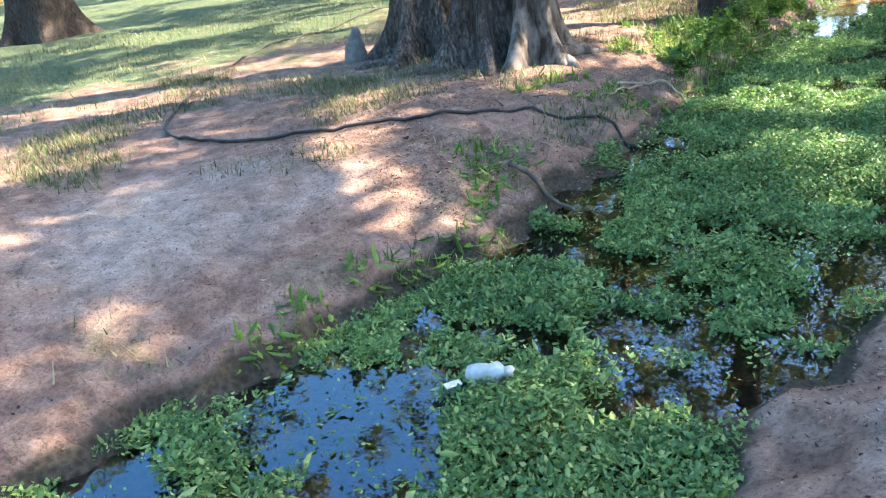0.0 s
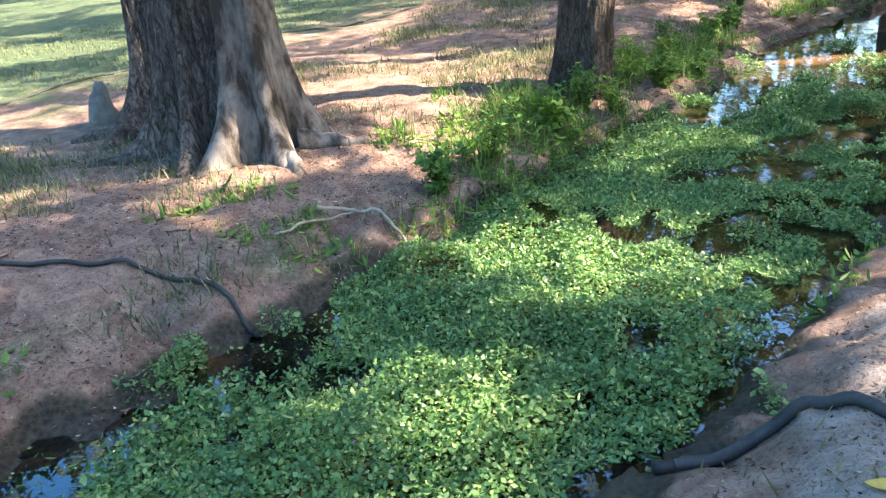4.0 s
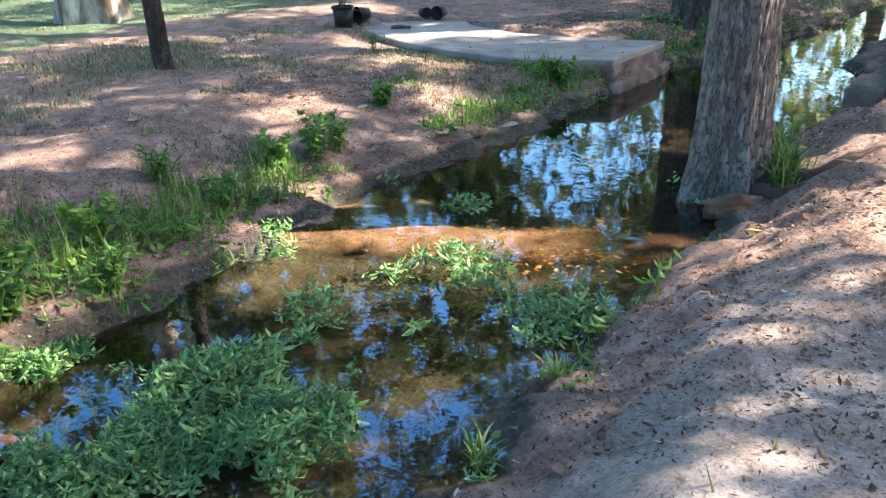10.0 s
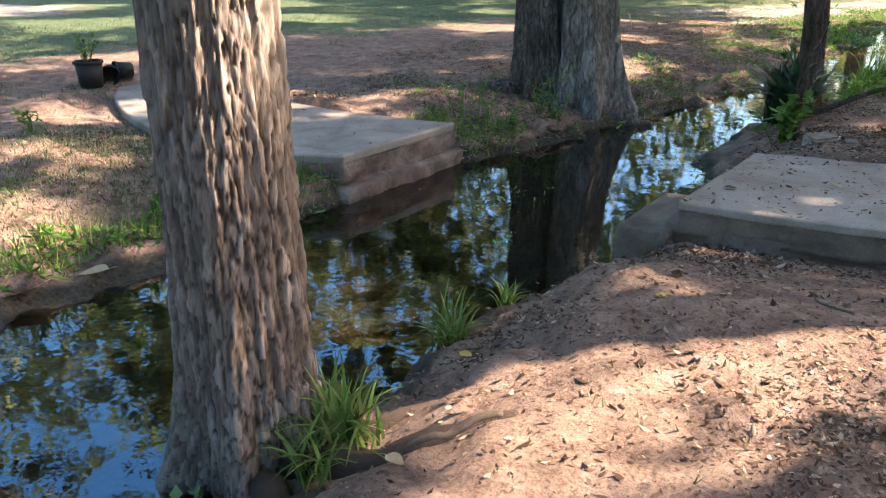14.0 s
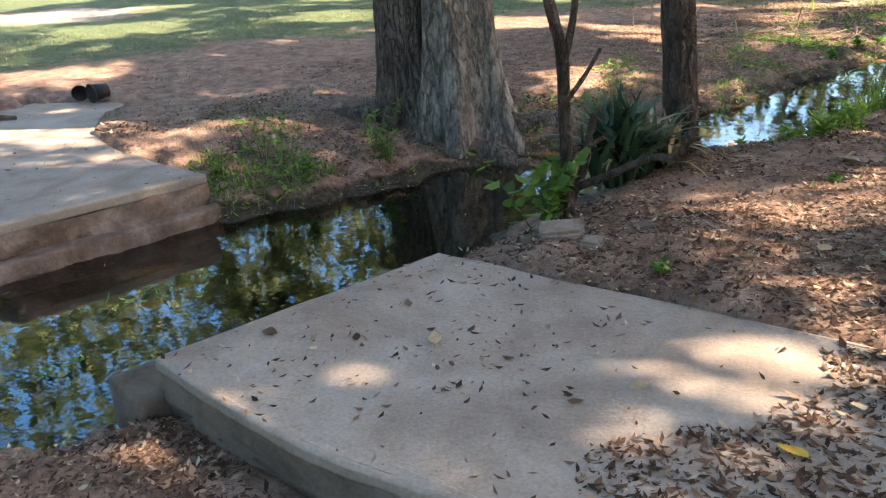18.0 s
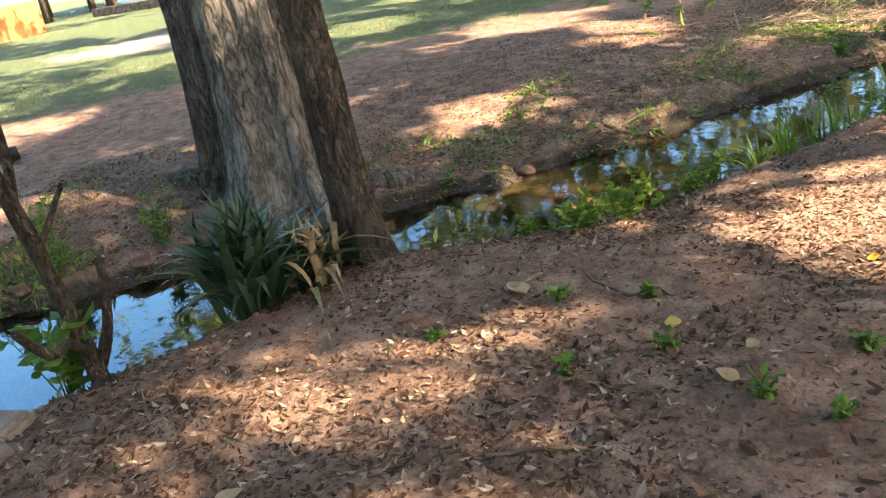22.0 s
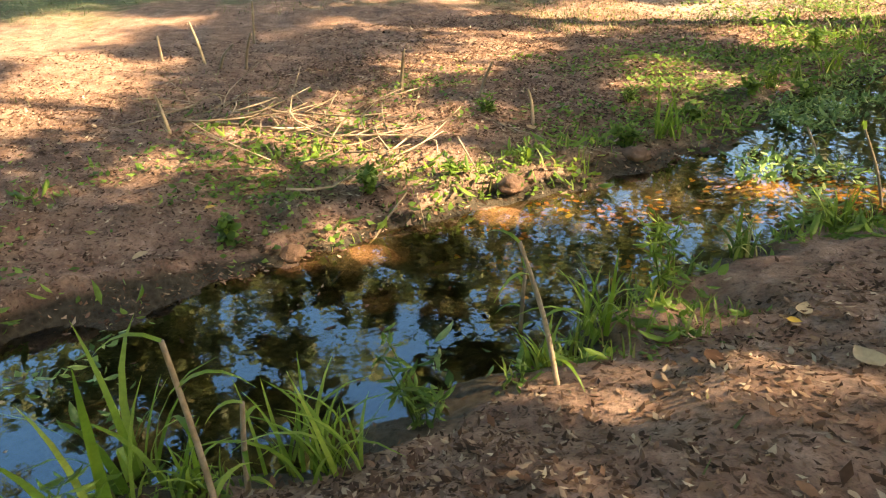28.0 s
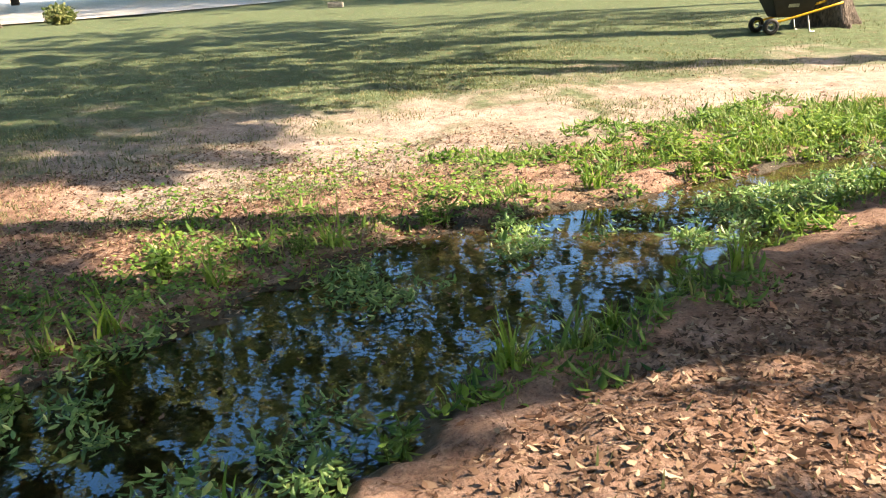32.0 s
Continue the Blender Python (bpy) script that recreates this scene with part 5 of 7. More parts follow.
def nursery_pot(label, at, r=0.13, h=0.25, planted=False, seed=0):
    pot = thing("plant_pot", label, "plant pot", at, "black nursery pots")
    placed("pot_body", mesh_of("pot_body", *revolved([(0.0, 0.004), (r * 0.8, 0.0), (r * 0.98, h * 0.92), (r * 0.95, h * 0.92), (r * 0.77, 0.012), (0.0, 0.016)]), BLACK_PLASTIC, True), pot)
    placed("rim", mesh_of("rim", *revolved([(r * 0.94, h * 0.9), (r * 1.06, h * 0.9), (r * 1.07, h), (r * 0.97, h), (r * 0.94, h * 0.93)]), BLACK_PLASTIC, True), pot)
    if planted:
        gen = np.random.default_rng(seed)
        placed("soil", mesh_of("soil", *revolved([(0.0, h * 0.86), (r * 0.5, h * 0.87), (r * 0.95, h * 0.84)]), POTTING, True), pot)
        tips = []
        for i in range(7):
            a, ln = gen.uniform(0, 6.28), gen.uniform(0.16, 0.36)
            tip = np.array((math.cos(a) * 0.11, math.sin(a) * 0.11, h * 0.85 + ln))
            line = sampled([(0.02 * math.cos(a), 0.02 * math.sin(a), h * 0.85), tip * (0.5, 0.5, 0) + (0, 0, h * 0.85 + ln * 0.6), tip], 3)
            placed("stem", mesh_of("stem", *tube(line, np.linspace(0.006, 0.003, len(line)), 5), TWIG, True), pot)
            tips.append(line)
        at2 = np.concatenate([ln[2:] for ln in tips]).repeat(3, 0)
        at2 = at2 + gen.normal(0, 0.02, at2.shape)
        placed("foliage", mesh_of("foliage", *strewn(*OVAL, at2, *turned(len(at2), 0.6, gen, gen.uniform(0.025, 0.05, len(at2)))), WEED), pot)
    return pot


nursery_pot("black nursery pot with a thin twiggy shrub by the landing", pose(4.29, 16.94, gz(4.29, 16.94), 0, 0, 0), 0.14, 0.27, True, 3)
for x, y, r, h, rx, rz, text in [(4.38, 17.22, 0.1, 0.18, 96, 20, "empty black nursery pot tipped on its side"), (4.58, 17.3, 0.095, 0.18, 88, -50, "empty black nursery pot tipped on its side"),
                                 (5.3, 17.62, 0.075, 0.13, 92, 35, "small dusty brown-black nursery pot tipped beside the slab"), (5.58, 17.66, 0.09, 0.17, 90, -25, "empty black nursery pot tipped on its side")]:
    nursery_pot(text, pose(x, y, max(gz(x, y), -0.03) + r * 0.9, rx, 0, rz), r, h)
stick([(4.93, 16.82, -0.015), (5.05, 16.8, 0.0), (5.17, 16.84, -0.015)], 0.03, 0.02, "dark wet rag-like stick on the concrete", TWIG)

# ---- litter in the stream ----
bottle = thing("plastic_bottle", "crushed dirty white plastic bottle among the watercress", "bottle", pose(-0.06, 2.58, -0.26, 70, 12, 50) @ Matrix.Scale(1.25, 4))
placed("body", mesh_of("body", *revolved([(0.0, -0.06), (0.03, -0.06), (0.034, -0.02), (0.028, 0.02), (0.034, 0.05), (0.016, 0.075), (0.014, 0.09), (0.0, 0.09)], 14), WHITE_PLASTIC, True), bottle)
placed("cap", mesh_of("cap", *revolved([(0.0, 0.09), (0.017, 0.09), (0.017, 0.105), (0.0, 0.106)], 14), WHITE_PLASTIC, True), bottle)
block("plastic_scrap", "small white plastic scrap beside the bottle", "litter", (0.07, 0.03, 0.006), pose(-0.19, 2.54, -0.27, 15, 5, 30), WHITE_PLASTIC)
flower = thing("flower", "small pink flower on the muddy edge", "flower", pose(1.62, 3.02, gz(1.62, 3.02) + 0.04))
for a in range(5):
    placed("petal", mesh_of("petal", *strewn(*OVAL, np.zeros((1, 3)), *[np.array([w]) for w in ((-0.03 * math.sin(a * 1.257), 0.03 * math.cos(a * 1.257), 0), (0.035 * math.cos(a * 1.257), 0.035 * math.sin(a * 1.257), 0.012), (0, 0, 0.03))]), PINK), flower)

# ---- garden cart ----
def garden_cart(at):
    cart = thing("garden_cart", "black garden tipping cart with yellow frame parked by a tree", "garden cart", at)
    tub = bmesh.new()
    v, f = revolved([(0.0, 0.0), (0.22, 0.0), (0.36, 0.34), (0.39, 0.36), (0.34, 0.345), (0.2, 0.03), (0.0, 0.03)], 4)
    v = v @ np.array([[math.cos(0.785), math.sin(0.785), 0], [-math.sin(0.785), math.cos(0.785), 0], [0, 0, 1]])
    v = v * (1.9, 1.3, 1.15) + (0, 0, 0.3)
    vs = [tub.verts.new(p) for p in v]
    for q in f:
        tub.faces.new([vs[i] for i in dict.fromkeys(q.tolist())])
    bmesh.ops.remove_doubles(tub, verts=tub.verts, dist=0.001)
    bmesh.ops.bevel(tub, geom=tub.edges[:], offset=0.012, segments=2, affect="EDGES")
    body = part("tub", tub, BLACK_PLASTIC, cart)
    plate = bmesh.new()
    bmesh.ops.create_cube(plate, size=1)
    bmesh.ops.scale(plate, vec=(0.2, 0.006, 0.06), verts=plate.verts)
    bmesh.ops.rotate(plate, verts=plate.verts, matrix=Matrix.Rotation(0.35, 3, "X"))
    bmesh.ops.translate(plate, vec=(-0.1, -0.42, 0.52), verts=plate.verts)
    part("name_plate", plate, STEEL, body, "worn grey plate")
    for s in (-1, 1):
        wheel = placed("wheel", mesh_of("wheel", *revolved([(0.06, -0.02), (0.07, -0.03), (0.085, -0.02), (0.085, 0.02), (0.07, 0.03), (0.06, 0.02)], 20), STEEL, True), cart, at=pose(-0.45, s * 0.3, 0.15, 90))
        placed("tyre", mesh_of("tyre", *revolved([(0.085, -0.035), (0.13, -0.045), (0.15, -0.02), (0.15, 0.02), (0.13, 0.045), (0.085, 0.035)], 24), BLACK_PLASTIC, True), wheel)
        placed("handle", mesh_of("handle", *tube(sampled([(-0.5, s * 0.28, 0.2), (0.0, s * 0.3, 0.3), (0.9, s * 0.3, 0.52)], 4), 0.022, 8), YELLOW_PAINT, True), cart, "yellow painted bar")
        placed("leg", mesh_of("leg", *tube([(0.25, s * 0.28, 0.36), (0.32, s * 0.28, 0.02), (0.42, s * 0.28, 0.02)], 0.014, 6), STEEL, True), cart)
    placed("axle", mesh_of("axle", *tube([(-0.45, -0.3, 0.15), (-0.45, 0.3, 0.15)], 0.012, 6), STEEL), cart)


garden_cart(pose(20.85, 35.7, gz(20.85, 35.7), 0, 0, 14) @ Matrix.Scale(0.88, 4))

# ---- far edge of the lawn ----
def far_wall():
    w = thing("low_wall", "low weathered grey boundary wall across the far lawn", "wall")
    for i in range(9):
        x = -26 + i * 2.0
        b = prism([(x, 44.0 - i * 0.05), (x + 1.98, 43.95 - i * 0.05), (x + 1.98, 44.3 - i * 0.05), (x, 44.35 - i * 0.05)], -0.2, 0.42, 0.01, i, 0.03)
        part("block", b, OLD_CONCRETE, w)


far_wall()


def shrub(x, y, r, seed, mat=CROWN, label="small round dark shrub in front of the wall"):
    gen = np.random.default_rng(seed)
    z = gz(x, y)
    s = thing("shrub", label, "shrub", pose(x, y, z), "shrubs by the wall")
    placed("stem", mesh_of("stem", *tube([(0, 0, -0.05), (0.02, 0, r * 0.5), (0, 0.03, r)], (0.04, 0.03, 0.01), 6), TWIG), s)
    n = 700
    p = gen.normal(0, 1, (n, 3))
    p = p / np.linalg.norm(p, axis=1)[:, None] * gen.uniform(0.5, 1.1, (n, 1)) * (r, r, r * 0.75)
    p[:, 2] = np.abs(p[:, 2] + r * 0.55)
    placed("foliage", mesh_of("foliage", *strewn(*OVAL, p, *turned(n, 0.7, gen, gen.uniform(0.1, 0.2, n))), mat), s)


for i, (x, y, r) in enumerate([(-8.3, 42.6, 0.45), (-7.3, 42.6, 0.5), (-6.0, 42.8, 0.45), (-5.2, 42.5, 0.55), (-1.0, 47.5, 0.5), (-4.6, 42.7, 0.4)]):
    shrub(x, y, r, 40 + i)

crate = thing("blue_container", "blue and white covered container beyond the lawn", "container", pose(-6.0, 45.5, 0.0, 0, 0, -3))
part("box", prism([(-1.0, -0.5), (1.0, -0.5), (1.0, 0.5), (-1.0, 0.5)], -0.2, 0.95, 0.0, 1, 0.03), BLUE_PAINT, crate)
part("lid", prism([(-1.15, -0.6), (1.05, -0.6), (1.05, 0.6), (-1.15, 0.6)], 0.954, 1.15, 0.0, 2, 0.03), WHITE_PAINT, crate, "white lid")
for k in range(3):
    part("rib", prism([(-0.6 + k * 0.6 - 0.03, -0.54), (-0.6 + k * 0.6 + 0.03, -0.54), (-0.6 + k * 0.6 + 0.03, -0.503), (-0.6 + k * 0.6 - 0.03, -0.503)], 0.05, 0.9, 0.0, 3, 0.005), BLUE_PAINT, crate)

shed = thing("low_building", "low orange and white building at the edge of the park", "building", pose(-24, 34.0, 0, 0, 0, 22))
part("wall", prism([(-4, -2), (4, -2), (4, 2), (-4, 2)], -0.3, 1.5, 0.0, 1, 0.02), ORANGE_PAINT, shed, "faded orange wall")
part("upper_wall", prism([(-3.98, -1.98), (3.98, -1.98), (3.98, 1.98), (-3.98, 1.98)], 1.504, 2.6, 0.0, 1, 0.02), WHITE_PAINT, shed, "white upper wall")
part("roof", prism([(-4.4, -2.5), (4.4, -2.5), (4.4, 2.4), (-4.4, 2.4)], 2.604, 2.8, 0.0, 2, 0.02), ROOF_GREY, shed)
for k in range(3):
    w = part("window", prism([(-2.9 + k * 2.4, -2.03), (-1.7 + k * 2.4, -2.03), (-1.7 + k * 2.4, -1.99), (-2.9 + k * 2.4, -1.99)], 1.65, 2.35, 0.0, 3, 0.004), BLACK_PLASTIC, shed, "dark window")
block("log_seat", "short pale log lying at the far edge of the lawn", "log", (0.5, 0.2, 0.18), pose(9.6, 46.5, 0.12, 0, 0, 10), STONE)
lot_v = [(-60, 40), (-14, 41.5), (-6, 46.5), (0, 50.5), (4, 58), (-20, 95), (-60, 110)]
tagged(placed("road", mesh_of("road", np.array([(x, y, gz(x, y) + 0.05) for x, y in lot_v]), np.array([(0, 1, 2), (0, 2, 6), (2, 5, 6), (2, 3, 5), (3, 4, 5)]), GRAVEL)), "pale sunlit gravel road beyond the lawn", "road", kind="structure")

# ---- plants that can be told apart ----
def strap_plant(at, leaves, long, seed, label, mat=STRAP, name="strap_leaf_plant", category="plant", wide=0.026, group=""):
    """A clump of long arching leaves; each leaf a part."""
    gen = np.random.default_rng(seed)
    t = thing(name, label, category, at, group)
    shapes = []
    for i in range(6):
        ln, droop = long * gen.uniform(0.7, 1.1), gen.uniform(0.3, 1.0)
        k = np.linspace(0, 1, 8)
        out, up = ln * (0.25 * k + 0.55 * droop * k ** 2), ln * (0.9 * k - 0.75 * droop * k ** 2.2)
        w = wide * (0.55 + 0.9 * k * (1 - k) * 2) * (1 - k ** 3)
        v = np.concatenate([np.c_[out, w, up + 0.25 * w], np.c_[out, 0 * w, up], np.c_[out, -w, up + 0.25 * w]])
        j = np.arange(7)
        f = np.concatenate([np.stack([j, j + 1, j + 9, j + 8], -1), np.stack([j + 8, j + 9, j + 17, j + 16], -1)])
        shapes.append(mesh_of("leaf", v, f, mat, True))
    for i in range(leaves):
        a = gen.uniform(0, 360)
        o = gen.normal(0, long * 0.07, 2)
        placed("leaf", shapes[i % 6], t, at=pose(o[0], o[1], 0, gen.normal(0, 6), -gen.uniform(-8, 42), a) @ Matrix.Scale(gen.uniform(0.7, 1.15), 4))
    return t


def tuft(at, seed, label, blades=60, long=0.25, mat=BLADE, name="grass_tuft", category="grass tuft", group="", wide=0.006, droop=1.0):
    """A tuft of arching blades; each blade a part."""
    gen = np.random.default_rng(seed)
    t = thing(name, label, category, at, group)
    shapes = []
    k, j = np.linspace(0, 1, 6), np.arange(5)
    for i in range(7):
        dr = droop * (0.2 + 0.8 * i / 6)
        out, up = long * (0.2 * k + 0.5 * dr * k ** 2), long * (0.95 * k - 0.6 * dr * k ** 2.3)
        w = wide * (1 - k ** 2) + 0.0006
        shapes.append(mesh_of("blade", np.concatenate([np.c_[out, w, up], np.c_[out, -w, up]]), np.stack([j, j + 1, j + 7, j + 6], -1), mat, True))
    for i in range(blades):
        ox, oy = gen.normal(0, long * 0.12, 2)
        placed("blade", shapes[i % 7], t, at=pose(ox, oy, -0.01, gen.normal(0, 5), gen.normal(0, 6), gen.uniform(0, 360)) @ Matrix.Scale(gen.uniform(0.5, 1.15), 4))
    return t


def leafy_weed(at, seed, label, stems=8, high=0.3, leaf=0.05, mat=WEED, shape=OVAL, name="weed", category="weed", group="", per=14):
    gen = np.random.default_rng(seed)
    t = thing(name, label, category, at, group)
    lines = []
    for i in range(stems):
        a, h = gen.uniform(0, 2 * math.pi), high * gen.uniform(0.5, 1.1)
        o = gen.normal(0, high * 0.16, 2)
        tip = (o[0] + math.cos(a) * h * 0.35, o[1] + math.sin(a) * h * 0.35, h)
        lines.append(sampled([(o[0] * 0.5, o[1] * 0.5, -0.02), (o[0] + (tip[0] - o[0]) * 0.35, o[1] + (tip[1] - o[1]) * 0.35, h * 0.6), tip], 4))
    for p in lines:
        placed("stem", mesh_of("stem", *tube(p, np.linspace(0.004, 0.0015, len(p)), 4, caps=False), mat), t)
    at2 = np.concatenate([p[gen.integers(2, len(p), per)] for p in lines])
    n = len(at2)
    ax, ay, az = turned(n, 0.45, gen, leaf * gen.uniform(0.6, 1.3, n))
    placed("foliage", mesh_of("foliage", *strewn(*shape, at2, ax, ay, az), mat), t)
    return t


def standing(x, y, rz=0.0, low=WATER_Z - 0.06):
    return pose(x, y, max(gz(x, y), low), 0, 0, rz)


strap_plant(pose(10.82, 15.3, gz(10.82, 15.3)), 210, 0.68, 4, "large clump of dark green strap leaves below a tree")
strap_plant(pose(11.0, 15.5, gz(11.0, 15.5)), 70, 0.58, 5, "smaller clump of dark strap leaves over the water")

strap_plant(pose(11.08, 15.5, gz(11.08, 15.5)), 38, 0.46, 15, "withered pale strap leaves drooping at the foot of the tree", TAN_LEAF, "withered_leaves", wide=0.016)


def pruned_sapling():
    s = thing("pruned_sapling", "pruned bare sapling with cut forked stubs", "sapling", pose(10.6, 14.6, gz(10.6, 14.6)))
    main = sampled([(0, 0, -0.05), (0.0, -0.02, 0.3), (-0.01, -0.04, 0.62), (-0.02, -0.06, 0.85), (-0.08, -0.08, 1.12), (-0.11, -0.1, 1.32), (-0.16, -0.12, 1.5), (-0.17, -0.14, 1.75)], 4)
    placed("stem", mesh_of("stem", *tube(main, np.linspace(0.036, 0.02, len(main)), 9, 0.16), DARK_BARK, True), s)
    for pts, r in (([(-0.015, -0.055, 0.78), (0.03, -0.03, 0.98), (0.05, -0.02, 1.22), (0.09, -0.01, 1.27)], 0.018), ([(0.05, -0.02, 1.2), (0.01, -0.04, 1.27)], 0.016), ([(0, 0, 0.06), (0.07, 0.06, 0.24), (0.1, 0.09, 0.4), (0.12, 0.1, 0.52)], 0.024), ([(0.09, 0.08, 0.36), (0.17, 0.12, 0.4)], 0.015),
                   ([(0.0, 0, 0.16), (0.2, -0.14, 0.28), (0.4, -0.3, 0.42), (0.5, -0.42, 0.46), (0.56, -0.52, 0.6)], 0.02), ([(-0.01, -0.04, 0.6), (0.08, 0.0, 0.72), (0.15, 0.05, 0.84)], 0.013), ([(-0.11, -0.1, 1.32), (-0.15, -0.09, 1.22)], 0.01), ([(-0.16, -0.12, 1.5), (-0.23, -0.1, 1.52)], 0.014)):
        p = sampled(pts, 4)
        placed("branch", mesh_of("branch", *tube(p, np.linspace(r, r * 0.7, len(p)), 8, 0.16), DARK_BARK, True), s)


pruned_sapling()
leafy_weed(standing(10.5, 14.52), 6, "low plant with broad heart-shaped green leaves by the sapling", 13, 0.34, 0.085, WEED, OVAL, "broad_leaf_plant", "plant", per=9)
leafy_weed(standing(2.9, 8.55), 7, "bushy light green weed in front of the dark tree", 24, 0.34, 0.036, WEED, OVAL, "bush", "bush", per=26)
leafy_weed(standing(3.15, 8.6, 70), 8, "bushy light green weed in front of the dark tree", 20, 0.28, 0.036, LIME, OVAL, "bush", "bush", per=24)
for i, (x, y, h) in enumerate([(8.35, 15.95, 0.42), (8.15, 16.05, 0.3), (8.9, 16.45, 0.4), (9.05, 16.3, 0.25), (8.6, 15.8, 0.2), (7.95, 15.75, 0.25), (4.9, 14.6, 0.2)]):
    leafy_weed(standing(x, y, i * 40), 60 + i, "slender leafy weed on the litter-covered bank", 7, h, 0.055, WEED, LANCE, "weed", "weed", "weeds by the old tree", 16)
tuft(standing(7.78, 11.08), 3, "arching grass tuft growing between the cypress roots", 90, 0.36, wide=0.008)
tuft(standing(7.68, 10.96, 40), 4, "arching grass tuft growing between the cypress roots", 60, 0.28, wide=0.007)
tuft(standing(8.12, 12.05), 5, "pale green grass tuft at the water's edge", 80, 0.3)
tuft(standing(8.4, 12.4), 6, "small grass tuft at the water's edge", 40, 0.18)
tuft(standing(5.75, 8.55), 7, "small pale grass tuft on the path's edge", 45, 0.2)
tuft(standing(6.05, 8.95), 8, "small pale grass tuft on the path's edge", 30, 0.14)

# reedy grass and weeds on both edges downstream, and the green strip of the left bank
gen_e = np.random.default_rng(21)
edge_tufts = [(12.35, 17.5), (12.6, 17.85), (12.75, 18.1), (12.95, 18.4), (13.1, 18.6), (13.4, 19.05), (13.55, 19.3), (13.75, 19.5), (13.95, 19.75), (14.2, 20.0), (14.45, 20.35), (14.6, 20.6),
              (14.75, 20.95), (15.0, 21.3), (14.1, 19.7), (13.7, 19.15), (15.35, 21.75), (15.6, 21.95), (15.9, 22.2), (16.2, 22.5), (16.55, 23.05), (16.9, 23.5), (17.25, 24.1), (17.65, 24.55), (18.0, 25.0), (17.5, 24.25), (18.3, 25.2), (18.6, 25.9),
              (15.35, 24.3), (15.15, 24.1), (15.0, 23.7), (15.6, 24.9), (16.1, 25.4), (16.6, 26.0), (14.5, 22.6), (17.6, 26.6), (18.3, 27.1)]
for i, (x, y) in enumerate(edge_tufts):
    if i % 3 == 0:
        leafy_weed(standing(x, y, i * 37), 100 + i, "fresh green weed at the stream's edge", 6, gen_e.uniform(0.14, 0.28), 0.06, WEED if i % 2 else LIME, LANCE, "weed", "weed", "weeds along the stream", 14)
    else:
        tuft(standing(x, y, i * 37), 100 + i, "bright arching grass tuft at the stream's edge", 26, gen_e.uniform(0.18, 0.42), BLADE if i % 4 == 1 else LIME, group="grass tufts along the stream", wide=0.007)
tuft(standing(13.72, 19.2), 51, "tall broad-bladed grass with bent tips over the water", 12, 0.62, LIME, wide=0.014, droop=0.7)
tuft(standing(12.95, 18.55), 52, "tall broad-bladed grass with bent tips over the water", 12, 0.42, LIME, wide=0.01, droop=0.8)
tuft(standing(13.35, 19.0), 53, "tall broad-bladed grass with bent tips over the water", 10, 0.5, LIME, wide=0.011, droop=0.8)


for i, (x, y, h) in enumerate([(11.99, 17.13, 0.2), (11.8, 16.9, 0.18), (11.72, 16.7, 0.16), (12.43, 17.55, 0.24), (12.3, 17.42, 0.2), (12.58, 18.0, 0.2), (13.3, 18.85, 0.22), (13.5, 19.2, 0.2), (11.6, 16.62, 0.14), (12.15, 17.22, 0.14), (12.19, 16.6, 0.26), (12.02, 16.35, 0.24), (12.24, 16.27, 0.22), (11.95, 16.62, 0.22), (12.03, 16.18, 0.2)]):
    leafy_weed(standing(x, y, i * 71), 160 + i, "light green broad-leaved weed on the muddy edge", 7, h * 0.7, 0.045, LIME, OVAL, "weed", "weed", "weeds along the stream", 12)
tuft(standing(13.55, 19.55), 54, "tall broad-bladed grass with bent tips over the water", 14, 0.6, LIME, wide=0.013, droop=0.8)
tuft(standing(12.8, 18.4), 55, "tall broad-bladed grass with bent tips over the water", 12, 0.46, LIME, wide=0.011, droop=0.8)


def seed_stalk(x, y, h, lx, seed):
    gen = np.random.default_rng(seed)
    t = thing("seed_stalk", "pale broken reed stalk with bent leaves in the water", "reed", standing(x, y), "reed stalks")
    p = sampled([(0, 0, -0.02), (lx * 0.4, 0.01, h * 0.5), (lx, 0.02, h)], 4)
    placed("stalk", mesh_of("stalk", *tube(p, np.linspace(0.009, 0.006, len(p)), 6), PALE_TWIG, True), t)
    for i in range(4):
        a = gen.uniform(0, 6.28)
        k = np.linspace(0, 1, 6)
        ln = h * 0.45
        o = p[2 + i * 2]
        w = 0.007 * (1 - k ** 2) + 0.0008
        q = np.stack([o[0] + math.cos(a) * ln * k * 0.7, o[1] + math.sin(a) * ln * k * 0.7, o[2] + ln * (0.6 * k - 0.75 * k ** 2)], -1)
        sd = np.array((-math.sin(a), math.cos(a), 0))
        j = np.arange(5)
        placed("leaf", mesh_of("leaf", np.concatenate([q + sd * w[:, None], q - sd * w[:, None]]), np.stack([j, j + 1, j + 7, j + 6], -1), LIME), t)


for i, (x, y, h, lx) in enumerate([(14.0, 19.35, 0.5, -0.06), (14.55, 20.2, 0.45, -0.12), (14.3, 20.6, 0.3, 0.02), (15.55, 22.05, 0.4, -0.14), (13.9, 19.55, 0.3, 0.03), (15.3, 22.5, 0.25, -0.1)]):
    seed_stalk(x, y, h, lx, 30 + i)

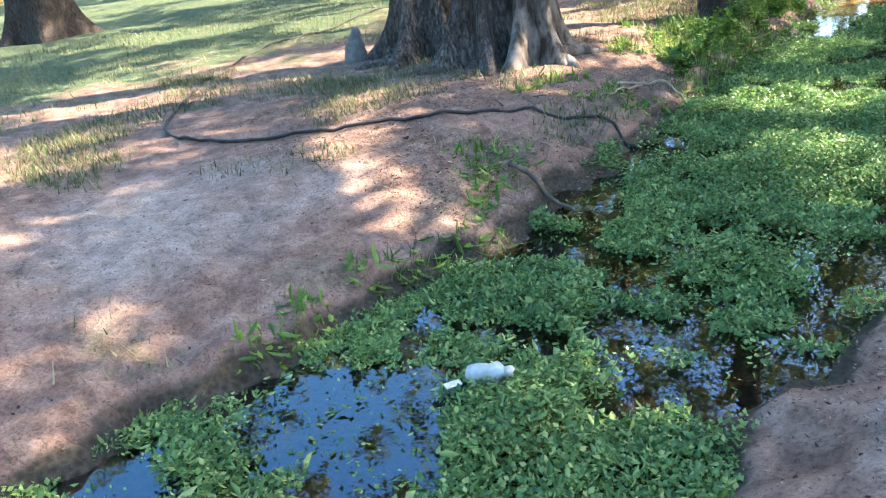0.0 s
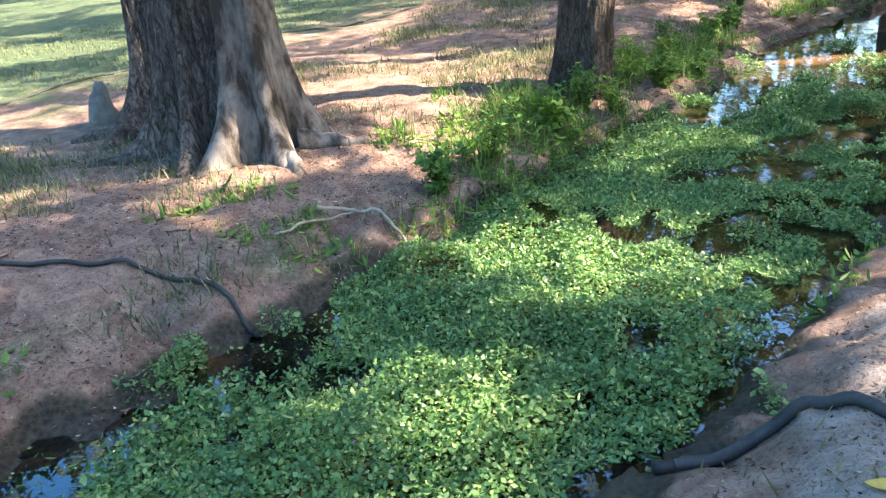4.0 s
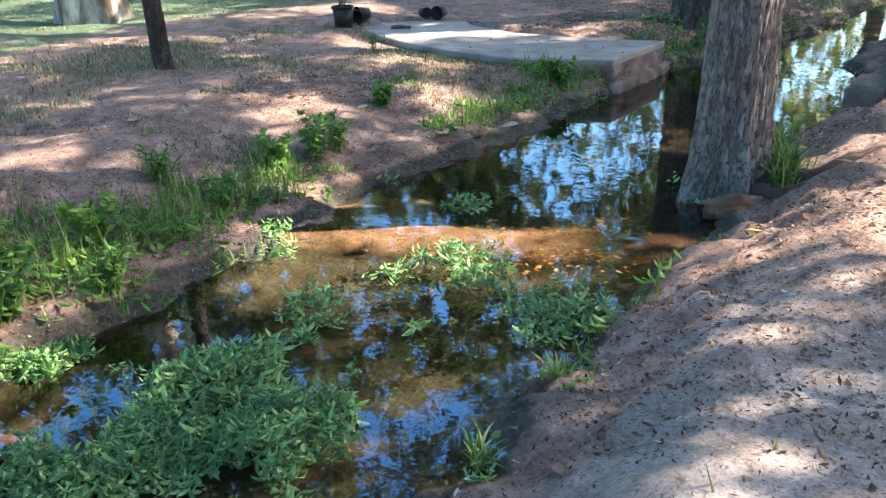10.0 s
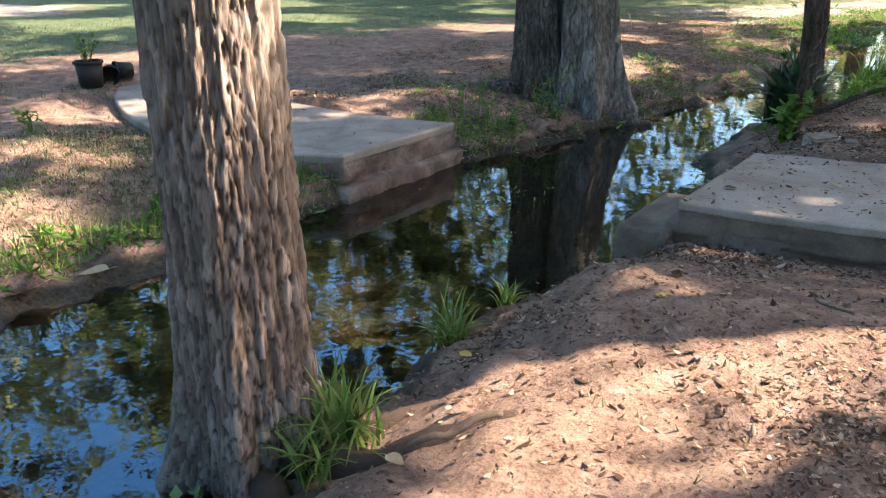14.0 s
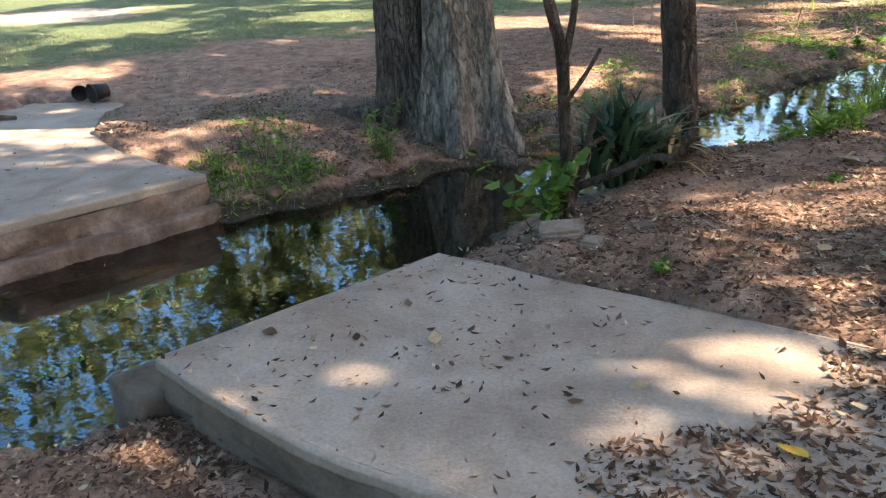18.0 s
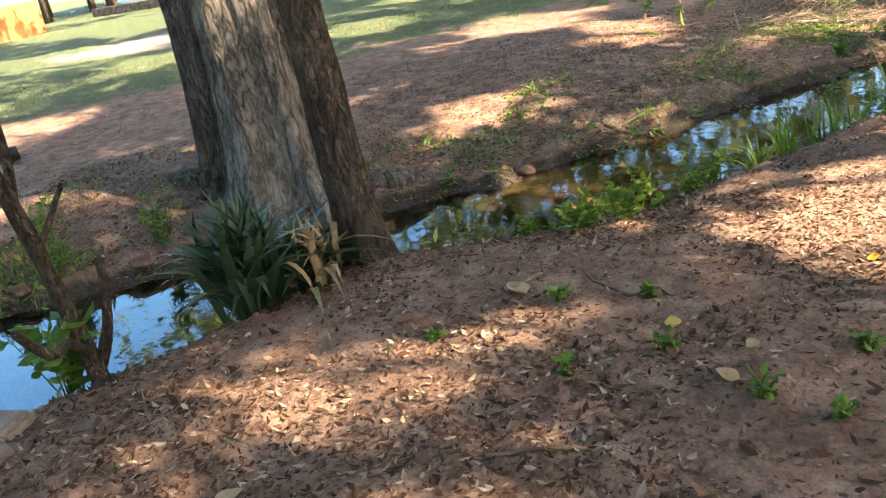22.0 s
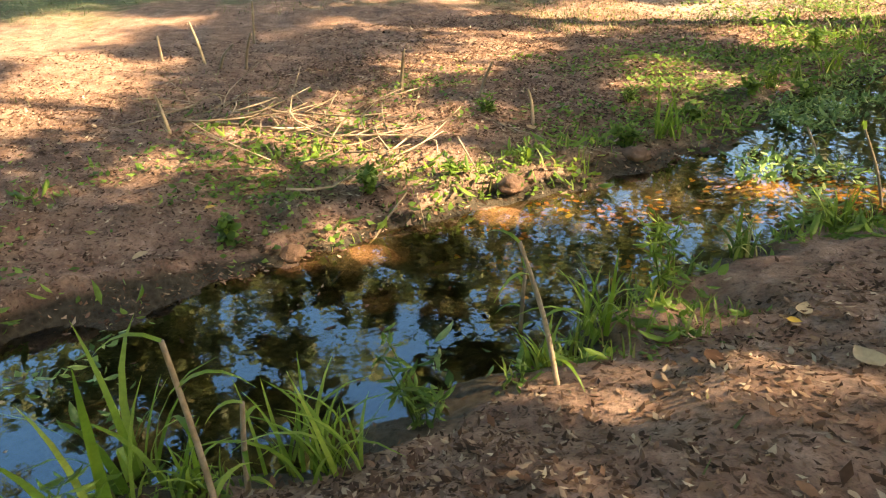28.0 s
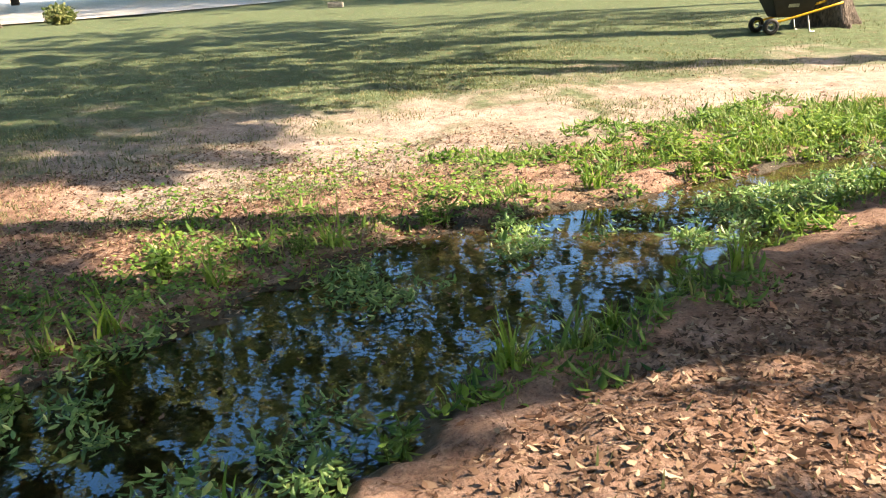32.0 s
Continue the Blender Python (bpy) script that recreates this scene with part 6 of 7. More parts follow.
def rotten_log(at):
    """A short split piece of rotting wood with a hollow side and frayed ends."""
    log = thing("rotten_log", "rotting reddish brown piece of wood at the foot of the cypress", "log", at)
    gen = np.random.default_rng(64)
    for name, off, r, ln, text in (("outer_shell", (0, 0, 0.03), 0.05, 0.15, ""), ("inner_wood", (0.02, -0.035, 0.015), 0.034, 0.12, "pale splintered inner wood"), ("bark_flap", (-0.03, 0.05, 0.045), 0.02, 0.13, "dark loose bark flap")):
        k = np.linspace(-1, 1, 12)
        p = np.c_[k * ln + off[0], off[1] + 0.012 * np.sin(k * 3), off[2] + 0.008 * np.cos(k * 4)]
        v, f = tube(p, r * (1 - 0.25 * np.abs(k) ** 3) * gen.uniform(0.85, 1.1, 12), 14, 0.3, r * 100)
        placed(name, mesh_of(name, v, f, ROTTEN if name != "bark_flap" else TWIG, True), log, text)


ROTTEN = mottled("rotting_red_brown_wood", ((0.3, (0.06, 0.03, 0.02)), (0.55, (0.19, 0.095, 0.055)), (0.75, (0.34, 0.2, 0.13))), 14, 80, 0.9, 0.008, (0.3, 1, 1))
rotten_log(pose(7.35, 10.77, -0.32, 4, -3, -4) @ Matrix.Scale(1.15, 4))
for i, (x, y, h) in enumerate([(12.24, 15.4, 0.06), (13.0, 14.94, 0.07), (13.2, 14.9, 0.06), (12.86, 14.06, 0.09), (13.02, 14.15, 0.07), (11.05, 13.82, 0.06), (12.42, 14.95, 0.05), (12.7, 15.15, 0.06), (12.55, 15.5, 0.05), (13.25, 15.3, 0.06), (11.9, 15.05, 0.05)]):
    leafy_weed(standing(x, y, i * 53), 260 + i, "small green seedlings sprouting through the litter", 7, h, 0.034, WEED, OVAL, "seedling", "seedling", "seedlings on the path", 5)
for i, (x, y, h) in enumerate([(3.8, 10.12, 0.26), (4.04, 9.71, 0.24), (3.65, 9.4, 0.26), (3.3, 9.35, 0.3), (4.7, 11.62, 0.28), (4.85, 11.8, 0.24), (4.5, 11.4, 0.22), (3.9, 10.9, 0.2), (5.1, 12.72, 0.2), (6.6, 14.05, 0.22), (6.75, 13.95, 0.2), (4.3, 10.75, 0.2), (2.6, 8.1, 0.3), (2.2, 7.4, 0.32), (1.9, 7.0, 0.28), (3.45, 9.75, 0.3)]):
    leafy_weed(standing(x, y, i * 67), 300 + i, "knee-high leafy weed in the green strip of the bank", 14, h, 0.06, WEED if i % 3 else LIME, LANCE if i % 2 else OVAL, "weed", "weed", "weeds of the leafy bank", 16)
for i, (x, y, h) in enumerate([(14.61, 23.06, 0.1), (13.44, 22.7, 0.09), (14.34, 22.4, 0.12), (13.89, 22.0, 0.1), (15.23, 23.7, 0.14), (15.94, 25.25, 0.16), (15.27, 24.95, 0.18), (14.2, 23.2, 0.08), (14.9, 23.5, 0.1), (16.53, 25.9, 0.12), (13.3, 21.4, 0.12), (13.6, 21.7, 0.1), (12.9, 20.8, 0.12)]):
    leafy_weed(standing(x, y, i * 59), 340 + i, "low dark weed on the damp lower bank", 9, h, 0.05, WEED, LANCE if i % 2 else OVAL, "weed", "weed", "weeds of the lower bank", 9)

# ---- single fallen leaves that catch the eye ----
def fallen_leaf(x, y, size, rz, mat, label, seed=0):
    """One curled leaf with a raised rim, a midrib and a stalk."""
    gen = np.random.default_rng(int(x * 91 + y * 17))
    k = np.linspace(0, 1, 8)
    w = 0.34 * np.sin(k ** 0.8 * math.pi) ** 0.8 * (1.1 - 0.35 * k) + 0.004
    mid = np.c_[0.06 * np.sin(k * 3 + gen.uniform(0, 6)), k - 0.5, 0.1 * (k - 0.5) ** 2 * 4 * gen.uniform(0.3, 1)]
    rim = gen.uniform(0.05, 0.16, 2)
    v = np.concatenate([mid - np.c_[w, 0 * w, -rim[0] * w / 0.34], mid, mid + np.c_[w, 0 * w, rim[1] * w / 0.34]])
    j = np.arange(7)
    f = np.concatenate([np.stack([j, j + 8, j + 9, j + 1], -1), np.stack([j + 8, j + 16, j + 17, j + 9], -1)])
    stalk = tube([(mid[0, 0], -0.5, mid[0, 2]), (mid[0, 0] + 0.03, -0.62, mid[0, 2] + 0.02), (mid[0, 0] + 0.08, -0.75, mid[0, 2])], 0.012, 4)
    me = mesh_of("fallen_leaf", np.concatenate([v, stalk[0]]) * size * 0.85, np.concatenate([f, stalk[1] + len(v)]), mat, True)
    z = max(gz(x, y), WATER_Z)
    if inside(np.array([x]), np.array([y]), SLAB_RIGHT)[0]:
        z = 0.07
    return tagged(placed("fallen_leaf", me, at=pose(x, y, z + 0.008, gen.normal(0, 5), gen.normal(0, 6), rz)), label, "leaf", "fallen leaves")


BANK_LEAVES = [(12.67, 15.32, 0.1, 20, 0), (12.48, 13.91, 0.08, 160, 0), (12.04, 15.47, 0.16, 60, 1), (6.16, 12.73, 0.19, 100, 1), (5.89, 12.48, 0.24, 140, 1), (5.61, 12.3, 0.18, 30, 1),
              (4.95, 12.6, 0.14, 80, 1), (4.6, 12.2, 0.12, 10, 1), (9.65, 10.3, 0.2, 75, 0), (10.3, 11.25, 0.12, 80, 0), (10.75, 11.2, 0.11, 10, 1), (9.75, 11.2, 0.08, 30, 0),
              (11.4, 12.75, 0.1, 50, 0)]
BANK_LEAVES += [(11, 13, 0.08, 120, 1), (10.3, 13.2, 0.09, 20, 1), (15.35, 20.4, 0.13, 30, 1), (15.75, 20.75, 0.1, 100, 1), (15.2, 20.7, 0.09, 0, 1), (3.39, 11.9, 0.14, 15, 1),
              (13.1, 14.4, 0.07, 15, 0), (12.9, 15, 0.09, 75, 1), (-0.05, 3.78, 0.08, 75, 1), (13.35, 16, 0.09, 140, 1), (16.9, 22.6, 0.12, 40, 1), (17.4, 23, 0.12, 110, 1)]
for x, y, s, rz, kind_i in BANK_LEAVES:
    fallen_leaf(x, y, s, rz, (YELLOW_LEAF, TAN_LEAF)[kind_i], ("yellow fallen leaf lying on the soil", "large pale tan fallen leaf lying on the bank")[kind_i])


# ---- more loose leaves and twigs on the trodden banks ----
gen_l = np.random.default_rng(88)
DROPPED = ("brown", "tan", "dull yellow", "dark brown")
DROPPED_MAT = (LITTER, TAN_LEAF, YELLOW_LEAF, LITTER)
count = 0
while count < 130:
    v, off = gen_l.uniform(3, 28), gen_l.uniform(0.15, 2.6) * (1 if count % 3 else -1)
    side = RIGHT if off > 0 else LEFT
    along = side[:, 0] * ALONG[0] + side[:, 1] * ALONG[1]
    x, y = np.array((np.interp(v, along, side[:, 0]), np.interp(v, along, side[:, 1]))) + off * ACROSS
    if inside(np.array([x]), np.array([y]), SLAB_LEFT)[0]:
        continue
    k = int(gen_l.integers(0, 4)) if gen_l.uniform() < 0.6 else 0
    fallen_leaf(x, y, gen_l.uniform(0.05, 0.105), gen_l.uniform(0, 360), DROPPED_MAT[k], DROPPED[k] + " curled leaf dropped on the trodden bank")
    count += 1
count = 0
while count < 46:
    v, off = gen_l.uniform(3, 28), gen_l.uniform(0.2, 2.4) * (1 if count % 3 else -1)
    side = RIGHT if off > 0 else LEFT
    along = side[:, 0] * ALONG[0] + side[:, 1] * ALONG[1]
    x, y = np.array((np.interp(v, along, side[:, 0]), np.interp(v, along, side[:, 1]))) + off * ACROSS
    if inside(np.array([x]), np.array([y]), SLAB_LEFT)[0] or inside(np.array([x]), np.array([y]), SLAB_RIGHT)[0]:
        continue
    a, ln, bend = gen_l.uniform(0, 6.28), gen_l.uniform(0.08, 0.3), gen_l.normal(0, 0.03)
    dx, dy = math.cos(a) * ln, math.sin(a) * ln
    pale = gen_l.uniform() < 0.3
    stick([(x, y), (x + dx * 0.5 - dy * 0.2, y + dy * 0.5 + bend), (x + dx, y + dy)], gen_l.uniform(0.003, 0.007), 0.002, "thin pale twig on the trodden soil" if pale else "thin brown twig on the trodden soil", PALE_TWIG if pale else TWIG, "fallen twigs")
    count += 1


# ---- carpets of small growth and litter ----
def scatter(n, gen, box):
    return gen.uniform(box[0], box[2], n), gen.uniform(box[1], box[3], n)


def in_stream(u0, u1, v0, v1, n, gen):
    u, v = scatter(n, gen, (u0, v0, u1, v1))
    return u * ACROSS[0] + v * ALONG[0], u * ACROSS[1] + v * ALONG[1], v


PATCHES = [(4.67, 9.07, 0.4), (4.61, 8.42, 0.4), (4.96, 9.8, 0.28), (5.2, 9.35, 0.2), (5.35, 9.95, 0.28), (5.95, 10.2, 0.4), (6.15, 9.8, 0.3), (3.6, 8.4, 0.6), (4.3, 8.1, 0.4), (14.8, 21.15, 0.3), (15.25, 21.55, 0.35), (13.9, 20.25, 0.2), (13.65, 19.9, 0.15),
           (16.4, 22.9, 0.35), (15.25, 23.35, 0.35), (15.9, 23.55, 0.35), (15.8, 22.3, 0.3), (15.2, 22.3, 0.25), (14.3, 21.8, 0.15), (16.6, 23.55, 0.4), (17.9, 25.8, 0.5), (15.4, 24.4, 0.4), (15.55, 23.7, 0.3), (16.35, 23.9, 0.25),
           (17.2, 25.7, 0.25), (18.6, 26.6, 0.6), (19.5, 27.3, 0.7)]
POOLS = [(0.05, 3.87, 0.24), (0.36, 3.86, 0.2), (0.62, 3.67, 0.14), (0.66, 4.17, 0.2), (0.69, 4.59, 0.24), (0.81, 4.82, 0.14), (1.25, 3.9, 0.1), (2.18, 3.88, 0.13), (2.36, 3.92, 0.1), (1.37, 5.29, 0.1),
         (1.6, 3.6, 0.1), (0.9, 3.3, 0.12), (5.43, 8.62, 0.3), (5.63, 9.05, 0.24), (5.28, 8.27, 0.2), (5.72, 8.85, 0.2), (4.34, 9.6, 0.3), (4, 8.82, 0.25), (4.15, 9, 0.25), (4.93, 8.03, 0.12),
         (-1.09, 2.75, 0.15), (-0.57, 2.72, 0.22), (-0.24, 3.1, 0.17), (0.07, 3.04, 0.13)]
POOLS += [(0.04, 3.77, 0.16), (0.43, 3.96, 0.2), (0.67, 4.48, 0.22), (0.81, 4.82, 0.2), (1.11, 5.19, 0.18), (0.03, 3.87, 0.2), (0.2, 3.98, 0.2), (0.47, 3.93, 0.2), (1.29, 5.66, 0.2), (1.14, 5.3, 0.2), (5.34, 9.12, 0.25),
          (5.47, 8.23, 0.22), (5.28, 8.43, 0.28), (4.51, 9.77, 0.28), (3.89, 8.95, 0.22), (4.3, 8.71, 0.15), (5.51, 9.79, 0.16), (4.93, 8.13, 0.15), (3.67, 5.73, 0.14), (3.65, 6.58, 0.1), (3.91, 6.75, 0.12), (3.96, 6.26, 0.14), (0.81, 2.35, 0.16)]
POOLS += [(0.93, 2.47, 0.16), (0.58, 3.43, 0.18), (-0.72, 2.39, 0.2), (0.67, 2.86, 0.2), (-0.41, 2.28, 0.2), (-1.37, 2.29, 0.2), (0.97, 2.99, 0.14), (4.4, 7.2, 0.12), (4.54, 7.97, 0.2), (4.73, 7.44, 0.18), (4.69, 7.08, 0.16), (4.75, 8.2, 0.2), (2.98, 6.64, 0.14), (2.52, 6.75, 0.12), (4.29, 6.68, 0.17), (4.14, 7.42, 0.13),
         (1.99, 6.14, 0.14), (14.44, 21.95, 0.3), (14.65, 22.2, 0.25), (16.93, 25.1, 0.25), (16.88, 23.9, 0.25), (16.95, 24.5, 0.25), (15.6, 22.8, 0.3), (15.9, 23.1, 0.25)]


def nearness(x, y, spots):
    best = np.zeros(len(x))
    x, y = x + 0.34 * (fractal(x * 4, y * 4, 81, 3) - 0.5), y + 0.34 * (fractal(x * 4, y * 4, 83, 3) - 0.5)
    for px, py, r in spots:
        best = np.maximum(best, smooth01(1.5 - np.hypot(x - px, y - py) / r))
    return best


def cress():
    """Floating and standing watercress: dense upstream, in patches below."""
    gen = np.random.default_rng(9)
    x, y, v = (np.concatenate(w) for w in zip(in_stream(-3.0, 0.3, -0.5, 11, 560000, gen), in_stream(-3.5, -0.2, 11, 35.5, 400000, gen)))
    dl, dr = banks(x, y)
    edge = np.minimum(-dl, -dr)
    thick = np.interp(v, (0, 3, 5, 8.6, 9.3, 9.9, 12.4, 13.0, 22.5, 25.5, 28, 35), (0.68, 0.74, 0.95, 0.98, 0.92, 0.6, 0.3, 0.0, 0.0, 0.22, 0.36, 0.42))
    patch = fractal(x * 1.9, y * 1.9, 31, 5)
    thick = np.where(v > 10.2, np.maximum(thick * 0.3, nearness(x, y, PATCHES) * np.interp(v, (10, 14, 20, 27, 29), (0.72, 0.72, 0.6, 0.56, 0.5))), thick)
    lanes = np.where((v < 9) & (v > 4.5), np.clip((-dr + 0.25) / 0.4, 0.6, 1), 1.0)
    pools = nearness(x, y, POOLS)
    keep = (edge > -0.1) & (patch + gen.normal(0, 0.05, len(x)) < -0.05 + 0.95 * thick * lanes - 0.9 * pools)
    keep |= (edge > 0.05) & (pools > 0.2) & (v < 5.5) & (gen.uniform(0, 1, len(x)) < 0.03)
    near = np.interp(v, (0, 3.5, 6, 12, 35), (0.9, 0.95, 1.0, 0.75, 0.6))
    keep &= gen.uniform(0, 1, len(x)) < near
    x, y, v, pools = x[keep], y[keep], v[keep], pools[keep]
    hum = np.clip(fractal(x * 2.6, y * 2.6, 17, 3) - 0.2, 0, 1) * (1 - 0.6 * pools)
    z = WATER_Z + 0.008 + gen.uniform(0, 1, len(x)) ** 1.2 * hum * np.interp(v, (0, 4.5, 6, 7, 9, 12, 30), (0.2, 0.22, 0.24, 0.15, 0.17, 0.17, 0.16))
    at = np.stack([x, y, z], -1)
    size = gen.uniform(0.5, 1.3, len(x)) * np.interp(v, (0, 3, 5, 9, 12, 35), (0.025, 0.025, 0.024, 0.024, 0.032, 0.028))
    big = gen.uniform(0, 1, len(x)) < 0.05
    size = np.where(big, size * 1.6, size)
    ax, ay, az = turned(len(x), 0.55, gen, size)
    lance = gen.uniform(0, 1, len(x)) < np.interp(v, (0, 3, 4.5, 8.8, 9.6), (0.22, 0.2, 0.03, 0.05, 0.7))
    stuff("watercress", [strewn(*PETAL, at[~lance], ax[~lance], ay[~lance], az[~lance])], CRESS, "dense mat of small green watercress leaves on the stream", "water plants")
    stuff("water_weed", [strewn(*LANCE, at[lance], ax[lance] * 2.3, ay[lance] * 1.8, az[lance] * 1.8)], CRESS, "pointed green water weed standing in the stream", "water plants")


def bank_growth():
    """The strip of weeds and grass along the left bank, and thinner growth on the right edge."""
    gen = np.random.default_rng(10)
    x, y, v = in_stream(-5.0, 0.6, -1.0, 36, 420000, gen)
    dl, dr = banks(x, y)
    strip = np.where(dl > 0, np.interp(v, (0, 5.5, 7, 9, 12, 15, 17, 20, 23, 26, 31.5, 33, 36), (0.15, 0.3, 0.95, 0.9, 0.7, 0.55, 0.38, 0.28, 0.32, 0.42, 0.5, 1.0, 1.0)) * smooth01(1.15 - dl / np.interp(v, (0, 7, 10, 15, 36), (0.5, 1.5, 1.5, 1.3, 2.6))),
                     np.where(dr > 0, np.interp(v, (0, 8, 16, 20, 22.5, 36), (0.1, 0.08, 0.08, 0.08, 0.6, 0.5)) * smooth01(1.05 - dr / np.interp(v, (0, 22, 24, 36), (0.35, 0.35, 0.55, 0.6))), 0))
    strip = np.where((dl > 0) & (v > 9.5) & (v < 16), strip * (0.25 + 0.75 * smooth01((dl - 0.08) / 0.2)), strip)
    patch = fractal(x * 1.7, y * 1.7, 41, 4)
    keep = (np.maximum(dl, dr) > -0.06) & (patch < 0.1 + 0.72 * strip + np.where(dl > 0, np.interp(v, (17, 19, 30, 32), (0, 0.07, 0.07, 0)), 0)) & (strip > 0.05)
    thin = np.where(dl > 0, np.interp(v, (17, 19, 30, 32), (1, 0.4, 0.5, 1)), 1)
    keep &= gen.uniform(0, 1, len(x)) < (0.35 + 0.6 * strip) * thin
    x, y, v, strip, patch = x[keep], y[keep], v[keep], strip[keep], patch[keep]
    z = np.maximum(surface(x, y), WATER_Z)
    inner = np.clip((0.1 + 0.72 * strip - patch) * 3, 0.15, 1)
    tall = np.clip(fractal(x * 1.9, y * 1.9, 43, 3) - 0.1, 0.05, 1) * inner * (0.08 + 0.32 * strip) * np.interp(v, (0, 6, 9, 14, 30, 33, 36), (0.7, 1.0, 0.85, 0.6, 0.35, 0.8, 0.9))
    up = gen.uniform(0, 1, len(x)) ** 1.2 * tall
    at = np.stack([x, y, z + up + 0.005], -1)
    pick = gen.uniform(0, 1, len(x))
    blade, broad = pick < 0.34, pick > 0.72
    pale = fractal(x * 1.1, y * 1.1, 47, 3) > 0.5
    for kind, shape, grow, mat, name, text in ((~blade & ~broad, LANCE, 1.5, WEED, "bank_weeds", "tangled green weeds along the stream bank"), (broad & pale, OVAL, 0.75, LIME, "broad_weeds", "light green broad-leaved weeds on the stream bank"),
                                               (broad & ~pale, OVAL, 0.75, WEED, "broad_weeds", "dark green broad-leaved weeds on the stream bank")):
        n = int(kind.sum())
        stuff(name, [strewn(*shape, at[kind], *[w * grow for w in turned(n, 0.45, gen, gen.uniform(0.03, 0.085, n))])], mat, text, "weeds")
    b = at[blade] - np.stack([0 * up[blade], 0 * up[blade], up[blade]], -1)
    n = len(b)
    th, ln = gen.uniform(0, 2 * math.pi, n), gen.uniform(0.06, 0.22, n) * (0.5 + 0.6 * strip[blade]) * (0.5 + inner[blade]) * np.interp(v[blade], (0, 18, 21, 36), (1, 1, 0.6, 0.6))
    ax = np.stack([np.cos(th), np.sin(th), 0 * th], -1) * gen.uniform(0.005, 0.011, n)[:, None]
    ay = np.stack([-np.sin(th), np.cos(th), 0 * th], -1) * ln[:, None] * gen.uniform(0.4, 1.9, n)[:, None]
    az = np.stack([0 * th, 0 * th, ln], -1)
    stuff("bank_grass", [strewn(*BLADE_SHAPE, b, ax, ay, az)], BLADE, "green grass growing along the stream bank", "grass")


def lawn_grass():
    gen = np.random.default_rng(12)
    u, v = np.concatenate([np.stack(scatter(160000, gen, (-15, -1, 4, 44))), np.stack(scatter(150000, gen, (-8, 2, -2.0, 18))), np.stack(scatter(60000, gen, (-9, 27, -2.6, 38)))], 1)
    x, y = u * ACROSS[0] + v * ALONG[0], u * ACROSS[1] + v * ALONG[1]
    lawn, mud, dust = zones(x, y)
    patch = fractal(x * 0.9, y * 0.9, 51, 4)
    dl, dr = banks(x, y)
    thin = np.where(dl > 0.2, np.interp(v, (8, 12, 16, 19, 27, 29), (0.5, 0.48, 0.4, 0.25, 0.25, 0.6)), np.where(dr > 0.8, 0.1, 0))
    keep = (np.maximum(dl, dr) > 0.15) & (gen.uniform(0, 1, len(x)) < 2.2 * (0.2 + 0.8 * np.maximum(lawn, thin) - patch)) & ~inside(x, y, SLAB_LEFT) & ~inside(x, y, SLAB_RIGHT)
    x, y = x[keep], y[keep]
    n = len(x)
    at = np.stack([x, y, surface(x, y) - 0.002], -1)
    th, ln = gen.uniform(0, 2 * math.pi, n), gen.uniform(0.015, 0.05, n) * np.interp(x * ALONG[0] + y * ALONG[1], (10, 14), (1.9, 1))
    ax = np.stack([np.cos(th), np.sin(th), 0 * th], -1) * gen.uniform(0.004, 0.012, n)[:, None]
    ay = np.stack([-np.sin(th), np.cos(th), 0 * th], -1) * ln[:, None] * gen.uniform(0.8, 3.5, n)[:, None]
    az = np.stack([0 * th, 0 * th, ln], -1)
    stuff("lawn_grass", [strewn(*SPEAR, at, ax, ay, az)], DRYGRASS, "thin patchy lawn of green and yellowed grass", "grass")


# heaps of dry leaves on the landing (x, y, radius)
DRIFTS = [(11.0, 12.58, 0.16), (11.25, 12.66, 0.22), (11.5, 12.85, 0.24), (11.73, 13.18, 0.2), (11.86, 13.4, 0.16), (11.76, 12.92, 0.24), (11.6, 12.62, 0.22), (12.15, 12.95, 0.16)]


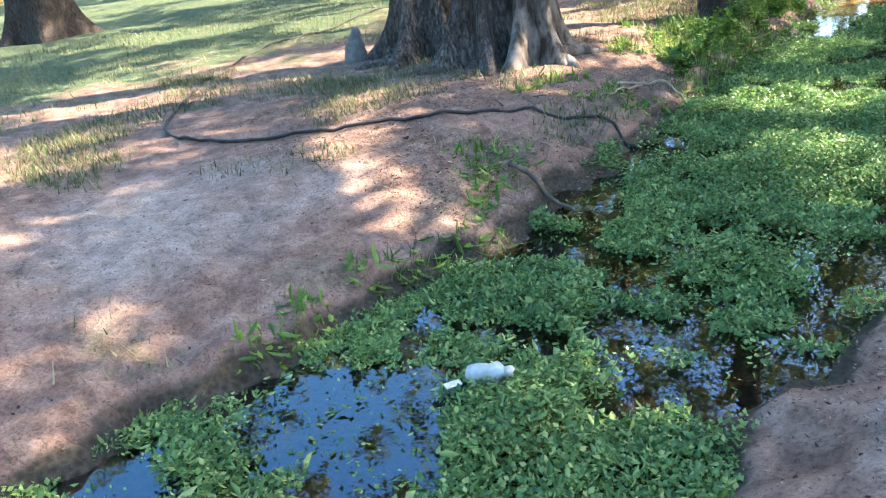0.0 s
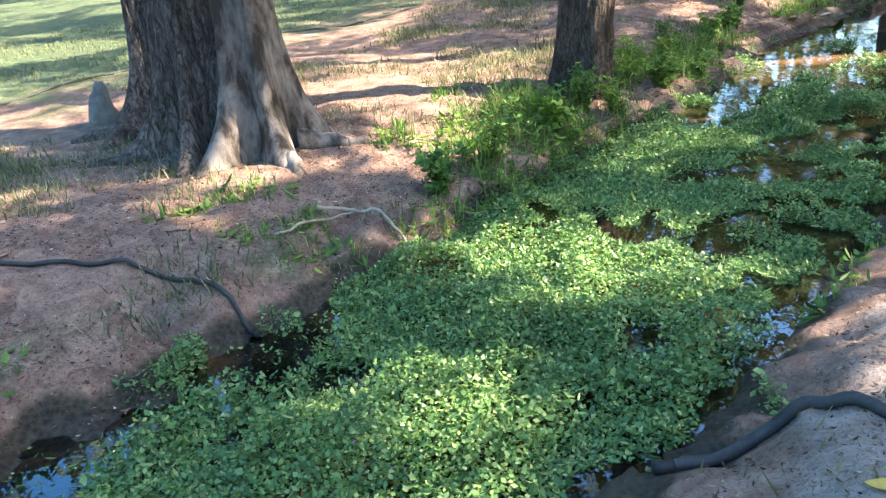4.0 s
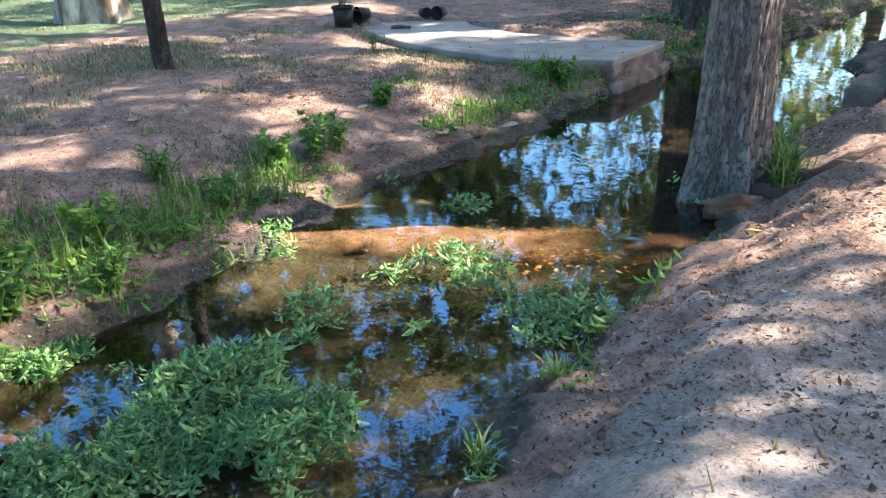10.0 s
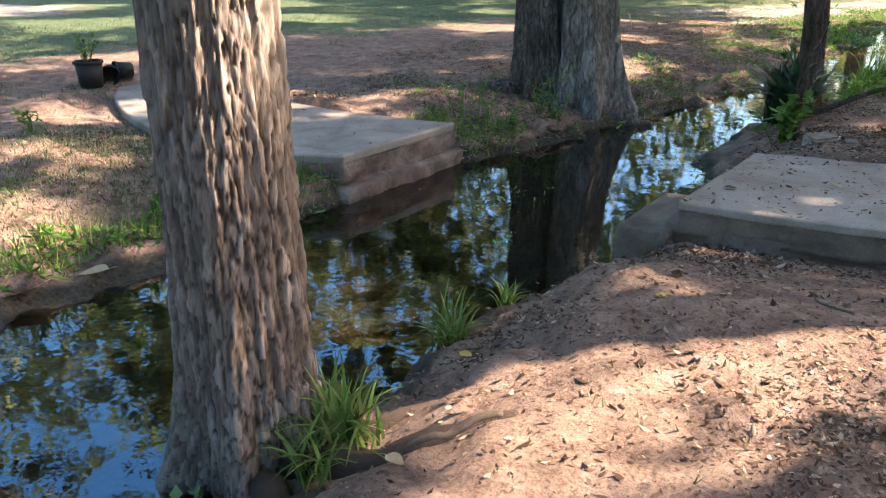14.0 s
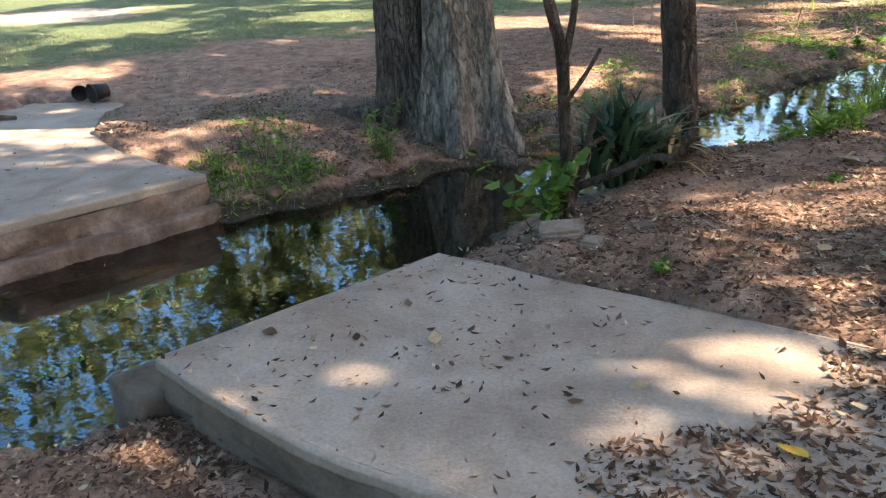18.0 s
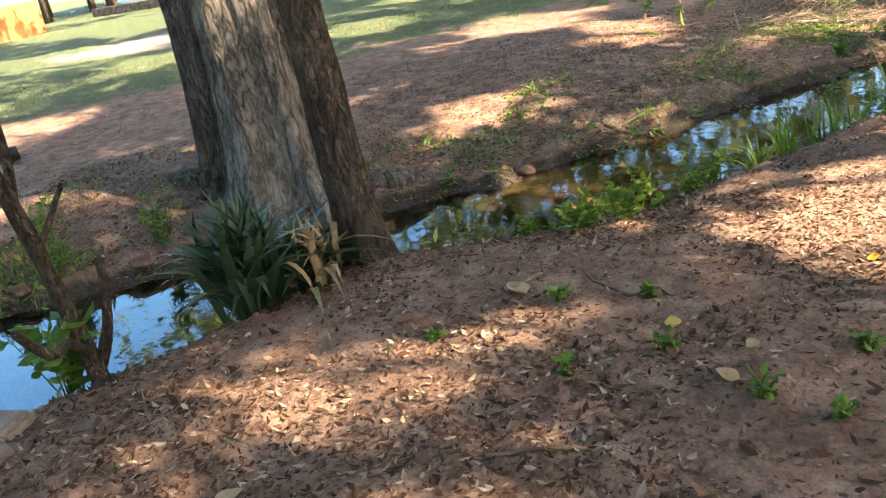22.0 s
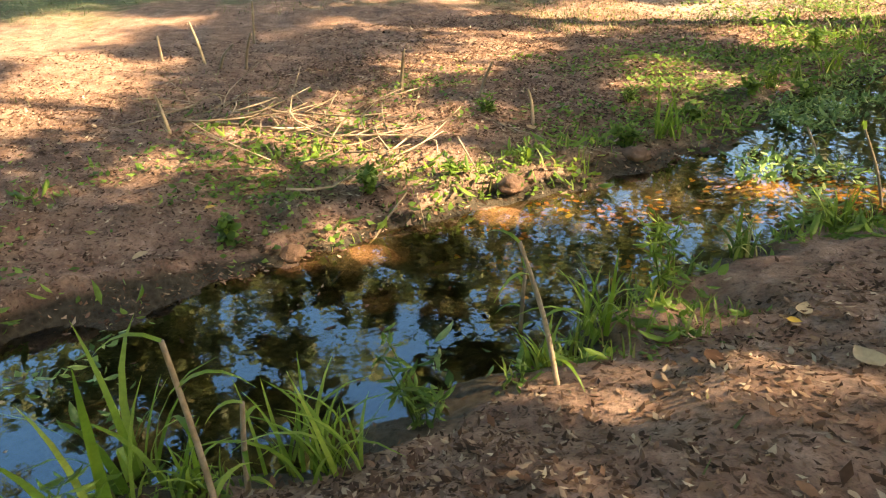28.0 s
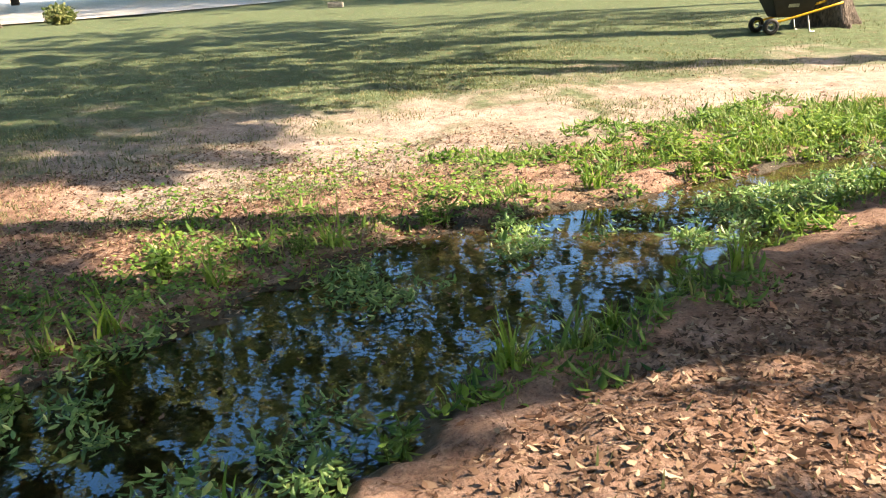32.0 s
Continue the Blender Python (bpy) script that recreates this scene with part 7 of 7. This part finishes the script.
def leaf_litter():
    gen = np.random.default_rng(13)
    tracts = [(-8.5, -1, 3.2, 37, 100000), (-1.4, 0, 2.2, 33, 170000), (-5.6, 3, -2.0, 33, 210000), (-1.5, 13.5, 2.0, 24.5, 90000), (-7, 19, -2.4, 31, 90000), (-1.6, 23, 1.6, 32, 70000), (-1.3, 10, 1.4, 15, 25000)]
    u, v = np.concatenate([np.stack(scatter(n, gen, t)) for *t, n in tracts], 1)
    x, y = u * ACROSS[0] + v * ALONG[0], u * ACROSS[1] + v * ALONG[1]
    foot = FRONT_RIGHT[gen.integers(3, len(FRONT_RIGHT), 9000)] + np.stack([gen.uniform(-0.12, 0.12, 9000), -np.abs(gen.normal(0.05, 0.2, 9000)) - 0.04], -1)
    x, y = np.r_[x, foot[:, 0]], np.r_[y, foot[:, 1]]
    v = x * ALONG[0] + y * ALONG[1]
    dl, dr = banks(x, y)
    amount = np.where(dl > 0, np.interp(v, (0, 8, 13, 15, 24, 36), (1.0, 0.9, 1.0, 1.0, 0.95, 0.9)) * np.interp(dl, (0, 3, 7), (1, 0.9, 0.4)),
                      np.where(dr > 0, np.interp(v, (0, 8, 13, 15, 17, 19, 26, 36), (0.6, 0.5, 0.5, 0.8, 0.9, 0.95, 0.9, 0.95)), np.interp(v, (0, 11, 12.5, 30), (0.0, 0.006, 0.015, 0.012))))
    patch = fractal(x * 1.6, y * 1.6, 61, 5)
    on_slab = inside(x, y, SLAB_RIGHT)
    drift = on_slab & (np.min([np.hypot(x - px, y - py) / r for px, py, r in DRIFTS], 0) + 0.9 * (patch - 0.5) < 1)
    amount = np.where(on_slab | inside(x, y, SLAB_LEFT), np.where(drift | (on_slab & (x > 12.3)), 3.0, 0.05), amount)
    keep = gen.uniform(0, 1, len(x)) < amount * np.clip(1.75 - 2.3 * patch, np.interp(v, (10, 20, 24), (0.15, 0.25, 0.6)), 1.2)
    x, y = x[keep], y[keep]
    z = np.maximum(surface(x, y), WATER_Z + 0.003)
    z = np.where(inside(x, y, SLAB_LEFT), -0.026, np.where(inside(x, y, SLAB_RIGHT), 0.074, z + 0.004))
    at = np.stack([x, y, z], -1)
    n = len(x)
    size = gen.uniform(0.012, 0.036, n) * np.where(gen.uniform(0, 1, n) < 0.05, 1.6, 1) * np.interp(x * ALONG[0] + y * ALONG[1], (8, 14, 17, 20, 24, 28), (0.8, 1, 1.3, 1.2, 1, 1.3))
    ax, ay, az = turned(n, 0.26, gen, size)
    ax = ax * gen.uniform(0.4, 0.95, n)[:, None]
    az = az * gen.uniform(0.3, 1.2, n)[:, None]
    whole = gen.uniform(0, 1, n) < 0.14
    for kind, shape, text in ((whole, CURL, "brown and tan curled leaves scattered over the soil"), (~whole, FLAKE, "brown crumbled leaf litter scattered over the soil")):
        stuff("leaf_litter", [strewn(*shape, at[kind], ax[kind], ay[kind], az[kind])], LITTER, text, "leaf litter")


def sunken_leaves():
    """Orange and yellow leaves and weed that lie in the shallow water."""
    gen = np.random.default_rng(14)
    beds = [(6.25, 10.4, 0.4), (5.8, 10.2, 0.3), (6.6, 10.6, 0.25), (15.3, 22.35, 0.3), (15.55, 22.15, 0.25), (15.0, 22.5, 0.15), (15.85, 22.95, 0.15), (14.6, 21.2, 0.2), (14.9, 22.2, 0.2), (16.4, 24.6, 0.25), (17.4, 25.3, 0.25), (15.2, 21.75, 0.2), (15.25, 22.11, 0.2), (15.73, 22.2, 0.22), (15.05, 22.28, 0.16), (13.97, 21.67, 0.18), (14.48, 21.62, 0.22), (14.12, 21.07, 0.2), (14.96, 21.59, 0.2), (15.69, 22.92, 0.12), (17.2, 25.3, 0.1), (17.26, 25.0, 0.12), (15.44, 24.17, 0.16), (13.96, 21.5, 0.16)]
    at = np.concatenate([np.c_[gen.normal(x, r * 0.6, int(r * 480)), gen.normal(y, r * 0.6, int(r * 480))] for x, y, r in beds])
    at = at[(height(at[:, 0], at[:, 1]) < WATER_Z + 0.01)]
    n = len(at)
    ax, ay, az = turned(n, 0.2, gen, gen.uniform(0.015, 0.05, n))
    stuff("sunken_leaves", [strewn(*OVAL, np.c_[at, gen.uniform(-0.06, -0.01, n) + WATER_Z], ax, ay, az * 0.5)], SUNKEN, "orange and yellow leaves lying in shallow water", "leaf litter")


def damp_weeds():
    """Low dark creeping weeds over the damp lower bank."""
    gen = np.random.default_rng(15)
    u, v = scatter(70000, gen, (-6.4, 20.5, -2.2, 32))
    x, y = u * ACROSS[0] + v * ALONG[0], u * ACROSS[1] + v * ALONG[1]
    dl, dr = banks(x, y)
    want = smooth01(1.2 - dl / np.interp(v, (20, 24, 28, 32), (0.8, 1.4, 2.4, 2.6))) * (0.25 + 0.75 * smooth01((v - 21) / 3))
    patch = fractal(x * 1.5, y * 1.5, 91, 4)
    keep = (dl > 0.02) & (gen.uniform(0, 1, len(x)) < want * np.clip(1.5 - 2.2 * patch, 0.04, 1))
    x, y = x[keep], y[keep]
    n = len(x)
    at = np.stack([x, y, np.maximum(surface(x, y), WATER_Z) + gen.uniform(0.004, 0.045, n)], -1)
    lime = gen.uniform(0, 1, n) < np.interp(v[keep], (22, 25), (0.2, 0.09))
    for kind, mat, text in ((~lime, WEED, "low dark green creeping weeds on the damp lower bank"), (lime, LIME, "light green sprouting leaves on the damp lower bank")):
        m = int(kind.sum())
        stuff("creeping_weeds", [strewn(*PETAL, at[kind], *turned(m, 0.35, gen, gen.uniform(0.018, 0.05, m)))], mat, text, "weeds")


cress()
damp_weeds()
sunken_leaves()
bank_growth()
lawn_grass()
leaf_litter()
